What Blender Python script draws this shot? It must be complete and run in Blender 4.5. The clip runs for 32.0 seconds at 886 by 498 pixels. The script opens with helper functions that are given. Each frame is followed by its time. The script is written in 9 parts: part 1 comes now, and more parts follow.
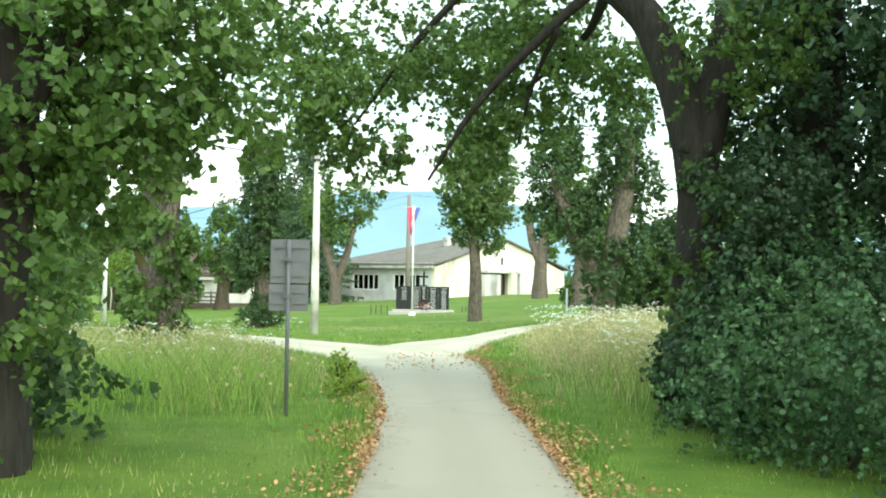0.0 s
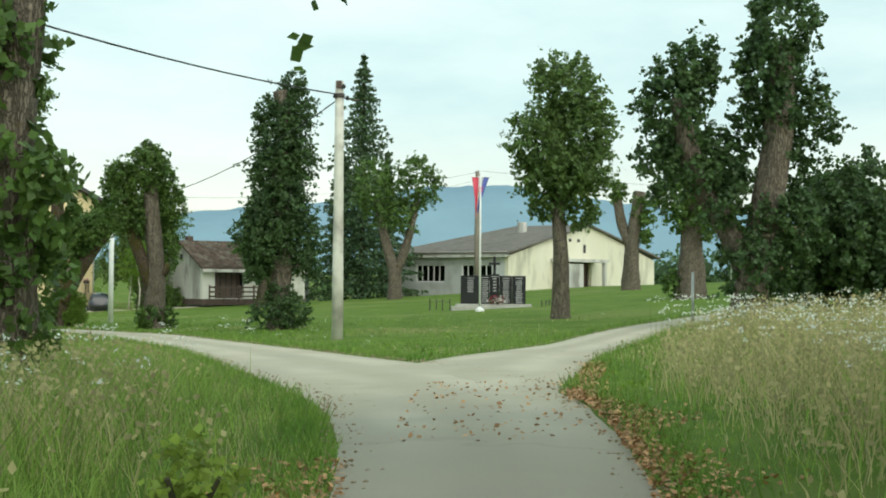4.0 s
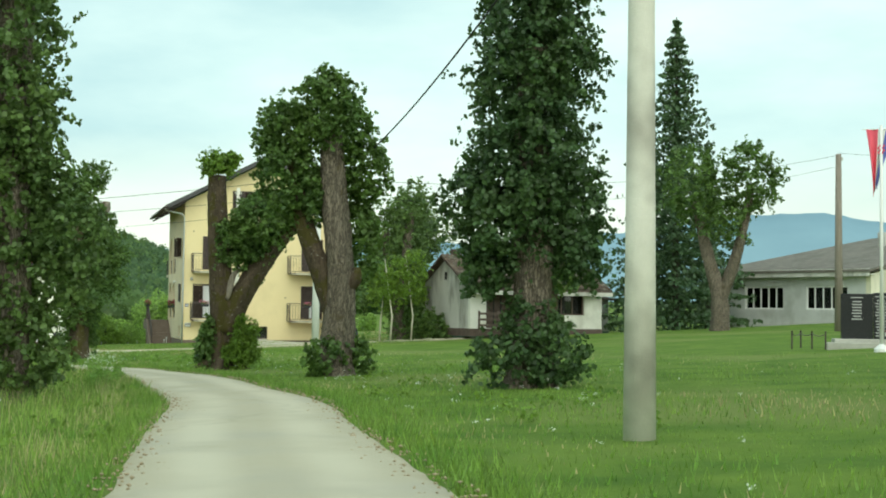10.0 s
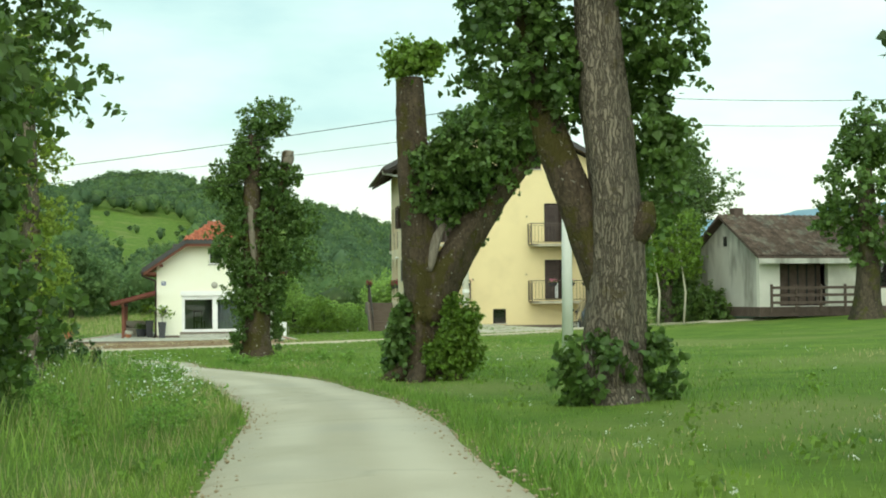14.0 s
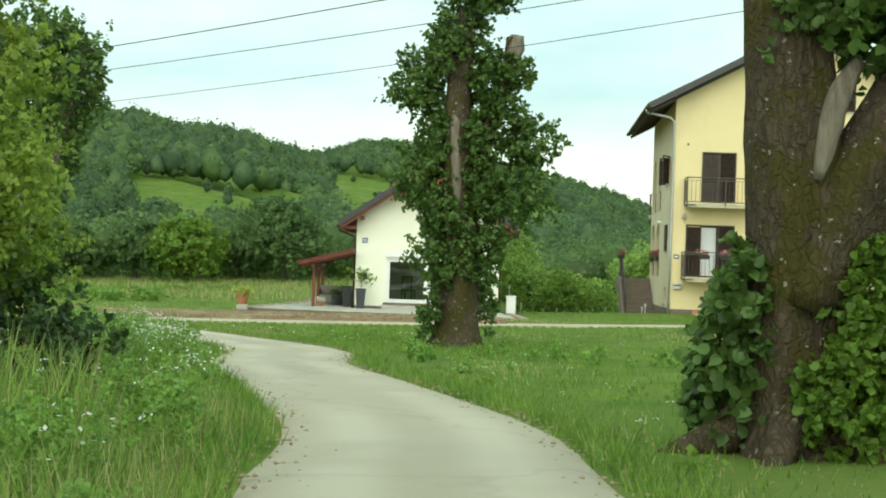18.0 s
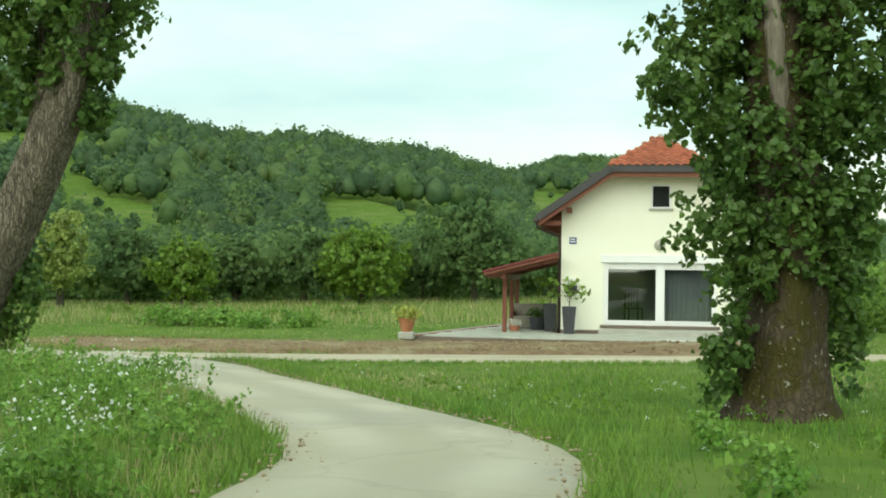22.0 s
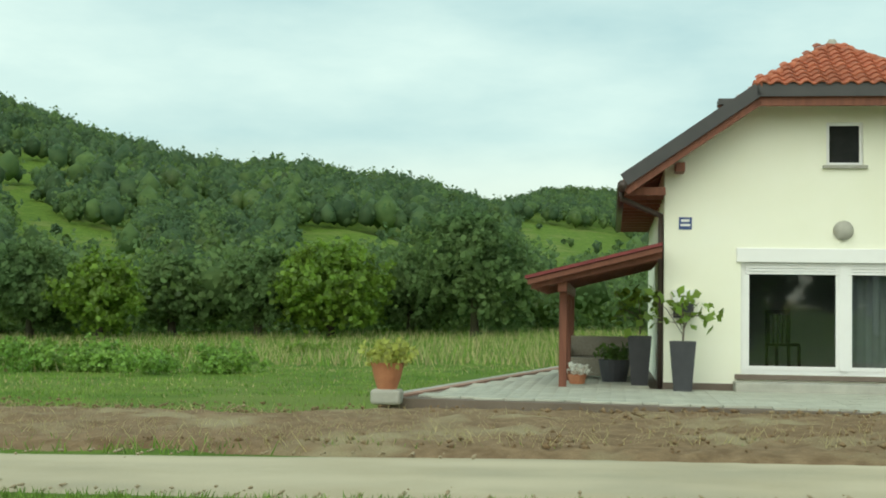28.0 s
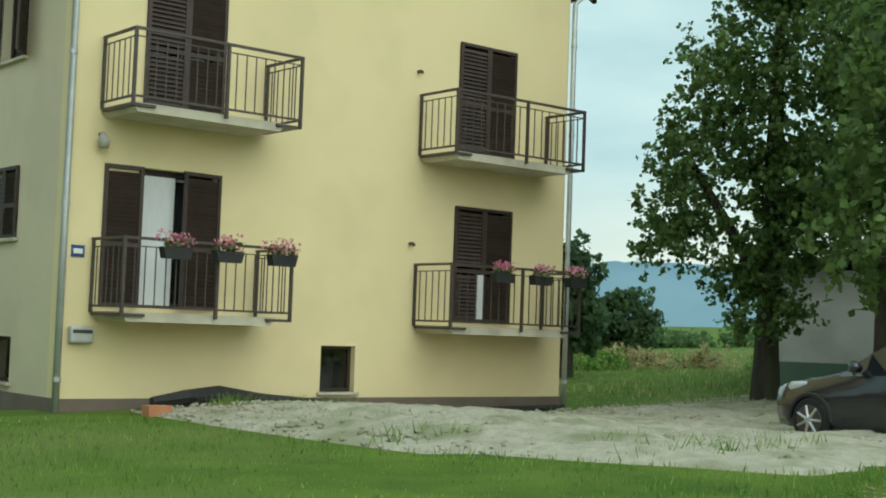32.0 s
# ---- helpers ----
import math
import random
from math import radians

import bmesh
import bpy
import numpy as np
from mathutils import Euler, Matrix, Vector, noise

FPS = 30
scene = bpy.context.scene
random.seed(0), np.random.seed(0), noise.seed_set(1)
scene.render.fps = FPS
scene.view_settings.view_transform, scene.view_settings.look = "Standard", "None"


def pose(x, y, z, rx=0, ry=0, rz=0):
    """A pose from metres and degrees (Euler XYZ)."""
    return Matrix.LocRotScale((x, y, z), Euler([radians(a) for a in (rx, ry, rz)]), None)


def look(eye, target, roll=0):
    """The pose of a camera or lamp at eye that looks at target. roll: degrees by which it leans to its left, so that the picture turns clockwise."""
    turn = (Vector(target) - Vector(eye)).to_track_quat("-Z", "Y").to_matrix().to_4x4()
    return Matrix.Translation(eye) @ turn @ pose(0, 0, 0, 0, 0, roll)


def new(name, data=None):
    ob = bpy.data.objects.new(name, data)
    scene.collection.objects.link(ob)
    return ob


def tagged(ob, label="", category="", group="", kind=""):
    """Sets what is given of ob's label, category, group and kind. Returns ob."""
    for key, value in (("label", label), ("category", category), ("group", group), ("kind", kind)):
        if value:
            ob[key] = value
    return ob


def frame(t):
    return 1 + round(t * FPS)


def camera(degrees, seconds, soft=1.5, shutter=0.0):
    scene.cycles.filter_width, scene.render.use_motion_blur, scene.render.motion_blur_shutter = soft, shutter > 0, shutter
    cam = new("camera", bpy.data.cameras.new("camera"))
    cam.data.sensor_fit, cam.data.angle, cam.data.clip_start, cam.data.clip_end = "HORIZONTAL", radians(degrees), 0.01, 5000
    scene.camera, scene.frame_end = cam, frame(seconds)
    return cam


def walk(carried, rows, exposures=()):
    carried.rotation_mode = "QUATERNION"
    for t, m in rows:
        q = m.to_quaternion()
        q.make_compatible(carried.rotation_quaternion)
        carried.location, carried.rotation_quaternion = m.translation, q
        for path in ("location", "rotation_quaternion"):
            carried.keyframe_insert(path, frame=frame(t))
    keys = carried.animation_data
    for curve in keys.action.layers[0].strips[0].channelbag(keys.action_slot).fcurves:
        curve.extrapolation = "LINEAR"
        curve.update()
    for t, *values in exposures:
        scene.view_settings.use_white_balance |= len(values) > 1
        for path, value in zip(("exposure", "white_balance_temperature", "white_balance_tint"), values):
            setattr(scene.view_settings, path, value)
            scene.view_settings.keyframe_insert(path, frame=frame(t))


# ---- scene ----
EXPOSURES = [(0, 1.62, 6550, 6), (1.5, 1.08, 6600, 6), (2.5, 0.82, 6650, 6), (3.5, 0.64, 6750, 6), (6, 0.4, 6600, 5), (9, 0.5, 6650, 1), (11, 0.7, 6850, -1), (13, 0.72, 6900, -2), (19, 0.76, 6950, 0), (24, 0.64, 6950, 0), (27, 0.6, 6950, 2), (28.5, 0.3, 6850, 0), (30, -0.1, 6650, 1), (31, 0.0, 6550, 1), (32, 0.28, 6350, 0)]
cam = camera(36.5, 32.0, soft=1.9)
# seconds, x, y, z, heading to the left, pitch, roll
PATH = [
    (0, 0.000, -0.000, 1.593, -0.00, 1.70, 0.98),
    (0.5, 0.049, 1.803, 1.547, 0.09, 1.57, 0.97),
    (1, 0.097, 3.565, 1.545, 0.31, 1.47, 0.64),
    (1.5, 0.139, 5.310, 1.512, 0.50, 1.41, 0.30),
    (2, 0.160, 7.046, 1.492, 0.83, 1.35, -0.03),
    (2.5, 0.180, 8.747, 1.454, 1.31, 1.34, -0.21),
    (3, 0.160, 10.441, 1.427, 1.84, 1.30, -0.41),
    (3.5, 0.092, 12.198, 1.407, 2.53, 1.33, 0.05),
    (5.5, -0.324, 19.853, 1.198, 4.96, 1.85, 0.37),
    (6, -0.472, 21.700, 1.188, 5.66, 1.83, 0.48),
    (6.5, -0.636, 23.515, 1.163, 6.30, 1.87, 0.70),
    (7, -0.801, 25.312, 1.149, 6.90, 1.89, 0.65),
    (7.5, -1.017, 27.068, 1.129, 7.70, 1.86, 1.14),
    (8, -1.263, 28.724, 1.130, 8.68, 2.01, 0.52),
    (8.5, -1.549, 30.454, 1.118, 10.13, 2.33, 0.59),
    (9, -1.925, 32.220, 1.107, 11.94, 2.49, 0.50),
    (9.5, -2.358, 33.919, 1.091, 14.03, 2.56, 0.46),
    (10, -2.835, 35.592, 1.067, 16.22, 2.64, 0.67),
    (10.5, -3.368, 37.292, 1.045, 18.41, 2.73, 1.06),
    (11, -3.975, 39.180, 0.995, 20.62, 2.80, 0.85),
    (11.5, -4.730, 40.820, 1.035, 22.28, 2.64, 0.80),
    (12, -5.443, 42.307, 1.084, 23.62, 2.47, 0.47),
    (12.5, -6.098, 43.878, 1.080, 24.52, 2.32, -0.30),
    (13, -6.755, 45.458, 1.032, 25.13, 2.21, -0.28),
    (13.5, -7.441, 47.057, 0.993, 25.74, 2.00, -0.72),
    (15.5, -10.700, 53.551, 0.880, 29.62, 0.74, 1.70),
    (16, -11.566, 55.076, 0.840, 30.93, 0.66, 1.17),
    (16.5, -12.510, 56.592, 0.784, 32.30, 0.66, 1.29),
    (17, -13.466, 58.004, 0.736, 33.97, 0.56, 1.77),
    (17.5, -14.488, 59.467, 0.674, 35.67, 0.59, 1.99),
    (18, -15.501, 60.875, 0.624, 37.03, 0.62, 2.10),
    (18.5, -16.597, 62.227, 0.574, 38.06, 0.62, 1.79),
    (19, -17.652, 63.630, 0.526, 39.10, 0.73, 1.43),
    (19.5, -18.754, 64.932, 0.472, 40.08, 0.86, 1.17),
    (20, -19.858, 66.186, 0.436, 41.49, 0.99, 1.33),
    (20.5, -20.984, 67.378, 0.383, 43.08, 1.25, 1.36),
    (21, -22.133, 68.634, 0.350, 44.21, 1.39, 1.32),
    (21.5, -23.296, 69.856, 0.331, 44.83, 1.36, 0.98),
    (22, -24.450, 71.003, 0.298, 45.49, 1.26, 0.76),
    (22.5, -25.471, 72.173, 0.231, 46.75, 1.15, 0.68),
    (23, -26.602, 73.325, 0.176, 48.34, 0.99, 0.65),
    (23.5, -27.780, 74.398, 0.141, 50.28, 0.91, 1.42),
    (24, -28.972, 75.285, 0.113, 52.26, 1.01, 1.75),
    (24.5, -30.125, 76.120, 0.083, 54.09, 1.30, 1.73),
    (26.5, -34.143, 79.290, -0.098, 55.31, 2.34, 1.52),
    (27, -35.045, 80.161, -0.117, 53.46, 2.60, 1.14),
    (27.5, -35.813, 81.184, -0.098, 49.97, 2.66, 0.75),
    (28, -36.514, 82.280, -0.076, 44.76, 2.80, 0.85),
    (28.5, -37.041, 83.285, -0.053, 38.77, 2.84, 1.81),
    (29, -37.429, 84.100, 0.084, 33.05, 2.84, 4.36),
    (29.5, -37.701, 84.940, 0.148, 27.00, 3.17, 4.61),
    (30, -37.866, 85.735, 0.241, 20.05, 3.58, 2.69),
    (30.5, -37.876, 86.653, 0.314, 13.22, 3.78, 1.92),
    (31, -37.874, 87.504, 0.259, 6.58, 3.87, 5.34),
    (31.5, -37.560, 88.455, 0.252, 0.23, 3.52, 2.38),
    (32, -37.165, 89.410, 0.290, -6.60, 3.50, 2.05),
]
walk(cam, [(t, pose(x, y, z, 0, 0, yaw) @ pose(0, 0, 0, 90 + pitch) @ pose(0, 0, 0, 0, 0, roll)) for t, x, y, z, yaw, pitch, roll in PATH],
     exposures=EXPOSURES)

# ---- world and sun: a bright overcast evening ----
SUN_AZ, SUN_EL = radians(152), radians(36)
world = bpy.data.worlds.new("sky")
scene.world = world
world.use_nodes = True
wn, wl = world.node_tree.nodes, world.node_tree.links
wn.clear()
w_out, w_bg = wn.new("ShaderNodeOutputWorld"), wn.new("ShaderNodeBackground")
w_sky = wn.new("ShaderNodeTexSky")
w_sky.sky_type, w_sky.sun_disc = "NISHITA", False
w_sky.sun_elevation, w_sky.sun_rotation = SUN_EL, SUN_AZ
w_sky.air_density, w_sky.dust_density, w_sky.ozone_density = 1.0, 3.0, 1.0
w_tc, w_map = wn.new("ShaderNodeTexCoord"), wn.new("ShaderNodeMapping")
w_map.inputs["Scale"].default_value = (1.0, 1.0, 3.2)
w_n1 = wn.new("ShaderNodeTexNoise")
w_n1.inputs["Scale"].default_value, w_n1.inputs["Detail"].default_value, w_n1.inputs["Roughness"].default_value = 2.1, 8.0, 0.55
w_ramp = wn.new("ShaderNodeValToRGB")
w_ramp.color_ramp.elements[0].position, w_ramp.color_ramp.elements[1].position = 0.36, 0.66
w_ramp.color_ramp.elements[0].color = (4.6, 6.7, 7.3, 1)
w_ramp.color_ramp.elements[1].color = (8.0, 9.7, 9.6, 1)
w_mix = wn.new("ShaderNodeMix")
w_mix.data_type = "RGBA"
w_mix.inputs[0].default_value = 0.86
wl.new(w_tc.outputs["Generated"], w_map.inputs["Vector"])
wl.new(w_map.outputs[0], w_n1.inputs["Vector"])
wl.new(w_n1.outputs["Fac"], w_ramp.inputs["Fac"])
wl.new(w_sky.outputs[0], w_mix.inputs[6])
wl.new(w_ramp.outputs[0], w_mix.inputs[7])
w_xyz, w_low, w_glow = wn.new("ShaderNodeSeparateXYZ"), wn.new("ShaderNodeMapRange"), wn.new("ShaderNodeMix")
w_low.inputs["From Min"].default_value, w_low.inputs["From Max"].default_value = 0.02, 0.13
w_low.inputs["To Min"].default_value, w_low.inputs["To Max"].default_value = 0.75, 0.0
w_glow.data_type = "RGBA"
w_glow.inputs[7].default_value = (10.2, 9.9, 8.3, 1)
wl.new(w_tc.outputs["Generated"], w_xyz.inputs[0])
wl.new(w_xyz.outputs["Z"], w_low.inputs["Value"])
wl.new(w_low.outputs[0], w_glow.inputs[0])
wl.new(w_mix.outputs[2], w_glow.inputs[6])
wl.new(w_glow.outputs[2], w_bg.inputs["Color"])
w_bg.inputs["Strength"].default_value = 0.085
wl.new(w_bg.outputs[0], w_out.inputs["Surface"])

sun = new("sun", bpy.data.lights.new("sun", "SUN"))
sun.data.energy, sun.data.angle, sun.data.color = 1.3, radians(75), (1.0, 0.96, 0.88)
sun.matrix_world = look((0, 0, 60), (60 * -math.sin(SUN_AZ) / math.tan(SUN_EL), 60 * -math.cos(SUN_AZ) / math.tan(SUN_EL), 0))

# ---- own helpers ----
rng = np.random.default_rng(7)


def part(name, bm, material, parent=None, label="", smooth=False):
    """Link a bmesh or a mesh as one object under a thing or a part."""
    if isinstance(bm, bmesh.types.BMesh):
        me = bpy.data.meshes.new(name)
        bm.to_mesh(me)
        bm.free()
    else:
        me = bm
    if material is not None and not me.materials:
        me.materials.append(material)
    if smooth:
        me.polygons.foreach_set("use_smooth", np.ones(len(me.polygons), dtype=bool))
    ob = new(name, me)
    if parent is not None:
        ob.parent = parent
    if label:
        ob["label"] = label
    return ob


def thing(name, m, label, category, group="", kind=""):
    ob = new(name)
    ob.empty_display_size = 0.2
    ob.matrix_world = m
    return tagged(ob, label, category, group, kind)


def mesh_np(name, verts, faces):
    """A mesh from arrays of verts (n, 3) and faces (m, 3 or 4)."""
    me = bpy.data.meshes.new(name)
    n, k = faces.shape
    me.vertices.add(len(verts))
    me.vertices.foreach_set("co", np.ascontiguousarray(verts, dtype=np.float32).ravel())
    me.loops.add(n * k)
    me.loops.foreach_set("vertex_index", np.ascontiguousarray(faces, dtype=np.int32).ravel())
    me.polygons.add(n)
    me.polygons.foreach_set("loop_start", np.arange(0, n * k, k, dtype=np.int32))
    me.update(calc_edges=True)
    return me


def box(x0, x1, y0, y1, z0, z1, bm=None, bevel=0.0):
    bm = bm or bmesh.new()
    b = bmesh.ops.create_cube(bm, size=1.0)
    for v in b["verts"]:
        v.co = Vector((x0 if v.co.x < 0 else x1, y0 if v.co.y < 0 else y1, z0 if v.co.z < 0 else z1))
    if bevel:
        es = list({e for v in b["verts"] for e in v.link_edges})
        bmesh.ops.bevel(bm, geom=es, offset=bevel, segments=2, affect="EDGES", profile=0.5)
    return bm


def tube(points, radii, sides=10, bm=None, cap=True, wob=0.0, flute=0.0, seed=0):
    """A tapered limb along points."""
    bm = bm or bmesh.new()
    rs = np.random.default_rng(seed)
    pts = [Vector(p) for p in points]
    rings = []
    side = None
    phase = rs.uniform(0, 6.28, 6)
    for i, p in enumerate(pts):
        d = (pts[min(i + 1, len(pts) - 1)] - pts[max(i - 1, 0)]).normalized()
        if side is None:
            side = d.orthogonal().normalized()
        side = (side - d * side.dot(d)).normalized()
        up = d.cross(side)
        ring = []
        for k in range(sides):
            a = 2 * math.pi * k / sides
            r = radii[i] * (1 + wob * (rs.random() - 0.5))
            if flute:
                r *= 1 + flute * (math.sin(3 * a + phase[0] + p.z * 0.5) + 0.6 * math.sin(5 * a + phase[1] - p.z * 0.8) + 0.4 * math.sin(2 * a + p.z * 2.1 + phase[2])) \
                    + 0.3 * flute * math.sin(11 * a + phase[3] + 1.3 * math.sin(p.z * 2.3 + phase[4])) + 0.25 * flute * math.sin(4.4 * p.z + 2 * math.sin(2 * a + phase[5]))
            ring.append(bm.verts.new(p + side * (r * math.cos(a)) + up * (r * math.sin(a))))
        rings.append(ring)
    for a, b in zip(rings, rings[1:]):
        for k in range(sides):
            bm.faces.new((a[k], a[(k + 1) % sides], b[(k + 1) % sides], b[k]))
    if cap:
        bm.faces.new(rings[-1])
        bm.faces.new(rings[0][::-1])
    return bm


def limb_line(limb, step=0.14):
    """A limb's points (x, y, z, r), smoothed and set closer."""
    p = np.array(limb, float)
    p = np.vstack([2 * p[0] - p[1], p, 2 * p[-1] - p[-2]])
    out = []
    for i in range(1, len(p) - 2):
        n = max(2, int(np.linalg.norm(p[i + 1, :3] - p[i, :3]) / step))
        a, b, c, d = p[i - 1], p[i], p[i + 1], p[i + 2]
        for t in np.arange(n) / n:
            q = 0.5 * (2 * b + (c - a) * t + (2 * a - 5 * b + 4 * c - d) * t * t + (3 * b - a - 3 * c + d) * t ** 3)
            q[3] = b[3] + (c[3] - b[3]) * t
            out.append(q)
    return np.array(out + [p[-2]])


def prism(outline, y0, y1, bm=None):
    """A solid from an outline in x, z, drawn out from y0 to y1."""
    bm = bm or bmesh.new()
    a = [bm.verts.new((x, y0, z)) for x, z in outline]
    b = [bm.verts.new((x, y1, z)) for x, z in outline]
    n = len(outline)
    bm.faces.new(a)
    bm.faces.new(b[::-1])
    for i in range(n):
        bm.faces.new((a[i], b[i], b[(i + 1) % n], a[(i + 1) % n]))
    bmesh.ops.recalc_face_normals(bm, faces=bm.faces)
    return bm


def leaf_quads(c, size, flat=0.35, out=None, r=None, fold=False):
    """Leaves as bent diamonds at the centres c (n, 3); out: outward ways that they face; fold: broad leaves, creased along the midrib."""
    r = r or rng
    n = len(c)
    nor = r.normal(size=(n, 3))
    if out is not None:
        nor = nor * 0.75 + out
    nor[:, 2] += flat
    nor /= np.linalg.norm(nor, axis=1)[:, None]
    a = np.cross(nor, r.normal(size=(n, 3)))
    a[:, 2] -= 0.5
    a -= nor * (a * nor).sum(1)[:, None]
    a /= np.linalg.norm(a, axis=1)[:, None]
    b = np.cross(nor, a)
    s = (size * r.uniform(0.6, 1.25, n))[:, None]
    w = s * 0.44
    if fold:
        foot, tip = c - a * s * 0.5, c + a * s * 0.62 - nor * s * 0.16
        sides = [c + b * w * k * 0.96 - a * s * 0.3 + nor * s * 0.1 for k in (1, -1)] + [c + b * w * k * 0.9 + a * s * 0.16 + nor * s * 0.07 for k in (1, -1)]
        v = np.stack([foot, sides[0], sides[2], tip, sides[3], sides[1]], 1).reshape(-1, 3)
        i = np.arange(n)[:, None] * 6
        return v, np.concatenate([i + np.array([[0, 1, 2, 3]]), i + np.array([[0, 3, 4, 5]])])
    v = np.stack([c - a * s * 0.55, c + b * w - nor * s * 0.08 - a * s * 0.1, c + a * s * 0.55 - nor * s * 0.16, c - b * w - nor * s * 0.08 - a * s * 0.1], 1).reshape(-1, 3)
    f = np.arange(4 * n).reshape(n, 4)
    return v, f


def blob_points(centre, radii, n, r, lump=0.28, shell=0.55):
    """Points in the outer shell of a lumpy ellipsoid and the ways out of it."""
    d = r.normal(size=(n, 3))
    d /= np.linalg.norm(d, axis=1)[:, None]
    k = r.normal(size=(7, 3)) * 2.1
    ph = r.uniform(0, 6.28, 7)
    lumps = 1 + lump * np.sin(d @ k.T + ph).mean(1) * 1.9
    rad = lumps * (shell + (1.02 - shell) * r.random(n) ** 0.72)
    return np.array(centre) + d * rad[:, None] * np.array(radii), d


def crown(blobs, count, size, seed, lump=0.3, shell=0.5, fold=False):
    """Leaves along shoots that stand out of several blobs ((x, y, z), (rx, ry, rz)), shared out by their area."""
    r = np.random.default_rng(seed)
    area = np.array([(b[1][0] * b[1][1]) ** 0.5 * b[1][2] for b in blobs])
    cs, ds = [], []
    for (c, rad), n in zip(blobs, (count * area / area.sum()).astype(int)):
        m = max(8, n // 15)
        tw, d = blob_points(c, np.array(rad) * 0.86, m, r, lump, shell)
        way = d * 0.8 + r.normal(size=(m, 3)) * 0.45
        way[:, 2] += 0.45
        way /= np.linalg.norm(way, axis=1)[:, None]
        long = (0.1 + 0.3 * np.mean(rad)) * r.uniform(0.35, 1.25, m) * np.where(r.random(m) < 0.12, 1.7, 1.0)
        pick = r.integers(0, m, n)
        t = r.random(n) ** 0.8
        droop = np.zeros((n, 3))
        droop[:, 2] = -0.25 * long[pick] * t * t
        cs.append(tw[pick] + way[pick] * (long[pick] * t)[:, None] + droop + r.normal(size=(n, 3)) * (0.55 * size * (1.15 - 0.6 * t))[:, None])
        ds.append(d[pick])
    v, f = leaf_quads(np.concatenate(cs), size, 0.3, np.concatenate(ds) * 0.75, r, fold)
    return mesh_np("crown", v, f)


# ---- materials ----
def mat(name, a, b=None, scale=4.0, rough=0.8, bump=0.0, bscale=40.0, metal=0.0, fine=0.0, island=0.0, rand=0.0, spec=0.4, third=None, tscale=0.6, stretch=None, coat=0.0, relief=0.03):
    """A surface of colours a and b mixed by noise at scale, with grain, relief and a third, large stain colour."""
    m = bpy.data.materials.new(name)
    m.use_nodes = True
    n, l = m.node_tree.nodes, m.node_tree.links
    p = n["Principled BSDF"]
    p.inputs["Roughness"].default_value, p.inputs["Metallic"].default_value = rough, metal
    p.inputs["Specular IOR Level"].default_value = spec
    p.inputs["Coat Weight"].default_value = coat
    geo = n.new("ShaderNodeNewGeometry")
    vec = geo.outputs["Position"]
    if stretch:
        mp = n.new("ShaderNodeMapping")
        mp.inputs["Scale"].default_value = stretch
        l.new(vec, mp.inputs["Vector"])
        vec = mp.outputs[0]

    def noise_at(s, detail=5.0, rg=0.6):
        t = n.new("ShaderNodeTexNoise")
        t.inputs["Scale"].default_value, t.inputs["Detail"].default_value, t.inputs["Roughness"].default_value = s, detail, rg
        l.new(vec, t.inputs["Vector"])
        return t.outputs["Fac"]

    def mix(fac, x, y):
        t = n.new("ShaderNodeMix")
        t.data_type = "RGBA"
        for sock, val in ((t.inputs[0], fac), (t.inputs[6], x), (t.inputs[7], y)):
            if hasattr(val, "node"):
                l.new(val, sock)
            elif isinstance(val, tuple):
                sock.default_value = (*val, 1)
            else:
                sock.default_value = val
        return t.outputs[2]

    def ramp(fac, lo, hi):
        t = n.new("ShaderNodeMapRange")
        t.inputs["From Min"].default_value, t.inputs["From Max"].default_value = lo, hi
        l.new(fac, t.inputs["Value"])
        return t.outputs[0]

    col = mix(ramp(noise_at(scale), 0.32, 0.68), a, b or tuple(0.8 * v for v in a))
    if third:
        col = mix(ramp(noise_at(tscale, 3.0), 0.5, 0.66), col, third)
    if island or rand:
        hsv = n.new("ShaderNodeHueSaturation")
        src = geo.outputs["Random Per Island"] if island else n.new("ShaderNodeObjectInfo").outputs["Random"]
        amt = island or rand
        t = n.new("ShaderNodeMapRange")
        t.inputs["To Min"].default_value, t.inputs["To Max"].default_value = 1 - amt, 1 + amt
        l.new(src, t.inputs["Value"])
        l.new(t.outputs[0], hsv.inputs["Value"])
        l.new(col, hsv.inputs["Color"])
        col = hsv.outputs[0]
    if fine:
        t = n.new("ShaderNodeMapRange")
        t.inputs["To Min"].default_value, t.inputs["To Max"].default_value = 1 - fine, 1 + fine
        l.new(noise_at(bscale * 2, 2.0), t.inputs["Value"])
        mu = n.new("ShaderNodeMix")
        mu.data_type, mu.blend_type = "RGBA", "MULTIPLY"
        mu.inputs[0].default_value = 1.0
        l.new(col, mu.inputs[6])
        l.new(t.outputs[0], mu.inputs[7])
        col = mu.outputs[2]
    l.new(col, p.inputs["Base Color"])
    if bump:
        bn = n.new("ShaderNodeBump")
        bn.inputs["Strength"].default_value, bn.inputs["Distance"].default_value = min(1.0, bump), relief
        l.new(noise_at(bscale, 6.0), bn.inputs["Height"])
        l.new(bn.outputs[0], p.inputs["Normal"])
    return m


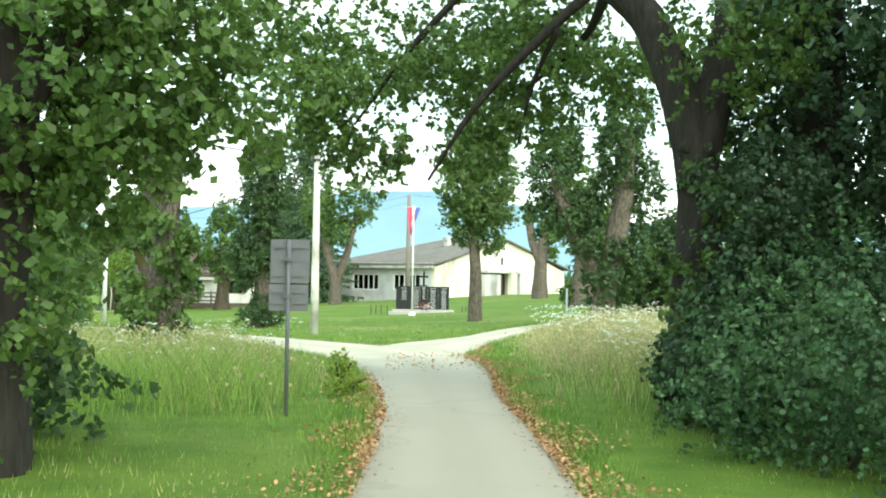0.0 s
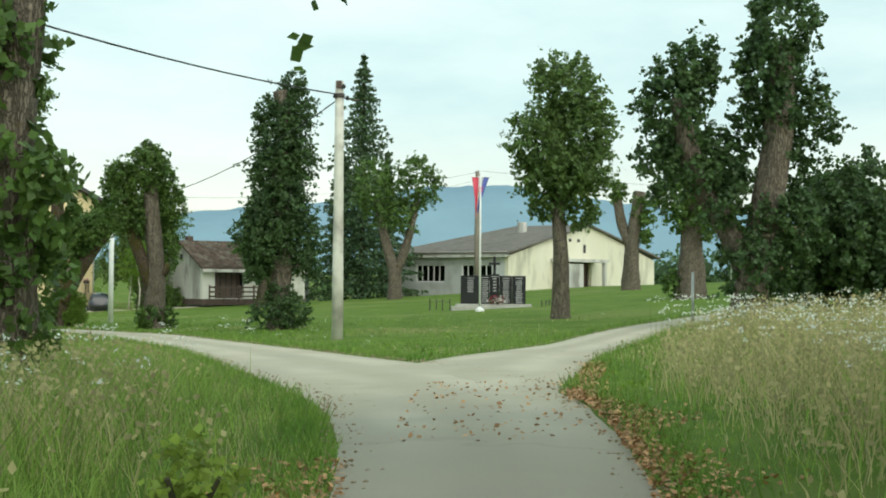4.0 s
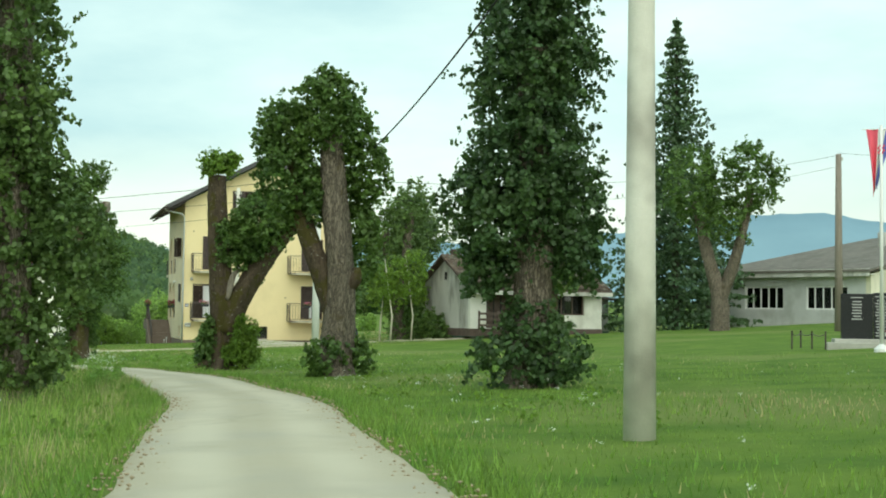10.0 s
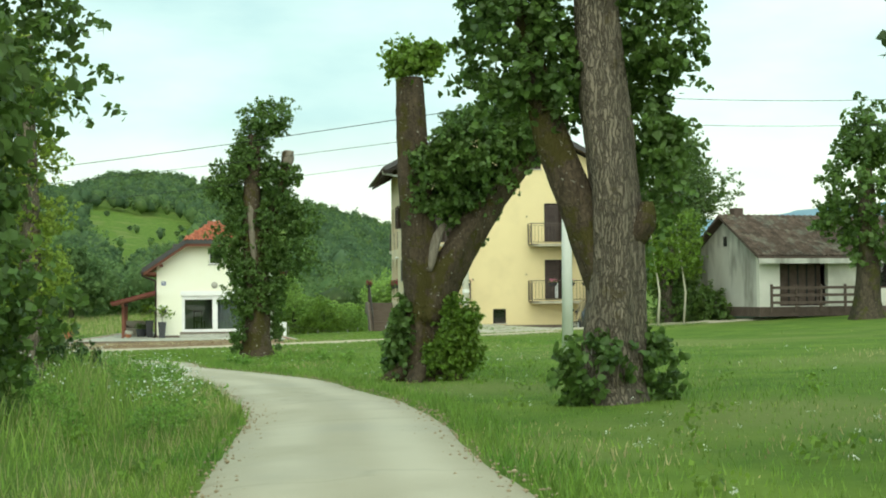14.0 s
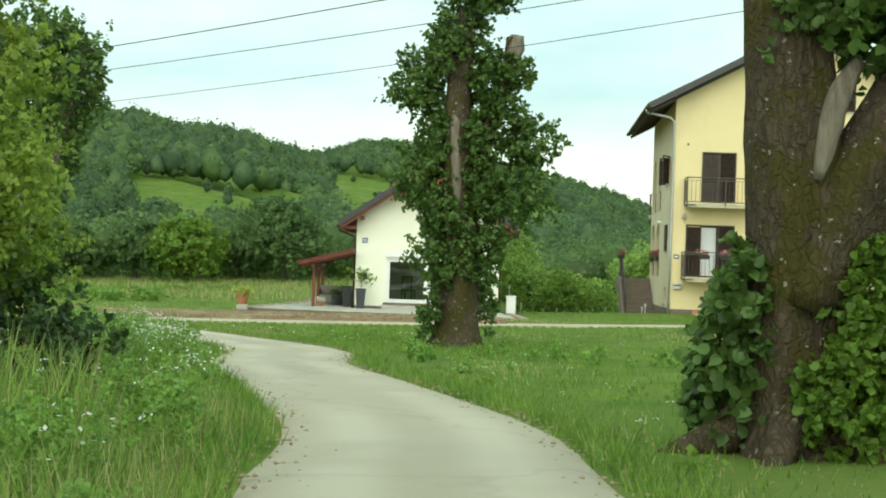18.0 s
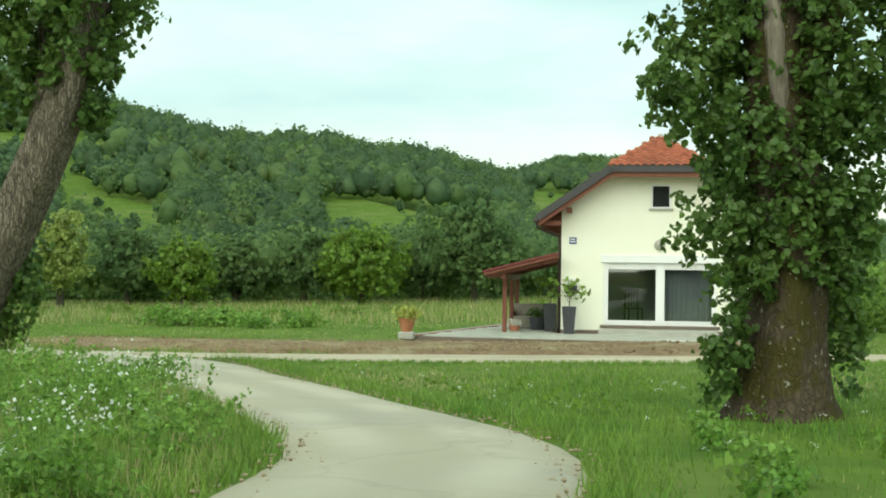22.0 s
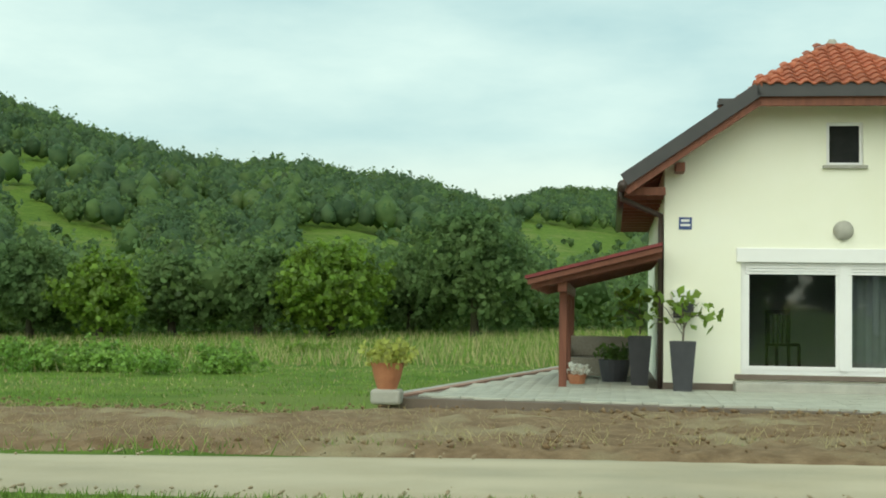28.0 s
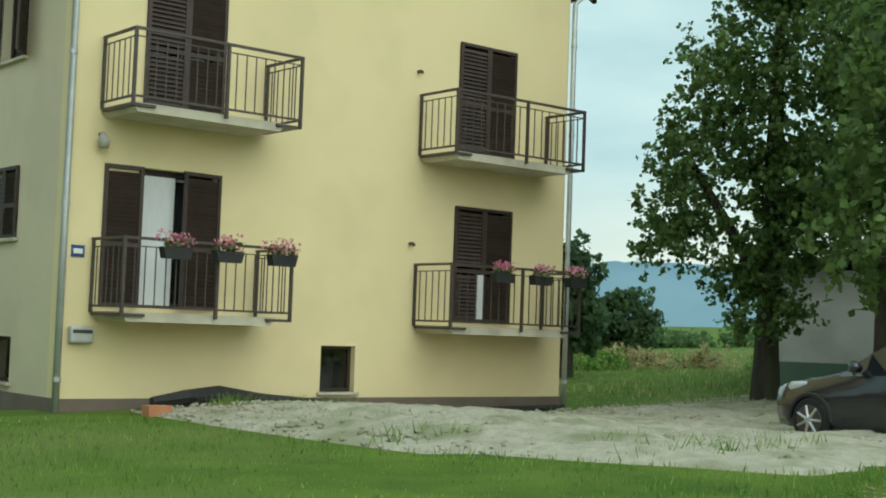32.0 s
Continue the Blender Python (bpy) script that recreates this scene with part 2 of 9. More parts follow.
def leafy(name, a, b, island=0.35, trans=0.35, rough=0.5, scale=0.9, spec=0.4):
    """Leaf: light also comes through it."""
    m = mat(name, a, b, scale=scale, rough=rough, island=island, spec=spec)
    n, l = m.node_tree.nodes, m.node_tree.links
    p, o = n["Principled BSDF"], n["Material Output"]
    tr = n.new("ShaderNodeBsdfTranslucent")
    sh = n.new("ShaderNodeMixShader")
    sh.inputs[0].default_value = trans
    src = p.inputs["Base Color"].links[0].from_socket
    br = n.new("ShaderNodeHueSaturation")
    br.inputs["Value"].default_value, br.inputs["Hue"].default_value = 1.5, 0.485
    l.new(src, br.inputs["Color"])
    l.new(br.outputs[0], tr.inputs["Color"])
    l.new(p.outputs[0], sh.inputs[1])
    l.new(tr.outputs[0], sh.inputs[2])
    l.new(sh.outputs[0], o.inputs["Surface"])
    return m


M_GROUND = mat("meadow_soil", (0.072, 0.133, 0.021), (0.142, 0.212, 0.036), scale=0.9, rough=0.95, bump=0.6, bscale=18, fine=0.35, third=(0.16, 0.2, 0.055), tscale=0.13, spec=0.1)
M_ASPHALT = mat("old_asphalt", (0.42, 0.375, 0.275), (0.46, 0.415, 0.31), scale=0.7, rough=0.92, bump=0.3, bscale=70, fine=0.16, third=(0.4, 0.365, 0.285), tscale=0.35)
M_DUSTY = mat("dusty_lane", (0.44, 0.37, 0.25), (0.52, 0.45, 0.32), scale=0.9, rough=0.95, bump=0.4, bscale=50, fine=0.2, third=(0.4, 0.35, 0.25), tscale=0.4)


def trodden(m, pale, dirt, worn=None):
    """Paler wheel tracks along a lane, dirty, crumbling margins and a darker, greyer stretch before the fork; the
    lane's width is laid out in its UV map.
    """
    n, l = m.node_tree.nodes, m.node_tree.links
    p = n["Principled BSDF"]
    uv, xyz, geo = n.new("ShaderNodeUVMap"), n.new("ShaderNodeSeparateXYZ"), n.new("ShaderNodeNewGeometry")
    l.new(uv.outputs[0], xyz.inputs[0])
    col = p.inputs["Base Color"].links[0].from_socket

    def calc(op, a, b=None):
        t = n.new("ShaderNodeMath")
        t.operation = op
        for sock, val in zip(t.inputs, (a, b)):
            if hasattr(val, "node"):
                l.new(val, sock)
            elif val is not None:
                sock.default_value = val
        return t.outputs[0]

    def span_of(v, lo, hi, to):
        t = n.new("ShaderNodeMapRange")
        t.interpolation_type = "SMOOTHSTEP"
        t.inputs["From Min"].default_value, t.inputs["From Max"].default_value, t.inputs["To Max"].default_value = lo, hi, to
        l.new(v, t.inputs["Value"])
        return t.outputs[0]

    def blot(s, detail):
        t = n.new("ShaderNodeTexNoise")
        t.inputs["Scale"].default_value, t.inputs["Detail"].default_value = s, detail
        l.new(geo.outputs["Position"], t.inputs["Vector"])
        return t.outputs["Fac"]

    mid = calc("ABSOLUTE", calc("SUBTRACT", xyz.outputs["X"], 0.5))
    off = calc("ABSOLUTE", calc("SUBTRACT", mid, 0.21))
    track = calc("MULTIPLY", span_of(calc("MULTIPLY", off, -1.0), -0.17, -0.02, 0.75), span_of(blot(0.5, 3.0), 0.3, 0.6, 1.0))
    rim = span_of(calc("ADD", mid, calc("MULTIPLY", calc("SUBTRACT", blot(2.6, 6.0), 0.5), 0.22)), 0.38, 0.5, 0.8)
    for fac, colour in ((track, pale), (rim, dirt)):
        mx = n.new("ShaderNodeMix")
        mx.data_type = "RGBA"
        l.new(fac, mx.inputs[0])
        l.new(col, mx.inputs[6])
        mx.inputs[7].default_value = (*colour, 1)
        col = mx.outputs[2]
    where = n.new("ShaderNodeSeparateXYZ")
    l.new(geo.outputs["Position"], where.inputs[0])
    before_fork = span_of(calc("MULTIPLY", calc("ADD", where.outputs["Y"], calc("MULTIPLY", blot(0.6, 6.0), 9.0)), -1.0), -36.0, -27.0, 0.75 if worn else 0.0)
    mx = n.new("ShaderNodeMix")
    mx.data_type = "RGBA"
    l.new(before_fork, mx.inputs[0])
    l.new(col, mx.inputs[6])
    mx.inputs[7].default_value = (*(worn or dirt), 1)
    l.new(mx.outputs[2], p.inputs["Base Color"])


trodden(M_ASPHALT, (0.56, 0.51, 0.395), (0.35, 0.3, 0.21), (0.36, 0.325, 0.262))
trodden(M_DUSTY, (0.58, 0.5, 0.36), (0.36, 0.28, 0.18))


def cracked(m, scale, depth):
    """Thin dark cracks over a surface."""
    n, l = m.node_tree.nodes, m.node_tree.links
    p = n["Principled BSDF"]
    geo, vo, mr, mx = n.new("ShaderNodeNewGeometry"), n.new("ShaderNodeTexVoronoi"), n.new("ShaderNodeMapRange"), n.new("ShaderNodeMix")
    wob, add = n.new("ShaderNodeTexNoise"), n.new("ShaderNodeVectorMath")
    wob.inputs["Scale"].default_value = 1.6
    add.operation = "ADD"
    l.new(geo.outputs["Position"], wob.inputs["Vector"])
    l.new(geo.outputs["Position"], add.inputs[0])
    l.new(wob.outputs["Color"], add.inputs[1])
    vo.feature = "DISTANCE_TO_EDGE"
    vo.inputs["Scale"].default_value = scale
    l.new(add.outputs[0], vo.inputs["Vector"])
    mr.inputs["From Max"].default_value = 0.012
    mr.inputs["To Min"].default_value, mr.inputs["To Max"].default_value = depth, 0.0
    l.new(vo.outputs["Distance"], mr.inputs["Value"])
    mx.data_type = "RGBA"
    src = p.inputs["Base Color"].links[0].from_socket
    l.new(mr.outputs[0], mx.inputs[0])
    l.new(src, mx.inputs[6])
    mx.inputs[7].default_value = (0.13, 0.12, 0.09, 1)
    l.new(mx.outputs[2], p.inputs["Base Color"])


cracked(M_ASPHALT, 0.16, 0.14)
M_GRASS = leafy("grass_blade", (0.10, 0.22, 0.032), (0.215, 0.315, 0.062), island=0.4, trans=0.38)
M_VERGE = leafy("verge_blade", (0.15, 0.265, 0.05), (0.27, 0.36, 0.09), island=0.45, trans=0.5)
M_DRYGRASS = leafy("dry_grass", (0.36, 0.32, 0.15), (0.5, 0.44, 0.23), island=0.35, trans=0.5)
M_LINDEN = leafy("linden_leaf", (0.072, 0.138, 0.034), (0.12, 0.2, 0.045), island=0.4, trans=0.37, scale=1.3)
M_DARKLEAF = leafy("dark_leaf", (0.043, 0.09, 0.032), (0.074, 0.132, 0.04), island=0.4, trans=0.32, scale=1.3)
# leaves beside the tunnel, its deep shade put into a darker colour
M_SHADELEAF = leafy("shade_dark_leaf", (0.03, 0.066, 0.03), (0.045, 0.088, 0.036), island=0.4, trans=0.22)
M_BRAMBLE = leafy("bramble_leaf", (0.045, 0.105, 0.045), (0.085, 0.165, 0.06), island=0.45, trans=0.3)
M_BRIGHTLEAF = leafy("bright_leaf", (0.125, 0.225, 0.032), (0.175, 0.27, 0.045), island=0.4, trans=0.45)
# woods on the hills: haze put into paler, bluer leaf colours
M_FOREST = leafy("forest_leaf", (0.07, 0.125, 0.066), (0.115, 0.178, 0.082), island=0.2, trans=0.4, scale=0.35, spec=0.05)
M_FORESTB = leafy("forest_leaf_light", (0.092, 0.16, 0.066), (0.15, 0.225, 0.084), island=0.22, trans=0.42, scale=0.35, spec=0.05)
M_VALLEY = leafy("sunny_valley_leaf", (0.18, 0.3, 0.065), (0.26, 0.38, 0.095), island=0.35, trans=0.5)
M_VINE = leafy("climbing_vine_leaf", (0.19, 0.285, 0.05), (0.29, 0.37, 0.08), island=0.4, trans=0.55)
M_WALNUT = leafy("walnut_leaf", (0.085, 0.15, 0.045), (0.14, 0.215, 0.06), island=0.4, trans=0.42, scale=1.3)
M_NEEDLE = leafy("spruce_needle", (0.05, 0.1, 0.042), (0.085, 0.14, 0.058), island=0.35, trans=0.2)
def bark(name, furrow, ridge, moss, mossy, lichen, plates=13.0, tall=0.13, deep=0.6):
    """Furrowed bark: dark cracks between upright plates, moss in patches and pale flecks of lichen."""
    m = mat(name, ridge, tuple(0.55 * v for v in ridge), scale=11, rough=0.95, fine=0.4, bscale=30, stretch=(1, 1, 0.3), spec=0.15)
    n, l = m.node_tree.nodes, m.node_tree.links
    p = n["Principled BSDF"]
    geo, mp, vo, wob, add = n.new("ShaderNodeNewGeometry"), n.new("ShaderNodeMapping"), n.new("ShaderNodeTexVoronoi"), n.new("ShaderNodeTexNoise"), n.new("ShaderNodeVectorMath")
    wob.inputs["Scale"].default_value, wob.inputs["Detail"].default_value = 6.0, 6.0
    add.operation = "MULTIPLY_ADD"
    add.inputs[1].default_value = (0.13, 0.13, 0.6)
    l.new(geo.outputs["Position"], wob.inputs["Vector"])
    l.new(wob.outputs["Color"], add.inputs[0])
    l.new(geo.outputs["Position"], add.inputs[2])
    mp.inputs["Scale"].default_value = (1, 1, tall)
    l.new(add.outputs[0], mp.inputs["Vector"])
    vo.feature = "DISTANCE_TO_EDGE"
    vo.inputs["Scale"].default_value = plates
    l.new(mp.outputs[0], vo.inputs["Vector"])

    def span_of(v, lo, hi, a=0.0, b=1.0):
        t = n.new("ShaderNodeMapRange")
        t.interpolation_type = "SMOOTHSTEP"
        for key, val in (("From Min", lo), ("From Max", hi), ("To Min", a), ("To Max", b)):
            t.inputs[key].default_value = val
        l.new(v, t.inputs["Value"])
        return t.outputs[0]

    def blot(s, detail, rough=0.6):
        t = n.new("ShaderNodeTexNoise")
        t.inputs["Scale"].default_value, t.inputs["Detail"].default_value, t.inputs["Roughness"].default_value = s, detail, rough
        l.new(geo.outputs["Position"], t.inputs["Vector"])
        return t.outputs["Fac"]

    col = p.inputs["Base Color"].links[0].from_socket
    crack = span_of(vo.outputs["Distance"], 0.0, 0.2)
    for fac, colour in ((span_of(vo.outputs["Distance"], 0.0, 0.22, deep, 0.0), furrow), (span_of(blot(1.9, 7.0, 0.7), 0.62 - mossy, 0.7 - mossy, 0.0, 0.85), moss), (span_of(blot(13.0, 4.0), 0.72 - lichen, 0.76 - lichen, 0.0, 0.7), (0.4, 0.39, 0.33))):
        mx = n.new("ShaderNodeMix")
        mx.data_type = "RGBA"
        l.new(fac, mx.inputs[0])
        l.new(col, mx.inputs[6])
        mx.inputs[7].default_value = (*colour, 1)
        col = mx.outputs[2]
    l.new(col, p.inputs["Base Color"])
    hi = n.new("ShaderNodeMath")
    hi.operation = "ADD"
    sc = n.new("ShaderNodeMath")
    sc.operation = "MULTIPLY"
    sc.inputs[1].default_value = deep
    l.new(crack, sc.inputs[0])
    l.new(sc.outputs[0], hi.inputs[0])
    l.new(blot(16.0, 6.0), hi.inputs[1])
    bn = n.new("ShaderNodeBump")
    bn.inputs["Strength"].default_value, bn.inputs["Distance"].default_value = 1.0, 0.03
    l.new(hi.outputs[0], bn.inputs["Height"])
    l.new(bn.outputs[0], p.inputs["Normal"])
    return m


M_BARK = bark("grey_bark", (0.055, 0.045, 0.036), (0.29, 0.245, 0.19), (0.11, 0.09, 0.05), 0.04, 0.04, 24.0, 0.09, 0.7)
M_DARKBARK = mat("dark_bark", (0.045, 0.037, 0.03), (0.085, 0.07, 0.055), scale=5, rough=0.95, bump=1.0, bscale=14, fine=0.3, stretch=(1, 1, 0.25), third=(0.055, 0.065, 0.025), tscale=0.9)
# bark of the tunnel trees, near black to carry their shade in colour
M_SHADEBARK = mat("shade_dark_bark", (0.02, 0.017, 0.014), (0.045, 0.038, 0.03), scale=12, rough=0.95, bump=1.0, bscale=14, fine=0.3, stretch=(1, 1, 0.2), relief=0.06)
M_MOSSBARK = bark("mossy_bark", (0.03, 0.025, 0.02), (0.13, 0.105, 0.075), (0.075, 0.075, 0.022), 0.12, 0.05)
M_OLDMOSS = bark("moss_patched_bark", (0.026, 0.02, 0.015), (0.125, 0.095, 0.065), (0.07, 0.062, 0.016), 0.13, 0.075, 16.0, 0.4, 0.35)
M_WEED = leafy("weed_leaf", (0.14, 0.275, 0.05), (0.235, 0.37, 0.085), island=0.4, trans=0.4)
M_CONCRETE = mat("pole_concrete", (0.62, 0.6, 0.53), (0.72, 0.7, 0.62), scale=2.5, rough=0.9, bump=0.25, bscale=50, fine=0.1, third=(0.4, 0.38, 0.33), tscale=0.9)
M_WHITEWALL = mat("cream_render", (0.86, 0.86, 0.72), (0.88, 0.88, 0.76), scale=1.2, rough=0.92, bump=0.15, bscale=120, fine=0.04)
M_YELLOW = mat("yellow_render", (0.78, 0.655, 0.375), (0.81, 0.68, 0.40), scale=0.8, rough=0.92, bump=0.15, bscale=110, fine=0.05, third=(0.74, 0.62, 0.36), tscale=0.5)

# ---- land ----
GC0, GC1, GC2, GC3, GC4, GC5, GC6, GC7 = 0.0862, 2.2262, 0.2090, 1.7067, 1.7506, 0.1939, -0.7215, -1.1348
def near_ground(x, y):
    """The lie of the green: a gentle fall towards the houses."""
    x = np.clip(np.asarray(x, float), -68, 24) / 50
    y = np.clip(np.asarray(y, float), -12, 132) / 50 - 1
    return GC0 + GC1 * x + GC2 * y + GC3 * x * x + GC4 * x * y + GC5 * y * y + GC6 * x * x * y + GC7 * x * y * y


def bearing_point(deg, dist):
    """A place by its bearing to the left of +y and its distance from the bend of the road."""
    a = radians(deg)
    return -34 - math.sin(a) * dist, 79 + math.cos(a) * dist


def profile(b, table):
    return np.interp(b, [t[0] for t in table], [t[1] for t in table])


CREST = [(-180, 0.6), (-60, 0.6), (0, 0.7), (20, 1.0), (27, 2.6), (33, 4.2), (38, 5.1), (40.5, 5.05), (42.5, 4.6), (46, 5.4), (51, 6.0), (55, 5.8), (58, 6.5), (63, 8.0), (67, 8.75), (70, 8.85), (80, 8.6), (100, 6.5), (130, 2), (180, 0.6)]
AWAY = [(-180, 700), (20, 700), (33, 900), (38, 860), (43, 560), (46, 430), (57, 430), (64, 560), (70, 640), (100, 640), (180, 700)]


def ease(a, b, v):
    u = np.clip((v - a) / (b - a), 0, 1)
    return u * u * (3 - 2 * u)


def land(x, y):
    x, y = np.asarray(x, float), np.asarray(y, float)
    z = near_ground(x, y)
    dx, dy = x + 34, y - 79
    far = np.hypot(dx, dy)
    b = np.degrees(np.arctan2(-dx, dy))
    dip = np.clip((far - 62) / 70, 0, 1)
    z = z * (1 - 0.6 * dip) - 3.2 * dip * dip * (3 - 2 * dip)
    top, away = profile(b, CREST), profile(b, AWAY)
    u = np.clip((far - 120) / (away - 120), 0, 1)
    h = np.tan(np.radians(top)) * away
    rise = h * (0.35 * u + 0.65 * u * u * (3 - 2 * u))
    rise = rise * (1 - 0.75 * np.clip((far - away) / (2.2 * away), 0, 1))
    roll = 1.6 * np.sin(x * 0.021 + 1) * np.sin(y * 0.017) + 0.9 * np.sin(x * 0.047) * np.cos(y * 0.039)
    # the dip between the two houses
    s, d = 0.8377 * (x + 40.27) + 0.5461 * (y - 108.68), -0.5461 * (x + 40.27) + 0.8377 * (y - 108.68)
    dip = (0.8 * ease(0.5, 6, d) + 1.4 * ease(6, 18, d)) * (1 - ease(40, 80, d)) * ease(-6.8, -5.2, s) * (1 - ease(0.2, 1.5, s))
    fall = 0.42 * ease(2, 8, s) * ease(-11, -6, d) * (1 - ease(25, 50, s)) * (1 - ease(30, 50, d))
    return z + rise + roll * np.clip((far - 110) / 120, 0, 1) - dip - fall


def gz0(x, y):
    return float(land(x, y))


def axis(lo, hi, a, b, step):
    fine = list(np.arange(a, b + 0.01, step))
    left, right, d = [], [], step
    while fine[0] - sum(left) > lo:
        d *= 1.17
        left.append(d)
    d = step
    while fine[-1] + sum(right) < hi:
        d *= 1.17
        right.append(d)
    return np.array(list((fine[0] - np.cumsum(left))[::-1]) + fine + list(fine[-1] + np.cumsum(right)))


gx, gy = np.meshgrid(axis(-3800, 3800, -72, 28, 1.0), axis(-3800, 3800, -14, 134, 1.0), indexing="ij")
gv = np.stack([gx.ravel(), gy.ravel(), land(gx, gy).ravel()], 1)
ny = gx.shape[1]
gi = (np.arange(gx.shape[0] - 1)[:, None] * ny + np.arange(ny - 1)).ravel()
ground = part("ground", mesh_np("ground", gv, np.stack([gi, gi + ny, gi + ny + 1, gi + 1], 1)), M_GROUND, smooth=True)
tagged(ground, "mown green meadow rising to wooded hills", "ground", kind="structure")


def smooth_line(points, step=0.6):
    """A Catmull-Rom line through points (x, y, width)."""
    p = np.array(points, float)
    p = np.vstack([2 * p[0] - p[1], p, 2 * p[-1] - p[-2]])
    out = []
    for i in range(1, len(p) - 2):
        n = max(2, int(np.linalg.norm(p[i + 1, :2] - p[i, :2]) / step))
        for t in np.arange(n) / n:
            a, b, c, d = p[i - 1], p[i], p[i + 1], p[i + 2]
            out.append(0.5 * (2 * b + (c - a) * t + (2 * a - 5 * b + 4 * c - d) * t * t + (3 * b - a - 3 * c + d) * t ** 3))
    return np.array(out + [p[-2]])


def road_strip(name, points, lift, material, seed, ragged=0.05, across=9, crown_h=0.03):
    r = np.random.default_rng(seed)
    q = smooth_line(points, 0.35)
    d = np.gradient(q[:, :2], axis=0)
    d /= np.linalg.norm(d, axis=1)[:, None]
    side = np.stack([-d[:, 1], d[:, 0]], 1)
    n = len(q)

    def wave():
        k = r.normal(size=n)
        for w in (5, 15):
            k = 0.6 * k + 3.0 * np.convolve(r.normal(size=n), np.ones(w) / w, "same")
        return k * ragged * 0.35

    l, rt = q[:, 2] / 2 + wave(), q[:, 2] / 2 + wave()
    verts = []
    for j in range(across):
        u = j / (across - 1)
        off = -rt + (l + rt) * u
        xy = q[:, :2] + side * off[:, None]
        z = land(xy[:, 0], xy[:, 1]) + lift + crown_h * (1 - (2 * u - 1) ** 2)
        if j in (0, across - 1):
            z = z - 0.06
        verts.append(np.column_stack([xy, z]))
    v = np.stack(verts, 1).reshape(-1, 3)
    i = (np.arange(n - 1)[:, None] * across + np.arange(across - 1)).ravel()
    f = np.stack([i, i + across, i + across + 1, i + 1], 1)
    me = mesh_np(name, v, f)
    uv = me.uv_layers.new(name="across")
    uv.data.foreach_set("uv", np.stack([(f % across) / (across - 1), (f // across) * 0.1], 2).astype(np.float32).ravel())
    return part(name, me, material, smooth=True)


MAIN = [(0.27, -14, 2.4), (0.26, 10, 2.35), (0.19, 16, 2.15), (0, 20, 2.1), (-0.3, 25.5, 2.7), (-0.9, 29.8, 3.3), (-2.3, 34.3, 3.6), (-4.58, 39.72, 2.95), (-6.5, 44.1, 2.55), (-8.85, 49.0, 2.5), (-11.25, 54.05, 2.5), (-13.9, 58.27, 2.4), (-16.9, 63.08, 2.4), (-20.4, 67.3, 2.4), (-22.33, 69.57, 2.35), (-26, 72.7, 2.3), (-29.4, 75.4, 2.3), (-32.0, 78.25, 2.4), (-36.4, 80.6, 2.2), (-41.2, 82.7, 2.4), (-46, 84.3, 3.2), (-52, 84.4, 2.5), (-62, 85.2, 2.2), (-80, 88, 2.2)]
BRANCH = [(-0.75, 28.4, 2.7), (-0.85, 31.2, 3.2), (-0.6, 34.4, 3.5), (-0.08, 37.4, 3.2), (0.8, 39.8, 2.5), (1.5, 41.8, 2.1), (2.7, 46.5, 2.0), (4.4, 51, 2.1), (7.4, 57, 2.2), (12, 66, 2.2), (24, 84, 2.4)]
CROSS = [(-50.0, 85.2, 1.8), (-47.6, 86.4, 2.6), (-45.3, 88.1, 3.1), (-42.6, 90.3, 3.3), (-39.2, 93.1, 3.2), (-33.6, 97.6, 2.5), (-29.2, 101, 2.6)]
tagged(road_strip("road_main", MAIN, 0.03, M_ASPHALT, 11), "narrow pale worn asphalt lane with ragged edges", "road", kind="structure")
tagged(road_strip("road_branch", BRANCH, 0.024, M_ASPHALT, 12), "narrow asphalt branch lane beside the green", "road", kind="structure")
tagged(road_strip("road_cross", CROSS, 0.018, M_DUSTY, 13), "dusty pale lane in front of the houses", "road", kind="structure")

# ---- house materials ----
M_TILE = mat("clay_tile", (0.36, 0.10, 0.055), (0.45, 0.15, 0.08), scale=6, rough=0.75, bump=0.2, bscale=60, rand=0.22)
M_TILESHEET = mat("clay_tile_field", (0.36, 0.10, 0.055), (0.45, 0.15, 0.08), scale=6, rough=0.75, bump=0.2, bscale=60, island=0.2)
M_OLDTILE = mat("mossy_brown_tile", (0.085, 0.06, 0.045), (0.13, 0.095, 0.075), scale=5, rough=0.9, bump=0.5, bscale=40, island=0.35, third=(0.16, 0.15, 0.12), tscale=1.6)
M_GREYTILE = mat("weathered_grey_tile", (0.15, 0.132, 0.115), (0.22, 0.198, 0.17), scale=2, rough=0.95, bump=0.5, bscale=30, island=0.25, third=(0.14, 0.13, 0.11), tscale=0.7)
M_FASCIA = mat("dark_sheet_metal", (0.035, 0.035, 0.038), (0.05, 0.048, 0.05), scale=3, rough=0.45, spec=0.5)
M_REDWOOD = mat("red_brown_wood", (0.16, 0.055, 0.035), (0.23, 0.085, 0.05), scale=3, rough=0.6, bump=0.2, bscale=30, stretch=(6, 6, 0.6), fine=0.15)
M_SHUTTER = mat("dark_brown_shutter", (0.042, 0.028, 0.024), (0.06, 0.04, 0.033), scale=5, rough=0.5, fine=0.1, rand=0.12)
M_RAIL = mat("brown_painted_steel", (0.05, 0.038, 0.033), (0.075, 0.058, 0.05), scale=8, rough=0.5, spec=0.5)
M_WHITEPVC = mat("white_plastic_frame", (0.8, 0.8, 0.8), (0.84, 0.84, 0.84), scale=2, rough=0.35, spec=0.5)
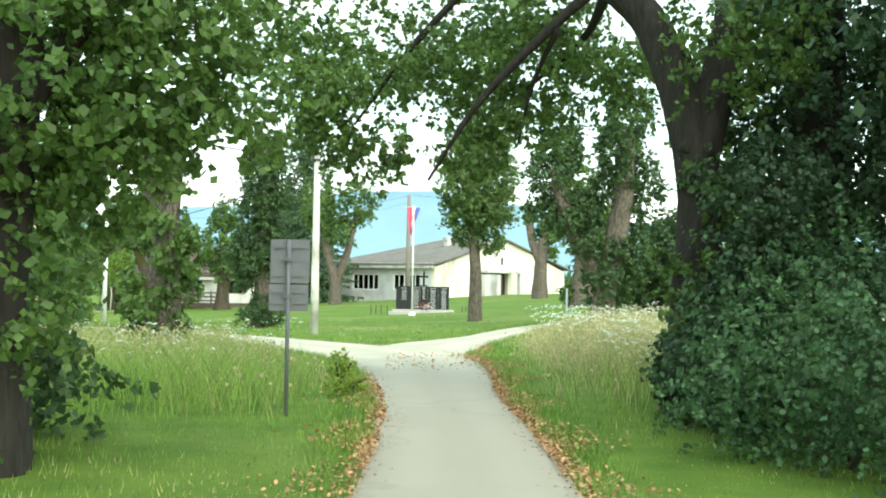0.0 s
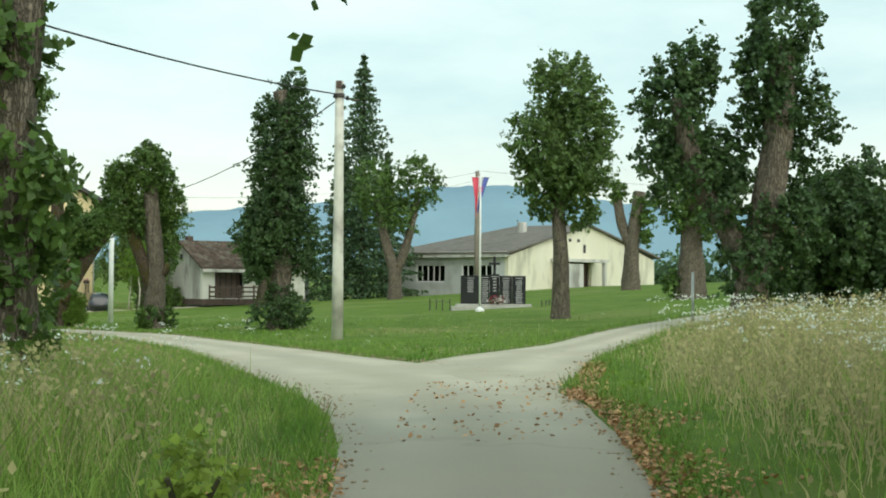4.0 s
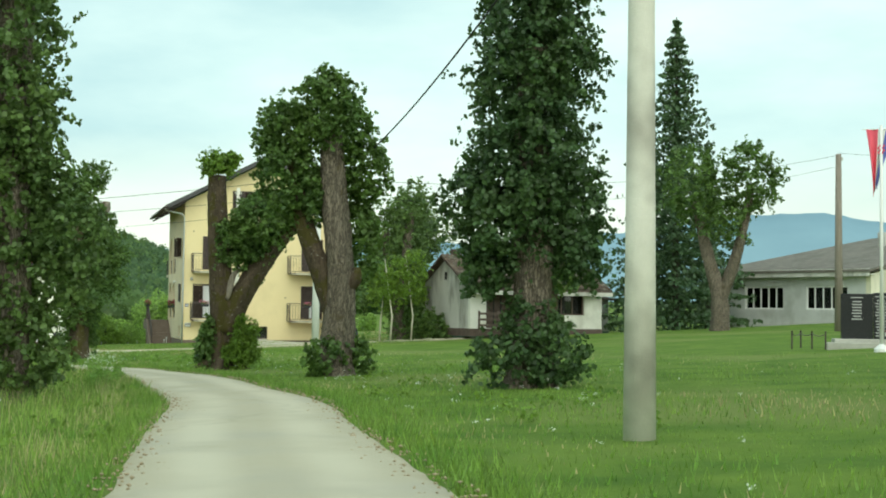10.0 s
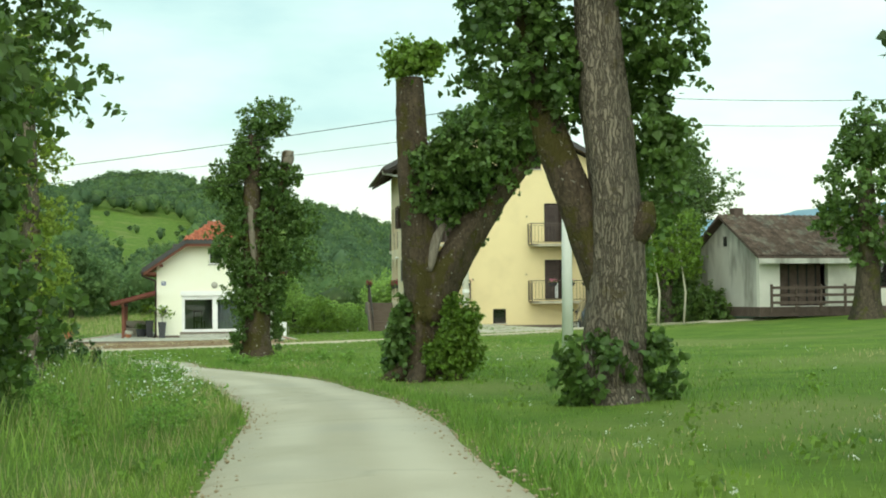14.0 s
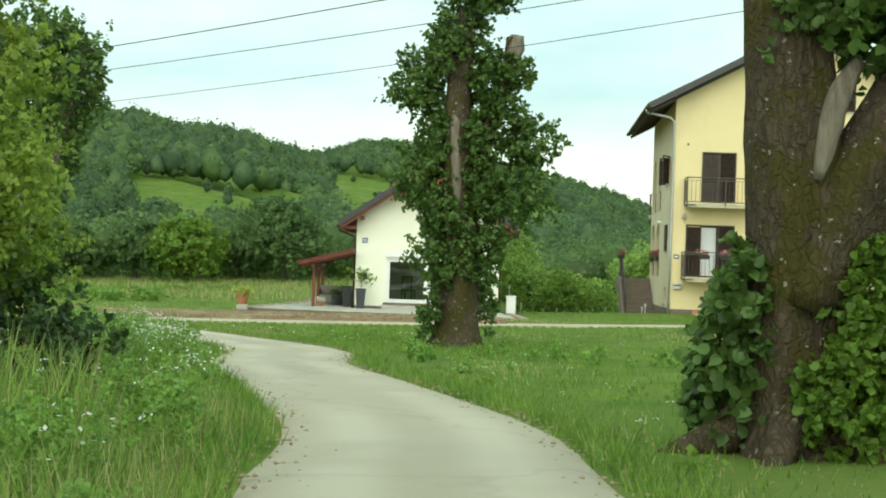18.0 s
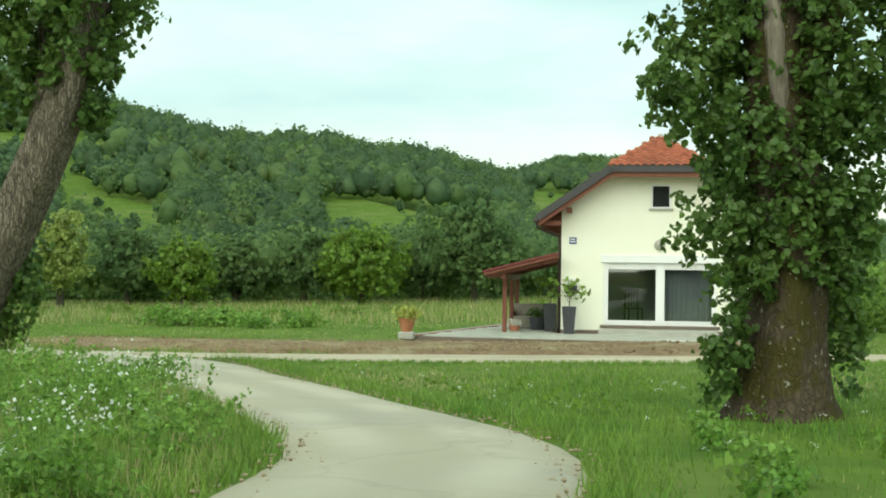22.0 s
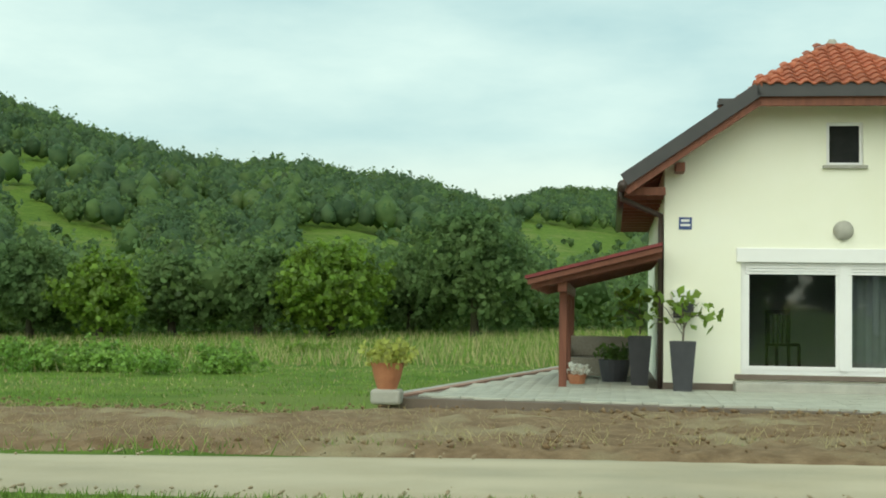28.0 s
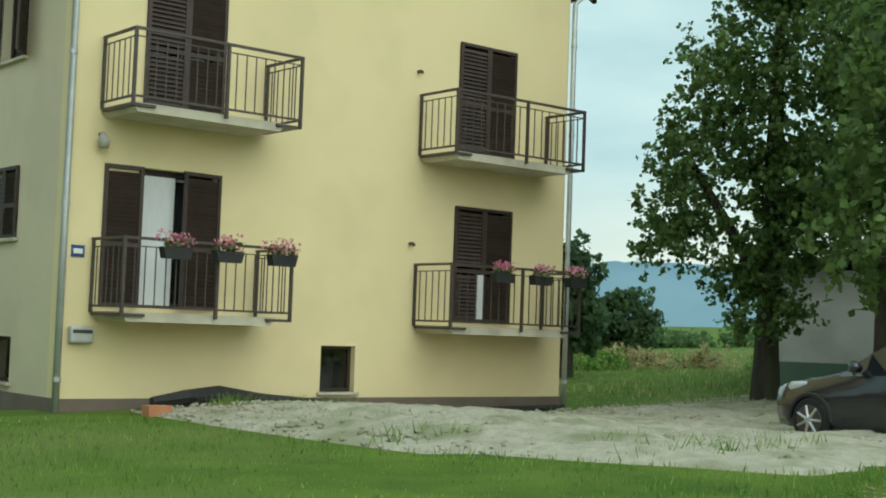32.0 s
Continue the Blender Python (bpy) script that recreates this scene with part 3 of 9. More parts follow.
M_ZINC = mat("zinc_pipe", (0.45, 0.47, 0.46), (0.56, 0.58, 0.57), scale=4, rough=0.45, metal=0.55, fine=0.1)
M_BROWNPIPE = mat("brown_pipe", (0.05, 0.035, 0.03), (0.07, 0.05, 0.042), scale=4, rough=0.4)
M_PLINTH = mat("brown_plinth", (0.16, 0.125, 0.1), (0.2, 0.16, 0.13), scale=2, rough=0.9, bump=0.3, bscale=60, fine=0.12)
M_SLAB = mat("balcony_concrete", (0.5, 0.47, 0.37), (0.58, 0.545, 0.44), scale=2, rough=0.9, bump=0.1, bscale=60, fine=0.08, third=(0.42, 0.38, 0.3), tscale=1.2)
M_STONE = mat("grey_stone", (0.36, 0.35, 0.31), (0.46, 0.45, 0.4), scale=4, rough=0.85, bump=0.2, bscale=50, fine=0.12)
M_PAVER = mat("concrete_paver", (0.43, 0.43, 0.36), (0.52, 0.52, 0.44), scale=1.5, rough=0.9, bump=0.25, bscale=80, fine=0.12, rand=0.06)
M_PAVERJOINED = mat("concrete_paver_field", (0.43, 0.43, 0.36), (0.52, 0.52, 0.44), scale=1.5, rough=0.9, bump=0.25, bscale=80, fine=0.12, island=0.1)
M_REDPAVER = mat("red_paver", (0.36, 0.2, 0.15), (0.43, 0.26, 0.2), scale=3, rough=0.9, bump=0.25, bscale=80, rand=0.12)
M_DARKPOT = mat("anthracite_planter", (0.045, 0.047, 0.055), (0.06, 0.062, 0.07), scale=4, rough=0.55)
M_TERRA = mat("terracotta", (0.42, 0.17, 0.09), (0.5, 0.22, 0.12), scale=6, rough=0.8, fine=0.12, bump=0.1)
M_EARTH = mat("dug_red_soil", (0.165, 0.1, 0.05), (0.29, 0.195, 0.11), scale=5, rough=0.98, bump=0.9, bscale=25, fine=0.3, third=(0.33, 0.265, 0.155), tscale=0.8)
M_GRAVEL = mat("pale_gravel", (0.4, 0.365, 0.27), (0.57, 0.525, 0.41), scale=5, rough=0.95, bump=0.8, bscale=30, fine=0.3, third=(0.3, 0.3, 0.18), tscale=0.8)
M_PINK = leafy("pink_petal", (0.62, 0.2, 0.3), (0.7, 0.34, 0.42), island=0.3)
M_CRIMSON = leafy("crimson_petal", (0.28, 0.03, 0.05), (0.4, 0.06, 0.08), island=0.3)
M_WHITEPETAL = leafy("white_petal", (0.72, 0.72, 0.66), (0.8, 0.8, 0.75), island=0.15)
M_LIME = leafy("lime_foliage", (0.3, 0.34, 0.07), (0.42, 0.45, 0.13), island=0.35)
M_BLUEPLATE = mat("blue_enamel", (0.04, 0.07, 0.2), (0.05, 0.085, 0.24), rough=0.35)
M_WHITEPAINT = mat("white_paint", (0.76, 0.76, 0.74), (0.8, 0.8, 0.78), scale=4, rough=0.5)
M_CURTAIN = mat("white_curtain", (0.62, 0.64, 0.66), (0.72, 0.73, 0.74), scale=9, rough=0.9, stretch=(6, 6, 0.3), bump=0.5, bscale=8)
M_ROOMWALL = mat("room_wall", (0.6, 0.61, 0.6), (0.66, 0.67, 0.66), rough=0.9)
M_ROOMFLOOR = mat("room_floor", (0.2, 0.16, 0.12), (0.25, 0.2, 0.15), rough=0.5)
M_BLACKPOT = mat("black_plastic", (0.02, 0.02, 0.02), (0.03, 0.03, 0.03), rough=0.6)


def glass_material(name, tint, clear, rough=0.02):
    """A pane: partly clear, mirroring more at a slant."""
    m = bpy.data.materials.new(name)
    m.use_nodes = True
    n, l = m.node_tree.nodes, m.node_tree.links
    n.clear()
    o, mx = n.new("ShaderNodeOutputMaterial"), n.new("ShaderNodeMixShader")
    tr, gl, fr = n.new("ShaderNodeBsdfTransparent"), n.new("ShaderNodeBsdfGlossy"), n.new("ShaderNodeFresnel")
    tr.inputs[0].default_value = (*tint, 1)
    gl.inputs["Roughness"].default_value = rough
    fr.inputs["IOR"].default_value = clear
    l.new(fr.outputs[0], mx.inputs[0])
    l.new(tr.outputs[0], mx.inputs[1])
    l.new(gl.outputs[0], mx.inputs[2])
    l.new(mx.outputs[0], o.inputs[0])
    return m


M_GLASS = glass_material("window_glass", (0.66, 0.72, 0.73), 1.9)
M_DARKGLASS = glass_material("dark_window_glass", (0.35, 0.37, 0.38), 1.7)


# ---- builders for houses ----
def cut_wall(w, z0, z1, thick, holes, bm=None, flip=False, x0=0.0):
    """An upright wall along x from x0 to x0 + w, from z0 to z1, y from 0 to thick, with square holes (xa, xb, za, zb)."""
    bm = bm or bmesh.new()
    xs = sorted({x0, x0 + w, *[h[0] for h in holes], *[h[1] for h in holes]})
    zs = sorted({z0, z1, *[h[2] for h in holes], *[h[3] for h in holes]})
    nx, nz = len(xs) - 1, len(zs) - 1
    full = [[not any(h[0] - 1e-6 <= xs[i] and xs[i + 1] <= h[1] + 1e-6 and h[2] - 1e-6 <= zs[k] and zs[k + 1] <= h[3] + 1e-6 for h in holes) for k in range(nz)] for i in range(nx)]
    vs = {}

    def v(x, y, z):
        key = (round(x, 4), round(y, 4), round(z, 4))
        if key not in vs:
            vs[key] = bm.verts.new(key)
        return vs[key]

    for i in range(nx):
        for k in range(nz):
            if not full[i][k]:
                continue
            a, b, c, d = xs[i], xs[i + 1], zs[k], zs[k + 1]
            bm.faces.new((v(a, 0, c), v(b, 0, c), v(b, 0, d), v(a, 0, d)))
            bm.faces.new((v(a, thick, d), v(b, thick, d), v(b, thick, c), v(a, thick, c)))
            if i == 0 or not full[i - 1][k]:
                bm.faces.new((v(a, 0, d), v(a, thick, d), v(a, thick, c), v(a, 0, c)))
            if i == nx - 1 or not full[i + 1][k]:
                bm.faces.new((v(b, 0, c), v(b, thick, c), v(b, thick, d), v(b, 0, d)))
            if k == 0 or not full[i][k - 1]:
                bm.faces.new((v(a, thick, c), v(b, thick, c), v(b, 0, c), v(a, 0, c)))
            if k == nz - 1 or not full[i][k + 1]:
                bm.faces.new((v(a, 0, d), v(b, 0, d), v(b, thick, d), v(a, thick, d)))
    return bm


def turned(bm, m):
    bmesh.ops.transform(bm, matrix=m, verts=bm.verts)
    return bm


SIDE = Matrix(((0, 1, 0, 0), (1, 0, 0, 0), (0, 0, 1, 0), (0, 0, 0, 1)))  # swaps along and across


def side(bm):
    turned(bm, SIDE)
    bmesh.ops.reverse_faces(bm, faces=bm.faces)
    return bm


def frame_bars(xa, xb, za, zb, y0, y1, t, bm=None):
    bm = bm or bmesh.new()
    for a in ((xa, xa + t, za, zb), (xb - t, xb, za, zb), (xa + t, xb - t, za, za + t), (xa + t, xb - t, zb - t, zb)):
        box(a[0], a[1], y0, y1, a[2], a[3], bm)
    return bm


def window(parent, xa, xb, za, zb, y, frame_m, glass=None, t=0.06, sill=None, mull=0, turn=None, depth=0.07, name="window", back=True):
    """A window in an opening: frame, panes and sill; y is the outer face of its frame."""
    f = turn or (lambda b: b)
    w = part(name, f(frame_bars(xa, xb, za, zb, y, y + depth, t)), frame_m, parent)
    n = mull + 1
    for k in range(n):
        pa, pb = xa + (xb - xa) * k / n, xa + (xb - xa) * (k + 1) / n
        if k:
            part("mullion", f(box(pa - t / 2, pa + t / 2, y, y + depth, za + t, zb - t)), frame_m, w)
        p = part("pane", f(box(pa + (t if k == 0 else t / 2), pb - (t if k == n - 1 else t / 2), y + 0.03, y + 0.04, za + t, zb - t)), glass or M_DARKGLASS, w)
        p.visible_shadow = False
    if back:
        part("dark_room", f(box(xa, xb, y + 0.5, y + 0.52, za, zb)), M_ROOMWALL, w)
    if sill:
        part("sill", f(box(xa - 0.06, xb + 0.06, -0.07, y + 0.02, za - 0.05, za, bevel=0.008)), sill, w)
    return w


slat_mesh = {}


def shutter_leaf(parent, m, w, h):
    """A louvred leaf in its own x, z, hinged at x = 0."""
    leaf = part("shutter", frame_bars(0, w, 0, h, -0.02, 0.02, 0.055), M_SHUTTER, parent)
    part("mid_rail", box(0.055, w - 0.055, -0.02, 0.02, h * 0.42, h * 0.42 + 0.07), M_SHUTTER, leaf)
    leaf.matrix_local = m
    key = round(w, 3)
    if key not in slat_mesh:
        me = bpy.data.meshes.new("slat")
        bm = turned(box(0.05, w - 0.05, -0.036, 0.036, -0.004, 0.004), pose(0, 0, 0, 60, 0, 0))
        bm.to_mesh(me)
        bm.free()
        me.materials.append(M_SHUTTER)
        slat_mesh[key] = me
    n = int((h - 0.12) / 0.068)
    for k in range(n):
        z = 0.085 + k * (h - 0.15) / n
        if abs(z - h * 0.42 - 0.035) < 0.05:
            continue
        ob = part("slat", slat_mesh[key], None, leaf)
        ob.location = (0, 0, z)
    return leaf


def half_arch(xa, xb, zs, zt, thick, bm=None, steps=14):
    """The two corners of masonry that turn a square hole's head into an arch springing at zs up to zt."""
    bm = bm or bmesh.new()
    c, r, h = (xa + xb) / 2, (xb - xa) / 2, zt - zs
    for sgn in (-1, 1):
        arc = [(c + sgn * r * math.cos(a), zs + h * math.sin(a)) for a in np.linspace(0, math.pi / 2, steps)]
        corner = (c + sgn * r, zt)
        fr = [bm.verts.new((x, 0.002, z)) for x, z in arc]
        bk = [bm.verts.new((x, thick - 0.002, z)) for x, z in arc]
        k0, k1 = bm.verts.new((corner[0], 0.002, corner[1])), bm.verts.new((corner[0], thick - 0.002, corner[1]))
        for i in range(steps - 1):
            bm.faces.new((fr[i], fr[i + 1], k0))
            bm.faces.new((bk[i + 1], bk[i], k1))
            bm.faces.new((fr[i], bk[i], bk[i + 1], fr[i + 1]))
    bmesh.ops.recalc_face_normals(bm, faces=bm.faces)
    return bm


def sprig_mesh(n, radii, centre, size, seed, up=0.2):
    r = np.random.default_rng(seed)
    c, d = blob_points(centre, radii, n, r, 0.3, 0.25)
    v, f = leaf_quads(c, size, up, d * 0.6, r)
    return mesh_np("foliage", v, f)


def pantiles(origin, ux, uy, nx, ny, w, h, keep, name, material, parent, as_objects):
    """Rows of clay tiles on a slope: origin, ways along and up the slope; keep(i, j) says which."""
    ux, uy = Vector(ux).normalized(), Vector(uy).normalized()
    nz = ux.cross(uy)
    basis = Matrix((ux, uy, nz)).transposed().to_4x4()
    bm = bmesh.new()
    xs = np.linspace(0, 1, 6)
    prof = [0.0, 0.035, 0.05, 0.035, 0.0, -0.002]
    rows_ = []
    for y, lift in ((0, 0.035), (1.12, 0.0)):
        rows_.append([bm.verts.new((x * w, y * h, p + lift)) for x, p in zip(xs, prof)])
    rows_.append([bm.verts.new((x * w, 0, p + 0.012)) for x, p in zip(xs, prof)])
    for a, b in ((rows_[0], rows_[1]), (rows_[2], rows_[0])):
        for k in range(5):
            bm.faces.new((a[k], a[k + 1], b[k + 1], b[k]))
    me = bpy.data.meshes.new(name)
    bm.to_mesh(me)
    bm.free()
    me.materials.append(material)
    co = np.array([v.co for v in me.vertices])
    fc = np.array([list(p.vertices) for p in me.polygons])
    vs, fs = [], []
    rot = np.array(basis.to_3x3())
    for j in range(ny):
        for i in range(nx):
            if not keep(i, j):
                continue
            p = Vector(origin) + ux * (i * w) + uy * (j * h)
            if as_objects:
                ob = part(name, me, None, parent)
                ob.matrix_local = Matrix.Translation(p) @ basis
            else:
                vs.append(co @ rot.T + np.array(p))
                fs.append(fc + len(co) * len(fs))
    if vs:
        tagged(part("tile_field", mesh_np("tile_field", np.concatenate(vs), np.concatenate(fs)), material, parent), kind="stuff")


# ---- the cream house ----
WH = pose(-48.75, 99.5, -1.2, 0, 0, 37.6)
house = thing("cream_house", WH, "small cream-rendered house with half-hipped red tile roof", "house")
W, D, EV = 5.43, 9.0, 3.45
wall = part("wall", cut_wall(W, -0.3, EV, 0.3, [(1.17, 4.25, 0.28, 2.22)]), M_WHITEWALL, house)
for outline in ([(0, EV), (2.45, EV), (2.45, 4.45), (1.35, 4.45), (0, 3.5)], [(3.0, EV), (W, EV), (W, 3.5), (4.08, 4.45), (3.0, 4.45)], [(2.45, EV), (3.0, EV), (3.0, 3.5), (2.45, 3.5)], [(2.45, 4.17), (3.0, 4.17), (3.0, 4.45), (2.45, 4.45)]):
    part("gable_wall", prism(outline, 0, 0.3), M_WHITEWALL, house)
part("side_wall", box(0, 0.3, 0.3, D, -0.3, EV), M_WHITEWALL, house)
part("side_wall", box(W - 0.3, W, 0.3, D, -0.3, EV), M_WHITEWALL, house)
part("back_wall", box(0.3, W - 0.3, D - 0.3, D, -0.3, EV), M_WHITEWALL, house)
part("ceiling", box(0.3, W - 0.3, 0.3, D - 0.3, 2.6, 2.7), M_ROOMWALL, house)
part("room_back", box(0.3, W - 0.3, 2.7, 2.8, 0, 2.6), M_ROOMWALL, house)
part("room_floor", box(0.3, W - 0.3, 0.3, D - 0.3, 0.18, 0.26), M_ROOMFLOOR, house)
part("plinth", box(-0.012, W + 0.012, -0.012, 0.1, -0.3, 0.13), M_PLINTH, house)
# patio window
pw = part("patio_window", frame_bars(1.17, 4.25, 0.28, 2.22, 0.06, 0.16, 0.07), M_WHITEPVC, house, "white two-panel sliding patio window")
part("shutter_box", box(1.1, 4.32, -0.05, 0.12, 2.0, 2.22, bevel=0.01), M_WHITEPVC, pw)
for k in range(4):
    part("shutter_lath", box(1.24, 4.18, 0.035, 0.07, 1.82 + k * 0.045, 1.86 + k * 0.045, bevel=0.006), M_WHITEPVC, pw)
part("mullion", box(2.66, 2.78, 0.03, 0.16, 0.35, 2.0), M_WHITEPVC, pw)
for a, b_ in ((1.24, 2.66), (2.78, 4.18)):
    part("sash", frame_bars(a, b_, 0.35, 1.98, 0.05, 0.12, 0.06), M_WHITEPVC, pw)
    g = part("pane", box(a + 0.06, b_ - 0.06, 0.08, 0.09, 0.41, 1.92), M_GLASS, pw)
    g.visible_shadow = False
part("sill", box(1.08, 4.34, -0.06, 0.06, 0.2, 0.28, bevel=0.01), M_PLINTH, pw)
aw = window(house, 2.45, 3.0, 3.5, 4.17, 0.05, M_WHITEPVC, t=0.05, glass=mat("insect_screen", (0.02, 0.022, 0.022), (0.03, 0.032, 0.032), rough=0.9, spec=0.1), sill=M_STONE, name="attic_window", back=False)
# black sheet added behind the pane to make the attic look unlit
part("blind", box(2.45, 3.0, 0.2, 0.22, 3.5, 4.17), M_BLACKPOT, aw)
# roof
RT, RY0, RY1 = 5.55, -0.7, D + 0.5
roof = part("roof", prism([(-0.6, 3.07), (2.715, 5.39), (6.03, 3.07), (6.03, 3.22), (2.715, RT), (-0.6, 3.22)], 1.2, RY1), M_REDWOOD, house)


def slab_of(points, thick, material, name, parent, up=(0, 0, 1)):
    bm = bmesh.new()
    a = [bm.verts.new(p) for p in points]
    b = [bm.verts.new(Vector(p) - Vector(up) * thick) for p in points]
    n = len(points)
    bm.faces.new(a)
    bm.faces.new(b[::-1])
    for i in range(n):
        bm.faces.new((a[i], b[i], b[(i + 1) % n], a[(i + 1) % n]))
    bmesh.ops.recalc_face_normals(bm, faces=bm.faces)
    return part(name, bm, material, parent)


slab_of([(-0.6, RY0, 3.22), (1.33, RY0, 4.585), (2.715, 1.2, RT), (-0.6, 1.2, 3.22)], 0.14, M_REDWOOD, "slope", roof)
slab_of([(6.03, RY0, 3.22), (4.10, RY0, 4.585), (2.715, 1.2, RT), (6.03, 1.2, 3.22)], 0.14, M_REDWOOD, "slope", roof)
slab_of([(1.33, RY0, 4.585), (4.10, RY0, 4.585), (2.715, 1.2, RT)], 0.14, M_REDWOOD, "hip", roof)


def verge(a, b, parent, h=0.2, w=0.06, up=0.05):
    a, b = Vector(a), Vector(b)
    d = (b - a).normalized()
    bm = box(0, (b - a).length, -w / 2, w / 2, -h + up, up)
    x = d
    y = Vector((0, 0, 1)).cross(x).normalized()
    z = x.cross(y)
    return part("verge_board", turned(bm, Matrix.Translation(a) @ Matrix((x, y, z)).transposed().to_4x4()), M_FASCIA, parent)


for a, b_ in (((-0.66, RY0, 3.24), (1.33, RY0, 4.605)), ((1.33, RY0, 4.605), (4.1, RY0, 4.605)), ((4.1, RY0, 4.605), (6.09, RY0, 3.24))):
    verge(a, b_, roof)
    verge((a[0], a[1] + 0.07, a[2] - 0.13), (b_[0], b_[1] + 0.07, b_[2] - 0.13), roof).data.materials[0] = M_REDWOOD
for x in (0.22, 5.2):
    part("purlin", box(x - 0.07, x + 0.07, -0.45, 0.05, 3.36, 3.5, bevel=0.01), M_REDWOOD, roof)
for x in np.arange(0, 9.5, 0.75):
    for sgn, e in ((-1, -0.6), (1, 6.03)):
        part("rafter", box(e - 0.02 if sgn < 0 else W, 0 if sgn < 0 else e + 0.02, x - 0.4, x - 0.3, 3.0, 3.12), M_REDWOOD, roof)
ht = (Vector((2.715, 1.2, RT)) - Vector((2.715, RY0, 4.585))).normalized()
hl = (Vector((2.715, 1.2, RT)) - Vector((2.715, RY0, 4.585))).length
TW, TH = 0.21, 0.2
nrow = int(hl / TH)
pantiles((1.33, RY0 - 0.05, 4.615), (1, 0, 0), tuple(ht), 13, nrow, 2.77 / 13, hl / nrow,
         lambda i, j: (i + 0.9) / 13 > 0.5 * j / nrow and (i + 0.1) / 13 < 1 - 0.5 * j / nrow, "tile", M_TILE, roof, True)
sl = (Vector((2.715, 0, RT)) - Vector((-0.6, 0, 3.22))).normalized()
for sgn in (-1, 1):
    up = (sl.x, 0, sl.z) if sgn < 0 else (-sl.x, 0, sl.z)
    org = (-0.6, RY1, 3.24) if sgn < 0 else (6.03, RY0, 3.24)
    way = (0, -1, 0) if sgn < 0 else (0, 1, 0)
    nj, ni = 20, 44
    slope_len = math.hypot(3.395, RT - 3.22)

    def keep(i, j, sgn=sgn, nj=nj, ni=ni):
        y = RY1 - (i + 0.5) * (RY1 - RY0) / ni if sgn < 0 else RY0 + (i + 0.5) * (RY1 - RY0) / ni
        up_at = (j + 0.7) / nj
        return y > 1.2 or up_at < 0.6 + 0.4 * (y - RY0) / 1.9
    pantiles(org, way, up, ni, nj, (RY1 - RY0) / ni, slope_len / nj, keep, "tile", M_TILESHEET, roof, False)
for k in range(10):
    for sgn in (-1, 1):
        a = Vector((2.715 + sgn * 1.385, RY0, 4.635)).lerp(Vector((2.715, 1.2, RT + 0.04)), k / 10)
        b_ = Vector((2.715 + sgn * 1.385, RY0, 4.635)).lerp(Vector((2.715, 1.2, RT + 0.04)), (k + 1.15) / 10)
        part("ridge_tile", tube([a, b_], [0.085, 0.07], 8), M_TILE, roof, smooth=True)
part("finial", tube([(2.715, 1.15, RT), (2.715, 1.15, RT + 0.13)], [0.12, 0.06], 8), M_STONE, roof)
for k in range(22):
    y = 1.2 + k * 0.38
    part("ridge_tile", tube([(2.715, y, RT + 0.03), (2.715, y + 0.43, RT + 0.03)], [0.1, 0.085], 8), M_TILE, roof, smooth=True)
for x, sgn in ((-0.66, -1), (6.09, 1)):
    gut = part("gutter", tube([(x, RY0 - 0.05, 3.12), (x, RY1, 3.12)], [0.075, 0.075], 10), M_BROWNPIPE, house, smooth=True)
    xe = 0.0 - 0.05 if sgn < 0 else W + 0.05
    part("downpipe", tube([(x, -0.25, 3.07), (x, -0.22, 2.95), (x + (xe - x) * 0.5, -0.1, 2.83), (xe, 0.1, 2.72), (xe, 0.12, 2.5), (xe, 0.12, 0.0)], [0.045] * 6, 10), M_BROWNPIPE, house, smooth=True)
lamp = part("wall_lamp", tube([(2.7, 0, 2.5), (2.7, -0.05, 2.5), (2.7, -0.1, 2.5), (2.7, -0.13, 2.5)], [0.15, 0.15, 0.12, 0.05], 20), M_STONE, house, "round grey wall lamp", smooth=True)
plate = part("number_plate", box(0.22, 0.42, -0.012, 0, 2.5, 2.69), M_BLUEPLATE, house, "small blue enamel plate")
for k, (w_, z_) in enumerate(((0.13, 2.62), (0.15, 2.55))):
    part("bar", box(0.32 - w_ / 2, 0.32 + w_ / 2, -0.016, -0.012, z_, z_ + 0.035), M_WHITEPAINT, plate)
mb = part("mailbox", box(0.12, 0.47, -0.12, 0, 1.36, 1.56, bevel=0.015), M_WHITEPAINT, house, "white mailbox with dark holder below")
part("newspaper_holder", box(0.14, 0.45, -0.1, 0, 1.13, 1.36, bevel=0.01), M_DARKPOT, mb)
part("bar", box(0.22, 0.36, -0.125, -0.12, 1.45, 1.47), M_DARKPOT, mb)
for x, z in ((0.9, 4.33), (4.55, 4.33)):
    part("flashing", box(x - 0.14, x + 0.14, RY0 - 0.02, RY0 + 0.3, z, z + 0.1, bevel=0.01), M_FASCIA, roof)
ant = part("antenna", tube([(5.3, -0.3, 3.15), (5.3, -0.5, 3.4), (5.3, -0.6, 3.78)], [0.018, 0.018, 0.018], 8), M_ZINC, house, "small white television antenna")
part("boom", tube([(4.05, -0.75, 3.78), (5.32, -0.6, 3.72)], [0.025, 0.025], 6), M_WHITEPAINT, ant)
for k in range(9):
    p = Vector((4.05, -0.75, 3.78)).lerp(Vector((5.32, -0.6, 3.72)), k / 9)
    part("element", tube([p + Vector((0.02, -0.1, 0)), p + Vector((-0.02, 0.1, 0))], [0.004, 0.004], 5), M_WHITEPAINT, ant)
part("amplifier", box(5.12, 5.3, -0.38, -0.24, 3.05, 3.3, bevel=0.03), M_STONE, ant)

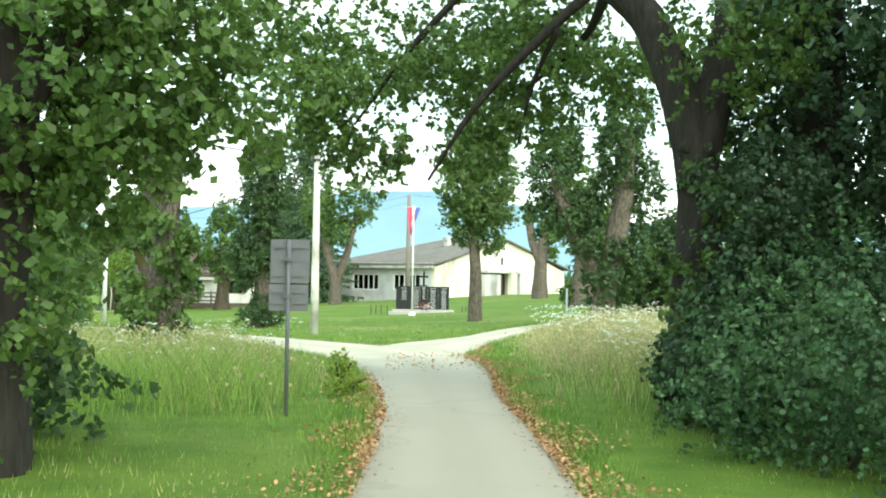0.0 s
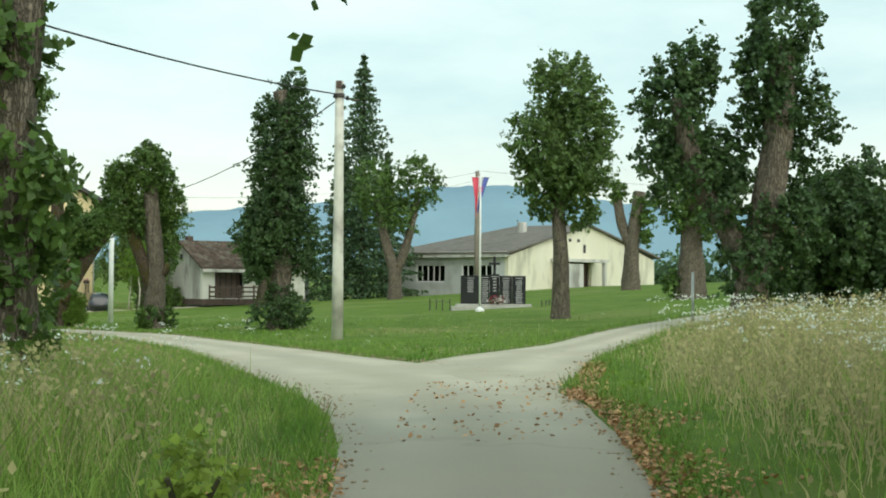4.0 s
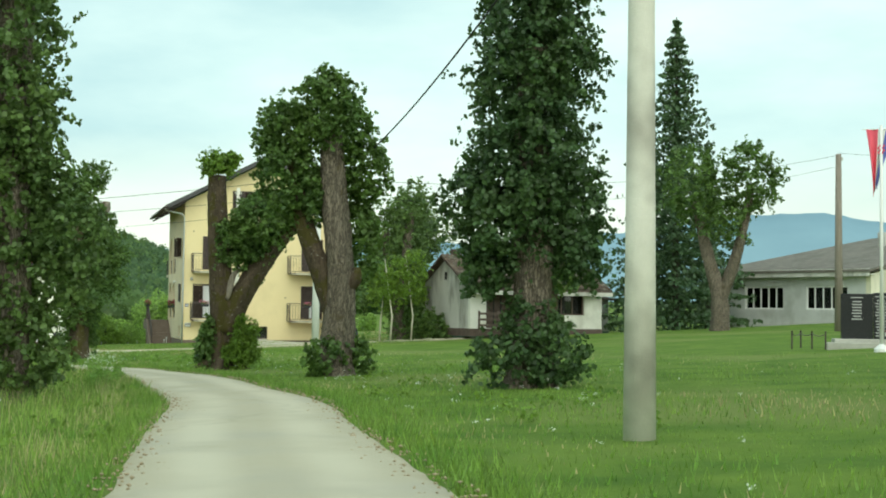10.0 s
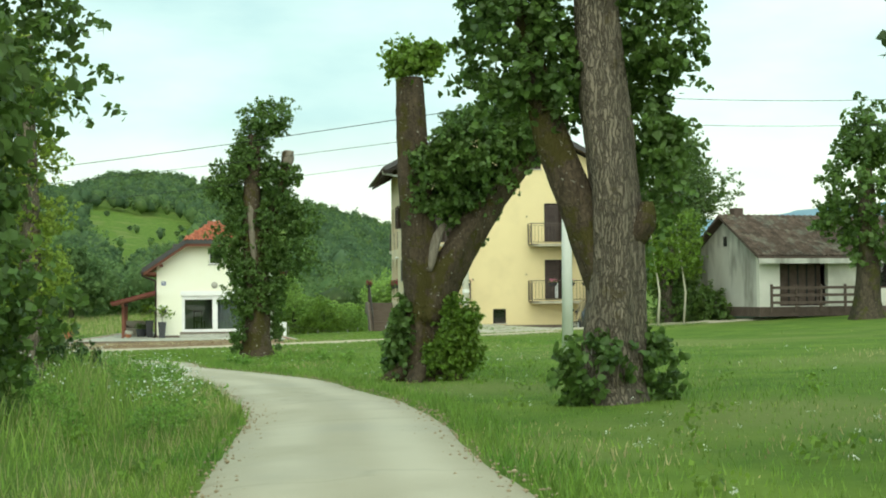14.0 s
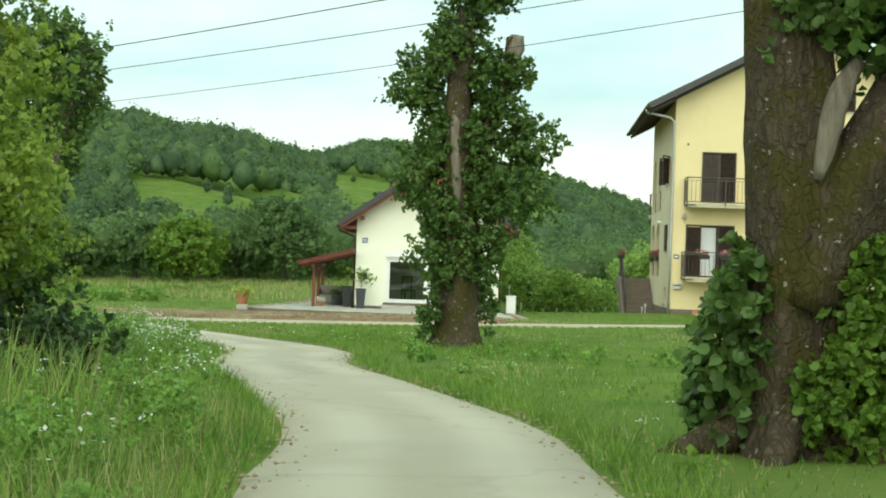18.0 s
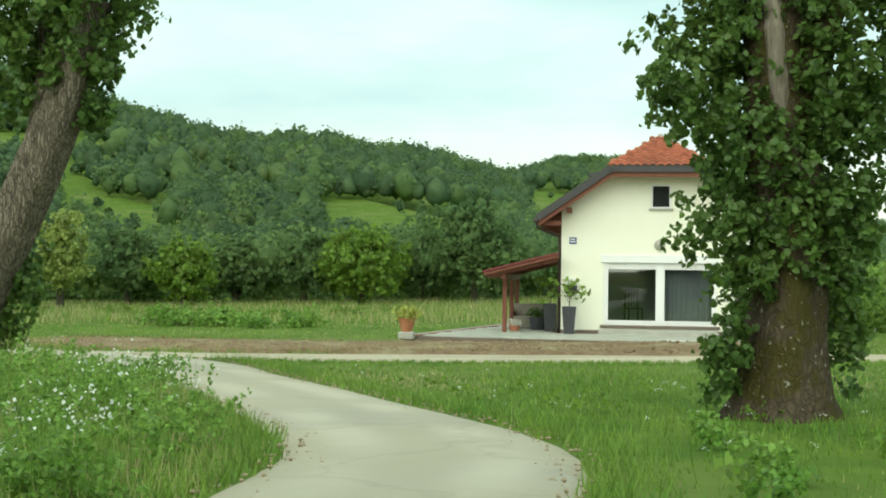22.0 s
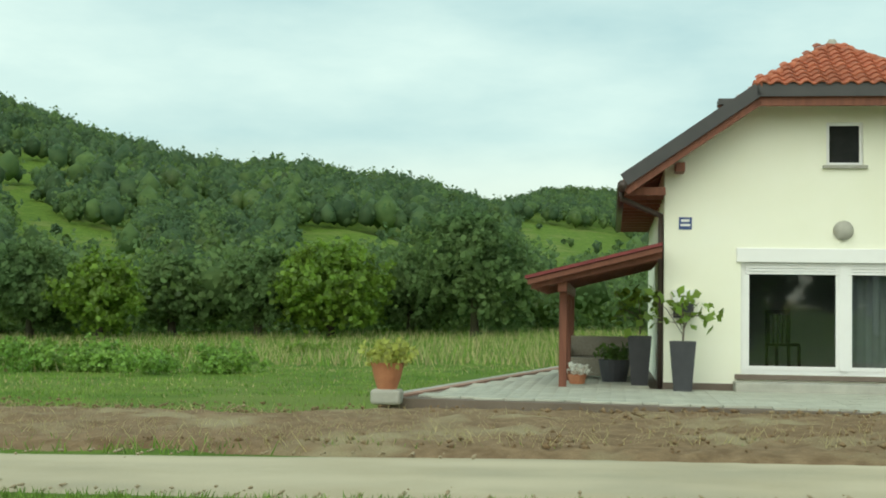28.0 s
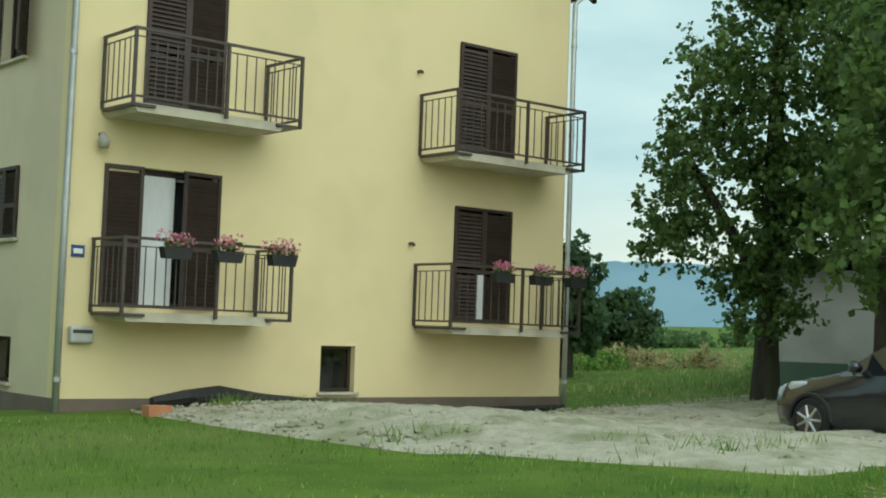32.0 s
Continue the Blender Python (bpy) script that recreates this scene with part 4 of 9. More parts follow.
st = tagged(part("doorstep", turned(box(1.05, 4.3, -0.5, -0.015, -0.1, 0.17, bevel=0.015), WH), M_STONE), "long grey concrete doorstep under the window", "step")
# inside, seen through the panes
# grey cloth added behind the right pane in place of its sky reflection
cu = thing("reflection_cloth", WH @ pose(2.85, 0.34, 0), "grey cloth added behind the patio window for its grey reflection", "curtain")
bm = bmesh.new()
fold = [(x, 0.03 * math.sin(x * 41) + 0.012 * math.sin(x * 97)) for x in np.linspace(0, 1.3, 90)]
lo, hi = [bm.verts.new((x, y, 0.3)) for x, y in fold], [bm.verts.new((x, y * 0.8, 1.98)) for x, y in fold]
for k in range(len(fold) - 1):
    bm.faces.new((lo[k], lo[k + 1], hi[k + 1], hi[k]))
part("cloth", bm, mat("reflection_grey", (0.36, 0.38, 0.38), (0.42, 0.44, 0.44), scale=6, rough=0.95), cu, smooth=True)
part("rail", box(-0.05, 1.35, -0.02, 0.02, 1.98, 2.01), M_WHITEPVC, cu)
ch = thing("dining_chair", WH @ pose(2.0, 1.6, 0.27, 0, 0, 20), "dark high-backed dining chair behind the window", "chair")
part("seat", box(-0.22, 0.22, -0.2, 0.2, 0.42, 0.47, bevel=0.01), M_BLACKPOT, ch)
for x in (-0.2, 0.2):
    for y in (-0.18, 0.18):
        part("leg", box(x - 0.02, x + 0.02, y - 0.02, y + 0.02, 0, 0.42 if y < 0 else 1.0), M_BLACKPOT, ch)
for k in range(5):
    part("back_slat", box(-0.16 + k * 0.08 - 0.012, -0.16 + k * 0.08 + 0.012, 0.17, 0.19, 0.47, 0.95), M_BLACKPOT, ch)
part("top_rail", box(-0.22, 0.22, 0.16, 0.2, 0.93, 1.02, bevel=0.01), M_BLACKPOT, ch)

# ---- trees ----
def gz(x, y):
    return float(land(x, y))


def tree(name, x, y, limbs, blobs, leaves, size, leaf, bark, label, seed, group="", lump=0.3, shell=0.5, sides=30, flute=0.075, turn=0.0, fold=False, grow=1.0):
    """limbs: lists of ((x, y, z, r), ...) from the foot; blobs of leaves; all from the foot, turned about it and grown."""
    limbs = [[tuple(v * grow for v in q) for q in limb] for limb in limbs]
    blobs = [(tuple(v * grow for v in c), tuple(v * grow for v in e)) for c, e in blobs]
    ob = thing(name, pose(x, y, gz(x, y) - 0.05, 0, 0, turn), label, "tree", group)
    for k, limb in enumerate(limbs):
        line = limb_line(limb)
        bm = tube([tuple(q[:3]) for q in line], [max(0.01, q[3]) for q in line], sides if limb[0][3] > 0.25 else 12, wob=0.05, flute=flute, seed=seed + k)
        part("trunk" if k == 0 else "limb", bm, bark[min(k, 1)] if isinstance(bark, tuple) else bark, ob, smooth=True)
    part("crown", crown(blobs, int(leaves * 1.3), size * 0.955, seed, lump, shell, fold), leaf, ob)
    return ob


M_BAREWOOD = mat("barkless_grey_wood", (0.3, 0.26, 0.21), (0.15, 0.125, 0.095), scale=14, rough=0.9, bump=0.8, bscale=20, fine=0.3, stretch=(1, 1, 0.16), relief=0.06)


def bare_wood(ob, points, seed):
    """A barkless strip or scar standing a little out of a trunk."""
    line = limb_line(points, 0.08)
    part("bare_wood", tube([tuple(q[:3]) for q in line], [q[3] for q in line], 14, wob=0.12, flute=0.12, seed=seed), M_BAREWOOD, ob, "pale barkless dead wood", smooth=True)


# pollarded lindens on the green
tree("linden_tree", -7.85, 58.3, [((0, 0, -.1, .62), (0, 0, .35, .42), (0, 0, 1.2, .33), (.05, 0, 2.2, .31), (0, 0, 4.5, .3), (.1, 0, 7.0, .28), (-0.05, 0, 8.0, .24))],
     [((-.2, -.2, .55), (.75, .7, .62)), ((.3, -.3, .6), (.6, .6, .6)), ((0, -.3, 1.05), (.6, .5, .5)), ((-.55, 0, 3.0), (.85, 1.0, .95)), ((.5, .2, 3.1), (.95, 1.0, 1.05)), ((0, .1, 4.2), (1.2, 1.2, 1.0)), ((-.25, 0, 5.3), (1.0, 1.0, .95)), ((.45, .1, 5.6), (.85, .9, .9)), ((-.1, 0, 6.5), (.9, .9, .8)), ((.4, .1, 7.4), (.65, .7, .85)), ((-.45, .1, 7.3), (.4, .5, .55)), ((.35, .1, 8.1), (.45, .5, .5)), ((-.7, -.2, 2.2), (.5, .5, .45)), ((.8, -.2, 2.3), (.55, .6, .5)), ((-.95, .1, 3.4), (.6, .7, .6)), ((-.8, 0, 1.9), (.4, .4, .45)), ((0, -.5, 3.3), (.6, .4, .6)), ((.1, -.5, 4.6), (.6, .4, .6)), ((-.05, -.45, 5.9), (.6, .4, .7)), ((.1, -.4, 7.0), (.5, .4, .5))],
     36000, 0.1, M_DARKLEAF, M_BARK, "tall pollarded linden clothed in dark leaves on the green", 21, "lindens", turn=16, lump=0.35)
tree("linden_tree", -13.87, 64.75, [((0, 0, -.1, .58), (0, 0, .3, .4), (.05, 0, 1.2, .34), (.05, 0, 2.4, .3), (-.1, 0, 4, .28), (-.18, 0, 5.45, .24)), ((0, .08, 1.35, .25), (-.22, .1, 2.0, .24), (-.42, .15, 2.55, .22), (-.64, .22, 3.15, .2), (-.85, .3, 4.0, .15), (-1.0, .4, 4.8, .1)), ((.2, 0, 1.9, .16), (.4, -.1, 2.15, .15), (.42, -.12, 2.4, .07))],
     [((-.12, 0, 5.6), (.85, .8, .75)), ((-.2, 0, 6.25), (.6, .6, .45)), ((-1.15, .35, 4.4), (.7, .75, .9)), ((-1.1, .35, 5.4), (.75, .75, .75)), ((-.6, .3, 4.0), (.45, .5, .7)), ((.62, .35, 4.6), (.42, .45, 1.0)), ((.6, .35, 3.0), (.32, .35, 1.1)), ((-.3, -.3, .4), (.45, .42, .42)), ((.45, .05, .5), (.3, .32, .5))],
     17000, 0.098, M_LINDEN, (M_BARK, M_OLDMOSS), "pollarded linden with bare furrowed trunk and leafy top", 22, "lindens", turn=26, fold=True, grow=1.065)
forked = tree("linden_tree", -19.28, 70.15, [((0, 0, -.1, .52), (0, 0, .35, .35), (-.02, 0, 1.2, .325), (-.08, 0, 2.3, .33), (-.15, .05, 3.4, .28), (-.22, .1, 4.6, .26), (-.24, .1, 5.5, .25)), ((.05, 0, 1.1, .34), (.45, -.05, 2.1, .31), (1.05, -.05, 3.1, .27), (1.8, 0, 4.1, .21), (2.25, 0, 4.9, .16))],
     [((1.0, -.1, 4.2), (.85, .8, .75)), ((.35, 0, 3.7), (.6, .65, .7)), ((1.7, .1, 4.7), (.65, .65, .6)), ((.9, .2, 3.4), (.6, .5, .5)), ((-.48, .1, .6), (.27, .35, .55)), ((-.35, -.1, 1.2), (.2, .25, .35))],
     17000, 0.09, M_LINDEN, M_OLDMOSS, "forked pollarded linden with mossy trunk and suckers", 23, "lindens", turn=31, fold=True)
part("sucker", crown([((.58, -.2, .55), (.34, .36, .5)), ((.7, -.2, 1.05), (.25, .28, .34)), ((.26, -.42, .5), (.28, .26, .48)), ((.4, -.4, .95), (.2, .2, .3)), ((.45, -.28, 1.35), (.14, .16, .22)), ((.85, -.15, .5), (.2, .2, .3))], 8200, 0.062, 223, 0.7, 0.15, True), M_BRIGHTLEAF, forked, "fresh light green shoots")
part("tuft", crown([((-.3, .1, 5.75), (.42, .42, .32)), ((.1, .1, 5.9), (.3, .3, .3))], 2200, 0.085, 224, 0.5, 0.3, True), M_BRIGHTLEAF, forked, "fresh light green shoots")
bare_wood(forked, [(.06, -.29, 2.0, .03), (.09, -.27, 2.15, .07), (.14, -.25, 2.4, .095), (.22, -.21, 2.65, .085), (.34, -.14, 2.85, .05)], 231)
for k, (rx_, ry_, rw_) in enumerate(((-.85, -.1, .2), (-.25, -.75, .17), (.6, -.5, .16), (.8, .3, .17))):
    line = limb_line([(rx_ * .2, ry_ * .2, .42, rw_), (rx_ * .6, ry_ * .6, .17, rw_ * .8), (rx_, ry_, .0, rw_ * .5), (rx_ * 1.25, ry_ * 1.25, -.1, rw_ * .3)])
    part("root", tube([tuple(q[:3]) for q in line], [q[3] for q in line], 10, wob=0.1, flute=0.06, seed=232 + k), M_OLDMOSS, forked, smooth=True)
ivied = tree("linden_tree", -31.45, 82.6, [((0, 0, -.1, .66), (0, 0, .25, .48), (0, 0, .8, .4), (.02, 0, 1.6, .37), (-.1, 0, 3.0, .33), (-.18, 0, 4.6, .27), (-.05, .05, 6.8, .2)), ((.05, 0, 3.0, .24), (.45, .1, 4.4, .2), (.85, .1, 5.6, .17), (.95, .1, 6.3, .16))],
     [((-.1, .3, 2.5), (.85, .6, .6)), ((0, -.3, 1.95), (.5, .32, .38)), ((.25, -.28, 2.5), (.5, .35, .45)), ((-.45, -.3, 2.8), (.4, .35, .45)), ((.35, -.2, 5.3), (.35, .3, .5)), ((.75, -.15, 4.9), (.4, .35, .5)), ((1.0, -.1, 5.6), (.35, .35, .4)), ((-.4, -.2, 5.9), (.5, .4, .5)), ((.45, .1, 2.0), (.6, .6, .45)), ((-.5, -.1, 1.9), (.5, .5, .42)), ((.95, .1, 3.2), (.85, .75, .85)), ((1.25, .1, 4.2), (.65, .65, .65)), ((-.85, .1, 3.4), (.55, .6, .8)), ((-.95, .1, 5.3), (.55, .6, .8)), ((-.25, .35, 4.4), (.6, .45, .9)), ((-.2, .2, 6.2), (.7, .7, .9)), ((.35, .1, 7.2), (.85, .85, .75)), ((.5, .4, 5.4), (.5, .5, .8)), ((-.62, -.2, .75), (.22, .2, .34)), ((.55, .1, .85), (.18, .2, .45)), ((-.66, -.1, .35), (.16, .16, .2)), ((.28, -.3, 3.3), (.3, .24, .5)), ((.3, -.26, 4.3), (.3, .24, .55)), ((-.52, -.24, 4.1), (.24, .24, .6)), ((-.3, -.3, 1.5), (.35, .3, .3)), ((.4, -.2, 1.45), (.4, .35, .3)), ((0, .35, 1.3), (.6, .3, .4))],
     36000, 0.078, M_LINDEN, M_OLDMOSS, "ivy-leaved pollarded linden near the cream house", 24, "lindens", turn=42, lump=0.45, shell=0.4, fold=True)
bare_wood(ivied, [(-.1, -.28, 2.8, .04), (-.14, -.25, 3.2, .12), (-.18, -.2, 3.8, .14), (-.2, -.16, 4.5, .13), (-.18, -.12, 5.0, .05)], 241)
bare_wood(ivied, [(.9, 0, 5.9, .13), (.96, .05, 6.1, .16), (.98, .05, 6.35, .13)], 242)
tree("linden_tree", 1.45, 58.8, [((0, 0, -.1, .36), (0, 0, .6, .29), (0, 0, 2, .25), (-.1, 0, 3.8, .2), (0, 0, 6, .12))],
     [((-.6, 0, 6.0), (1.2, 1.3, 1.3)), ((.7, .2, 6.3), (1.15, 1.2, 1.3)), ((-.3, 0, 4.7), (1.25, 1.2, .9)), ((.5, 0, 4.9), (1.1, 1.1, .9)), ((.1, 0, 7.85), (1.05, 1.1, 1.05)), ((.7, 0, 3.5), (.65, .65, .5)), ((-.5, 0, 3.7), (.55, .6, .45))],
     19000, 0.13, M_WALNUT, M_BARK, "round-crowned linden beside the memorial", 25, "lindens")
tree("linden_tree", 7.9, 76, [((0, 0, -.1, .8), (0, 0, 1, .62), (0, 0, 2.6, .5), (0, 0, 6, .3))],
     [((0, 0, 5.0), (1.8, 1.8, 1.9)), ((-.3, 0, 7), (1.2, 1.2, 1.3)), ((.4, 0, 3.6), (1.4, 1.4, .9)), ((-.7, 0, .7), (.5, .5, .8))],
     7000, 0.19, M_LINDEN, M_BARK, "stout pollarded linden beside the branch lane", 26, "lindens")

# right of the branch lane
tree("linden_tree", 5.3, 46.6, [((.1, 0, -.1, .6), (.2, 0, .5, .42), (.6, 0, 2.5, .38), (.95, 0, 4.6, .36), (1.05, 0, 6.8, .28)), ((.25, 0, 1.5, .33), (-.3, .1, 2.6, .3), (-1.1, .1, 4.0, .28), (-1.45, .1, 5.6, .2))],
     [((-1.6, .2, 5.5), (.85, .9, 1.2)), ((-1.1, .2, 6.2), (.75, .8, .9)), ((-1.8, .2, 4.0), (.6, .65, .8)), ((-.45, .4, 4.0), (.55, .6, .9)), ((1.0, .1, 7.4), (.95, 1.0, 1.2)), ((.8, .1, 6.2), (1.0, .9, .9)), ((1.7, .3, 5.2), (.65, .65, 1.0)), ((.3, .4, 5.0), (.45, .5, .9)), ((-.35, -.25, 2.9), (.6, .5, .6)), ((-.95, -.25, 3.7), (.5, .45, .5)), ((-.2, .1, 3.6), (.6, .6, .6)), ((.4, -.1, 1.6), (.85, .8, 1.0)), ((1.3, .1, 2.6), (.8, .8, 1.1)), ((1.2, .2, 3.9), (.6, .5, .7)), ((.75, -.3, 2.6), (.6, .4, .7)), ((.9, -.3, 5.3), (.55, .4, .5))],
     22000, 0.125, M_DARKLEAF, M_BARK, "huge double pollarded linden at the branch lane", 31, "lindens")
tree("linden_tree", 7.6, 104, [((0, 0, -.1, .65), (0, 0, 2, .5), (.1, 0, 4, .42), (.5, 0, 6.6, .36)), ((0, 0, 2.6, .35), (-.7, .2, 4.6, .32), (-1.1, .2, 7.1, .28))],
     [((-.9, 0, 6.6), (.7, .7, .8)), ((.6, 0, 5.6), (.7, .7, .9)), ((.9, 0, 4.2), (.7, .7, 1.2))], 1400, 0.22, M_LINDEN, M_BARK, "forked old linden stump with sparse new leaves", 32, "lindens")
tree("linden_tree", -8.8, 110, [((0, 0, -.1, .5), (0, 0, 1.6, .4), (-.5, 0, 3.5, .3), (-1.2, 0, 6.5, .2)), ((0, 0, 1.4, .32), (.9, 0, 4, .26), (1.5, 0, 7, .18))],
     [((-1.4, 0, 7.2), (1.6, 1.4, 2.0)), ((1.5, 0, 7.6), (1.5, 1.4, 2.0)), ((.2, 0, 5.6), (1.4, 1.2, 1.3))], 7000, 0.2, M_LINDEN, M_BARK, "pollarded linden with two leafy heads by the hall", 33, "lindens", grow=1.1)
tree("linden_tree", -26.6, 108.5, [((0, 0, -.1, .5), (0, 0, 2, .38), (.3, 0, 4.5, .3), (.6, 0, 7.6, .22)), ((0, 0, 1.8, .3), (-.6, 0, 4, .26), (-.9, 0, 6.5, .2))],
     [((.7, 0, 8.0), (1.2, 1.2, 1.5)), ((-.9, 0, 6.8), (1.3, 1.2, 1.6)), ((.2, 0, 5.0), (1.5, 1.3, 1.6)), ((-.6, 0, 3.6), (1.2, 1.1, 1.1)), ((-2.0, -.6, 3.3), (.95, .9, 1.6)), ((-1.9, -.6, 5.2), (.8, .8, 1.0))], 9000, 0.17, M_WALNUT, M_BARK, "leafy pollarded linden beside the bungalow", 34, "lindens")
tree("linden_tree", -17.0, 103.8, [((0, 0, -.1, .8), (0, 0, .8, .5), (.1, 0, 3, .4), (0, 0, 6, .28))],
     [((0, 0, 5.4), (1.7, 1.6, 1.8)), ((-.9, 0, 4.0), (1.1, 1.1, 1.0)), ((.3, 0, 3.0), (1.1, 1.0, .9)), ((.2, 0, 7.2), (1.3, 1.2, 1.3))], 4200, 0.24, M_LINDEN, M_MOSSBARK, "pollarded linden with flaring mossy foot", 35, "lindens")

# trees along the left verge
tree("linden_tree", -15.1, 53.65, [((0, 0, -.1, .6), (0, 0, .4, .44), (0, 0, 2, .4), (-.05, 0, 5, .34), (.1, 0, 7.6, .26))],
     [((0, 0, 5.0), (1.05, 1.0, 1.0)), ((-.3, 0, 6.5), (1.1, 1.1, 1.1)), ((.3, 0, 7.9), (.8, .8, .8)), ((.85, 0, 2.95), (.72, .85, .75)), ((.75, .1, 2.15), (.68, .8, .5)), ((.5, .3, 3.75), (.75, .7, .6)), ((-.9, 0, 2.5), (.8, .9, 1.0)), ((-.75, 0, 3.9), (.8, .8, .8)), ((.25, -.2, .8), (.75, .7, .8)), ((-.55, -.1, .8), (.75, .7, .85)), ((.1, .4, 1.6), (.6, .4, .6)), ((-.1, -.25, 2.5), (.5, .4, .4)), ((.1, -.2, 4.1), (.6, .5, .4)), ((-.1, -.45, 1.7), (.5, .3, .5)), ((-.2, -.45, 3.2), (.4, .3, .45)), ((-.1, -.42, 4.7), (.55, .35, .6))], 27000, 0.092, M_WALNUT, M_BARK, "dense linden leafy to the ground on the verge", 36, "verge trees", turn=37, lump=0.35, fold=True, grow=0.93)
tree("linden_tree", -20.9, 60.8, [((0, 0, -.1, .5), (0, 0, 2, .42), (0, 0, 5, .34), (.1, 0, 7.8, .26))],
     [((0, 0, 7.4), (1.3, 1.3, 1.8)), ((.2, .2, 4.8), (1.2, 1.15, 1.3)), ((-.2, 0, 3.0), (1.0, 1.0, 1.1)), ((.1, -.1, 1.3), (1.1, 1.1, 1.2))], 13000, 0.135, M_LINDEN, M_BARK, "dense pollarded linden leafy to the ground on the verge", 37, "verge trees")
tree("wild_plum_tree", -28.5, 69.7, [((0, 0, -.1, .14), (.1, 0, 1.4, .1), (.3, .2, 3.0, .04)), ((0, 0, .4, .08), (-.5, .3, 2.4, .05))],
     [((.4, 0, 1.4), (.65, .7, .75)), ((.2, 0, 2.4), (.6, .7, .65)), ((-.5, 0, 1.8), (1.1, 1.0, 1.1)), ((-.3, .1, 3.1), (.7, .7, .5)), ((-1.4, -.3, 2.8), (1.0, 1.0, 1.1)), ((-1.5, -.2, 1.2), (1.1, 1.0, 1.0))], 13000, 0.085, M_VINE, M_DARKBARK, "yellow-green wild plum thicket on the verge", 38, "verge trees", lump=0.45, shell=0.35, turn=37)
tree("linden_tree", -27.3, 68.7, [((0, 0, -.1, .34), (0, 0, .5, .25), (.02, 0, 2.5, .22), (-.05, 0, 5, .19), (-.1, 0, 7, .16))],
     [((.25, 0, 5.9), (.45, .5, .7)), ((-.45, .1, 6.6), (.6, .6, .8)), ((.2, .1, 4.6), (.42, .45, .6)), ((-.5, .1, 4.2), (.55, .55, 1.0)), ((.3, .1, 3.4), (.45, .45, .6)), ((-.4, .1, 2.4), (.6, .55, .9)), ((.35, 0, 2.2), (.5, .5, .6))], 10000, 0.085, M_VINE, M_BARK, "slim verge linden hung with yellow-green climbing leaves", 47, "verge trees", turn=37, lump=0.4)
tree("linden_tree", -44.1, 79.9, [((0, 0, -.1, .55), (.4, .25, 1.2, .44), (1.1, .6, 2.6, .37), (1.8, .9, 4.2, .31), (2.2, 1.1, 5.6, .24)), ((1.2, .65, 2.8, .24), (1.2, .9, 4.4, .2), (1.0, 1.0, 5.8, .15))],
     [((2.1, 1.05, 6.0), (1.05, 1.0, 1.3)), ((1.3, .75, 6.7), (1.2, 1.1, 1.1)), ((.8, .7, 5.8), (1.1, 1.0, 1.1)), ((2.0, 1.1, 4.9), (.6, .6, .6)), ((1.85, 1.15, 4.5), (.45, .45, .5)), ((2.0, 1.25, 4.0), (.26, .26, .35)), ((1.0, .35, 4.6), (.5, .5, .7)), ((.5, .7, 1.7), (.45, .45, .9)), ((.2, .5, .7), (.5, .5, .6)), ((.1, -.2, 1.6), (.6, .7, 1.3))], 19000, 0.12, M_LINDEN, M_BARK, "leaning pollarded linden with bare pale trunk", 39, "verge trees")
tree("linden_tree", -6.25, 30.2, [((0, 0, -.1, .45), (0, 0, 1.5, .36), (0, 0, 3.4, .34), (.25, 0, 5.45, .25)), ((0, 0, 3.0, .28), (-.35, 0, 4.2, .22), (-.5, .1, 5.2, .18)), ((-.25, 0, 3.6, .12), (-.7, .05, 4.3, .08), (-.95, .1, 4.75, .05))],
     [((-.3, 0, 4.6), (.75, .6, .5)), ((-.45, .1, 5.3), (.35, .35, .25)), ((-.1, 0, 4.2), (.6, .6, .6)), ((.1, 0, 2.5), (.85, .8, 1.0)), ((-.2, 0, 1.2), (.9, .8, 1.1))], 3600, 0.15, M_LINDEN, M_BARK, "cut-back linden stump with fresh ivy-like shoots", 40, "verge trees")

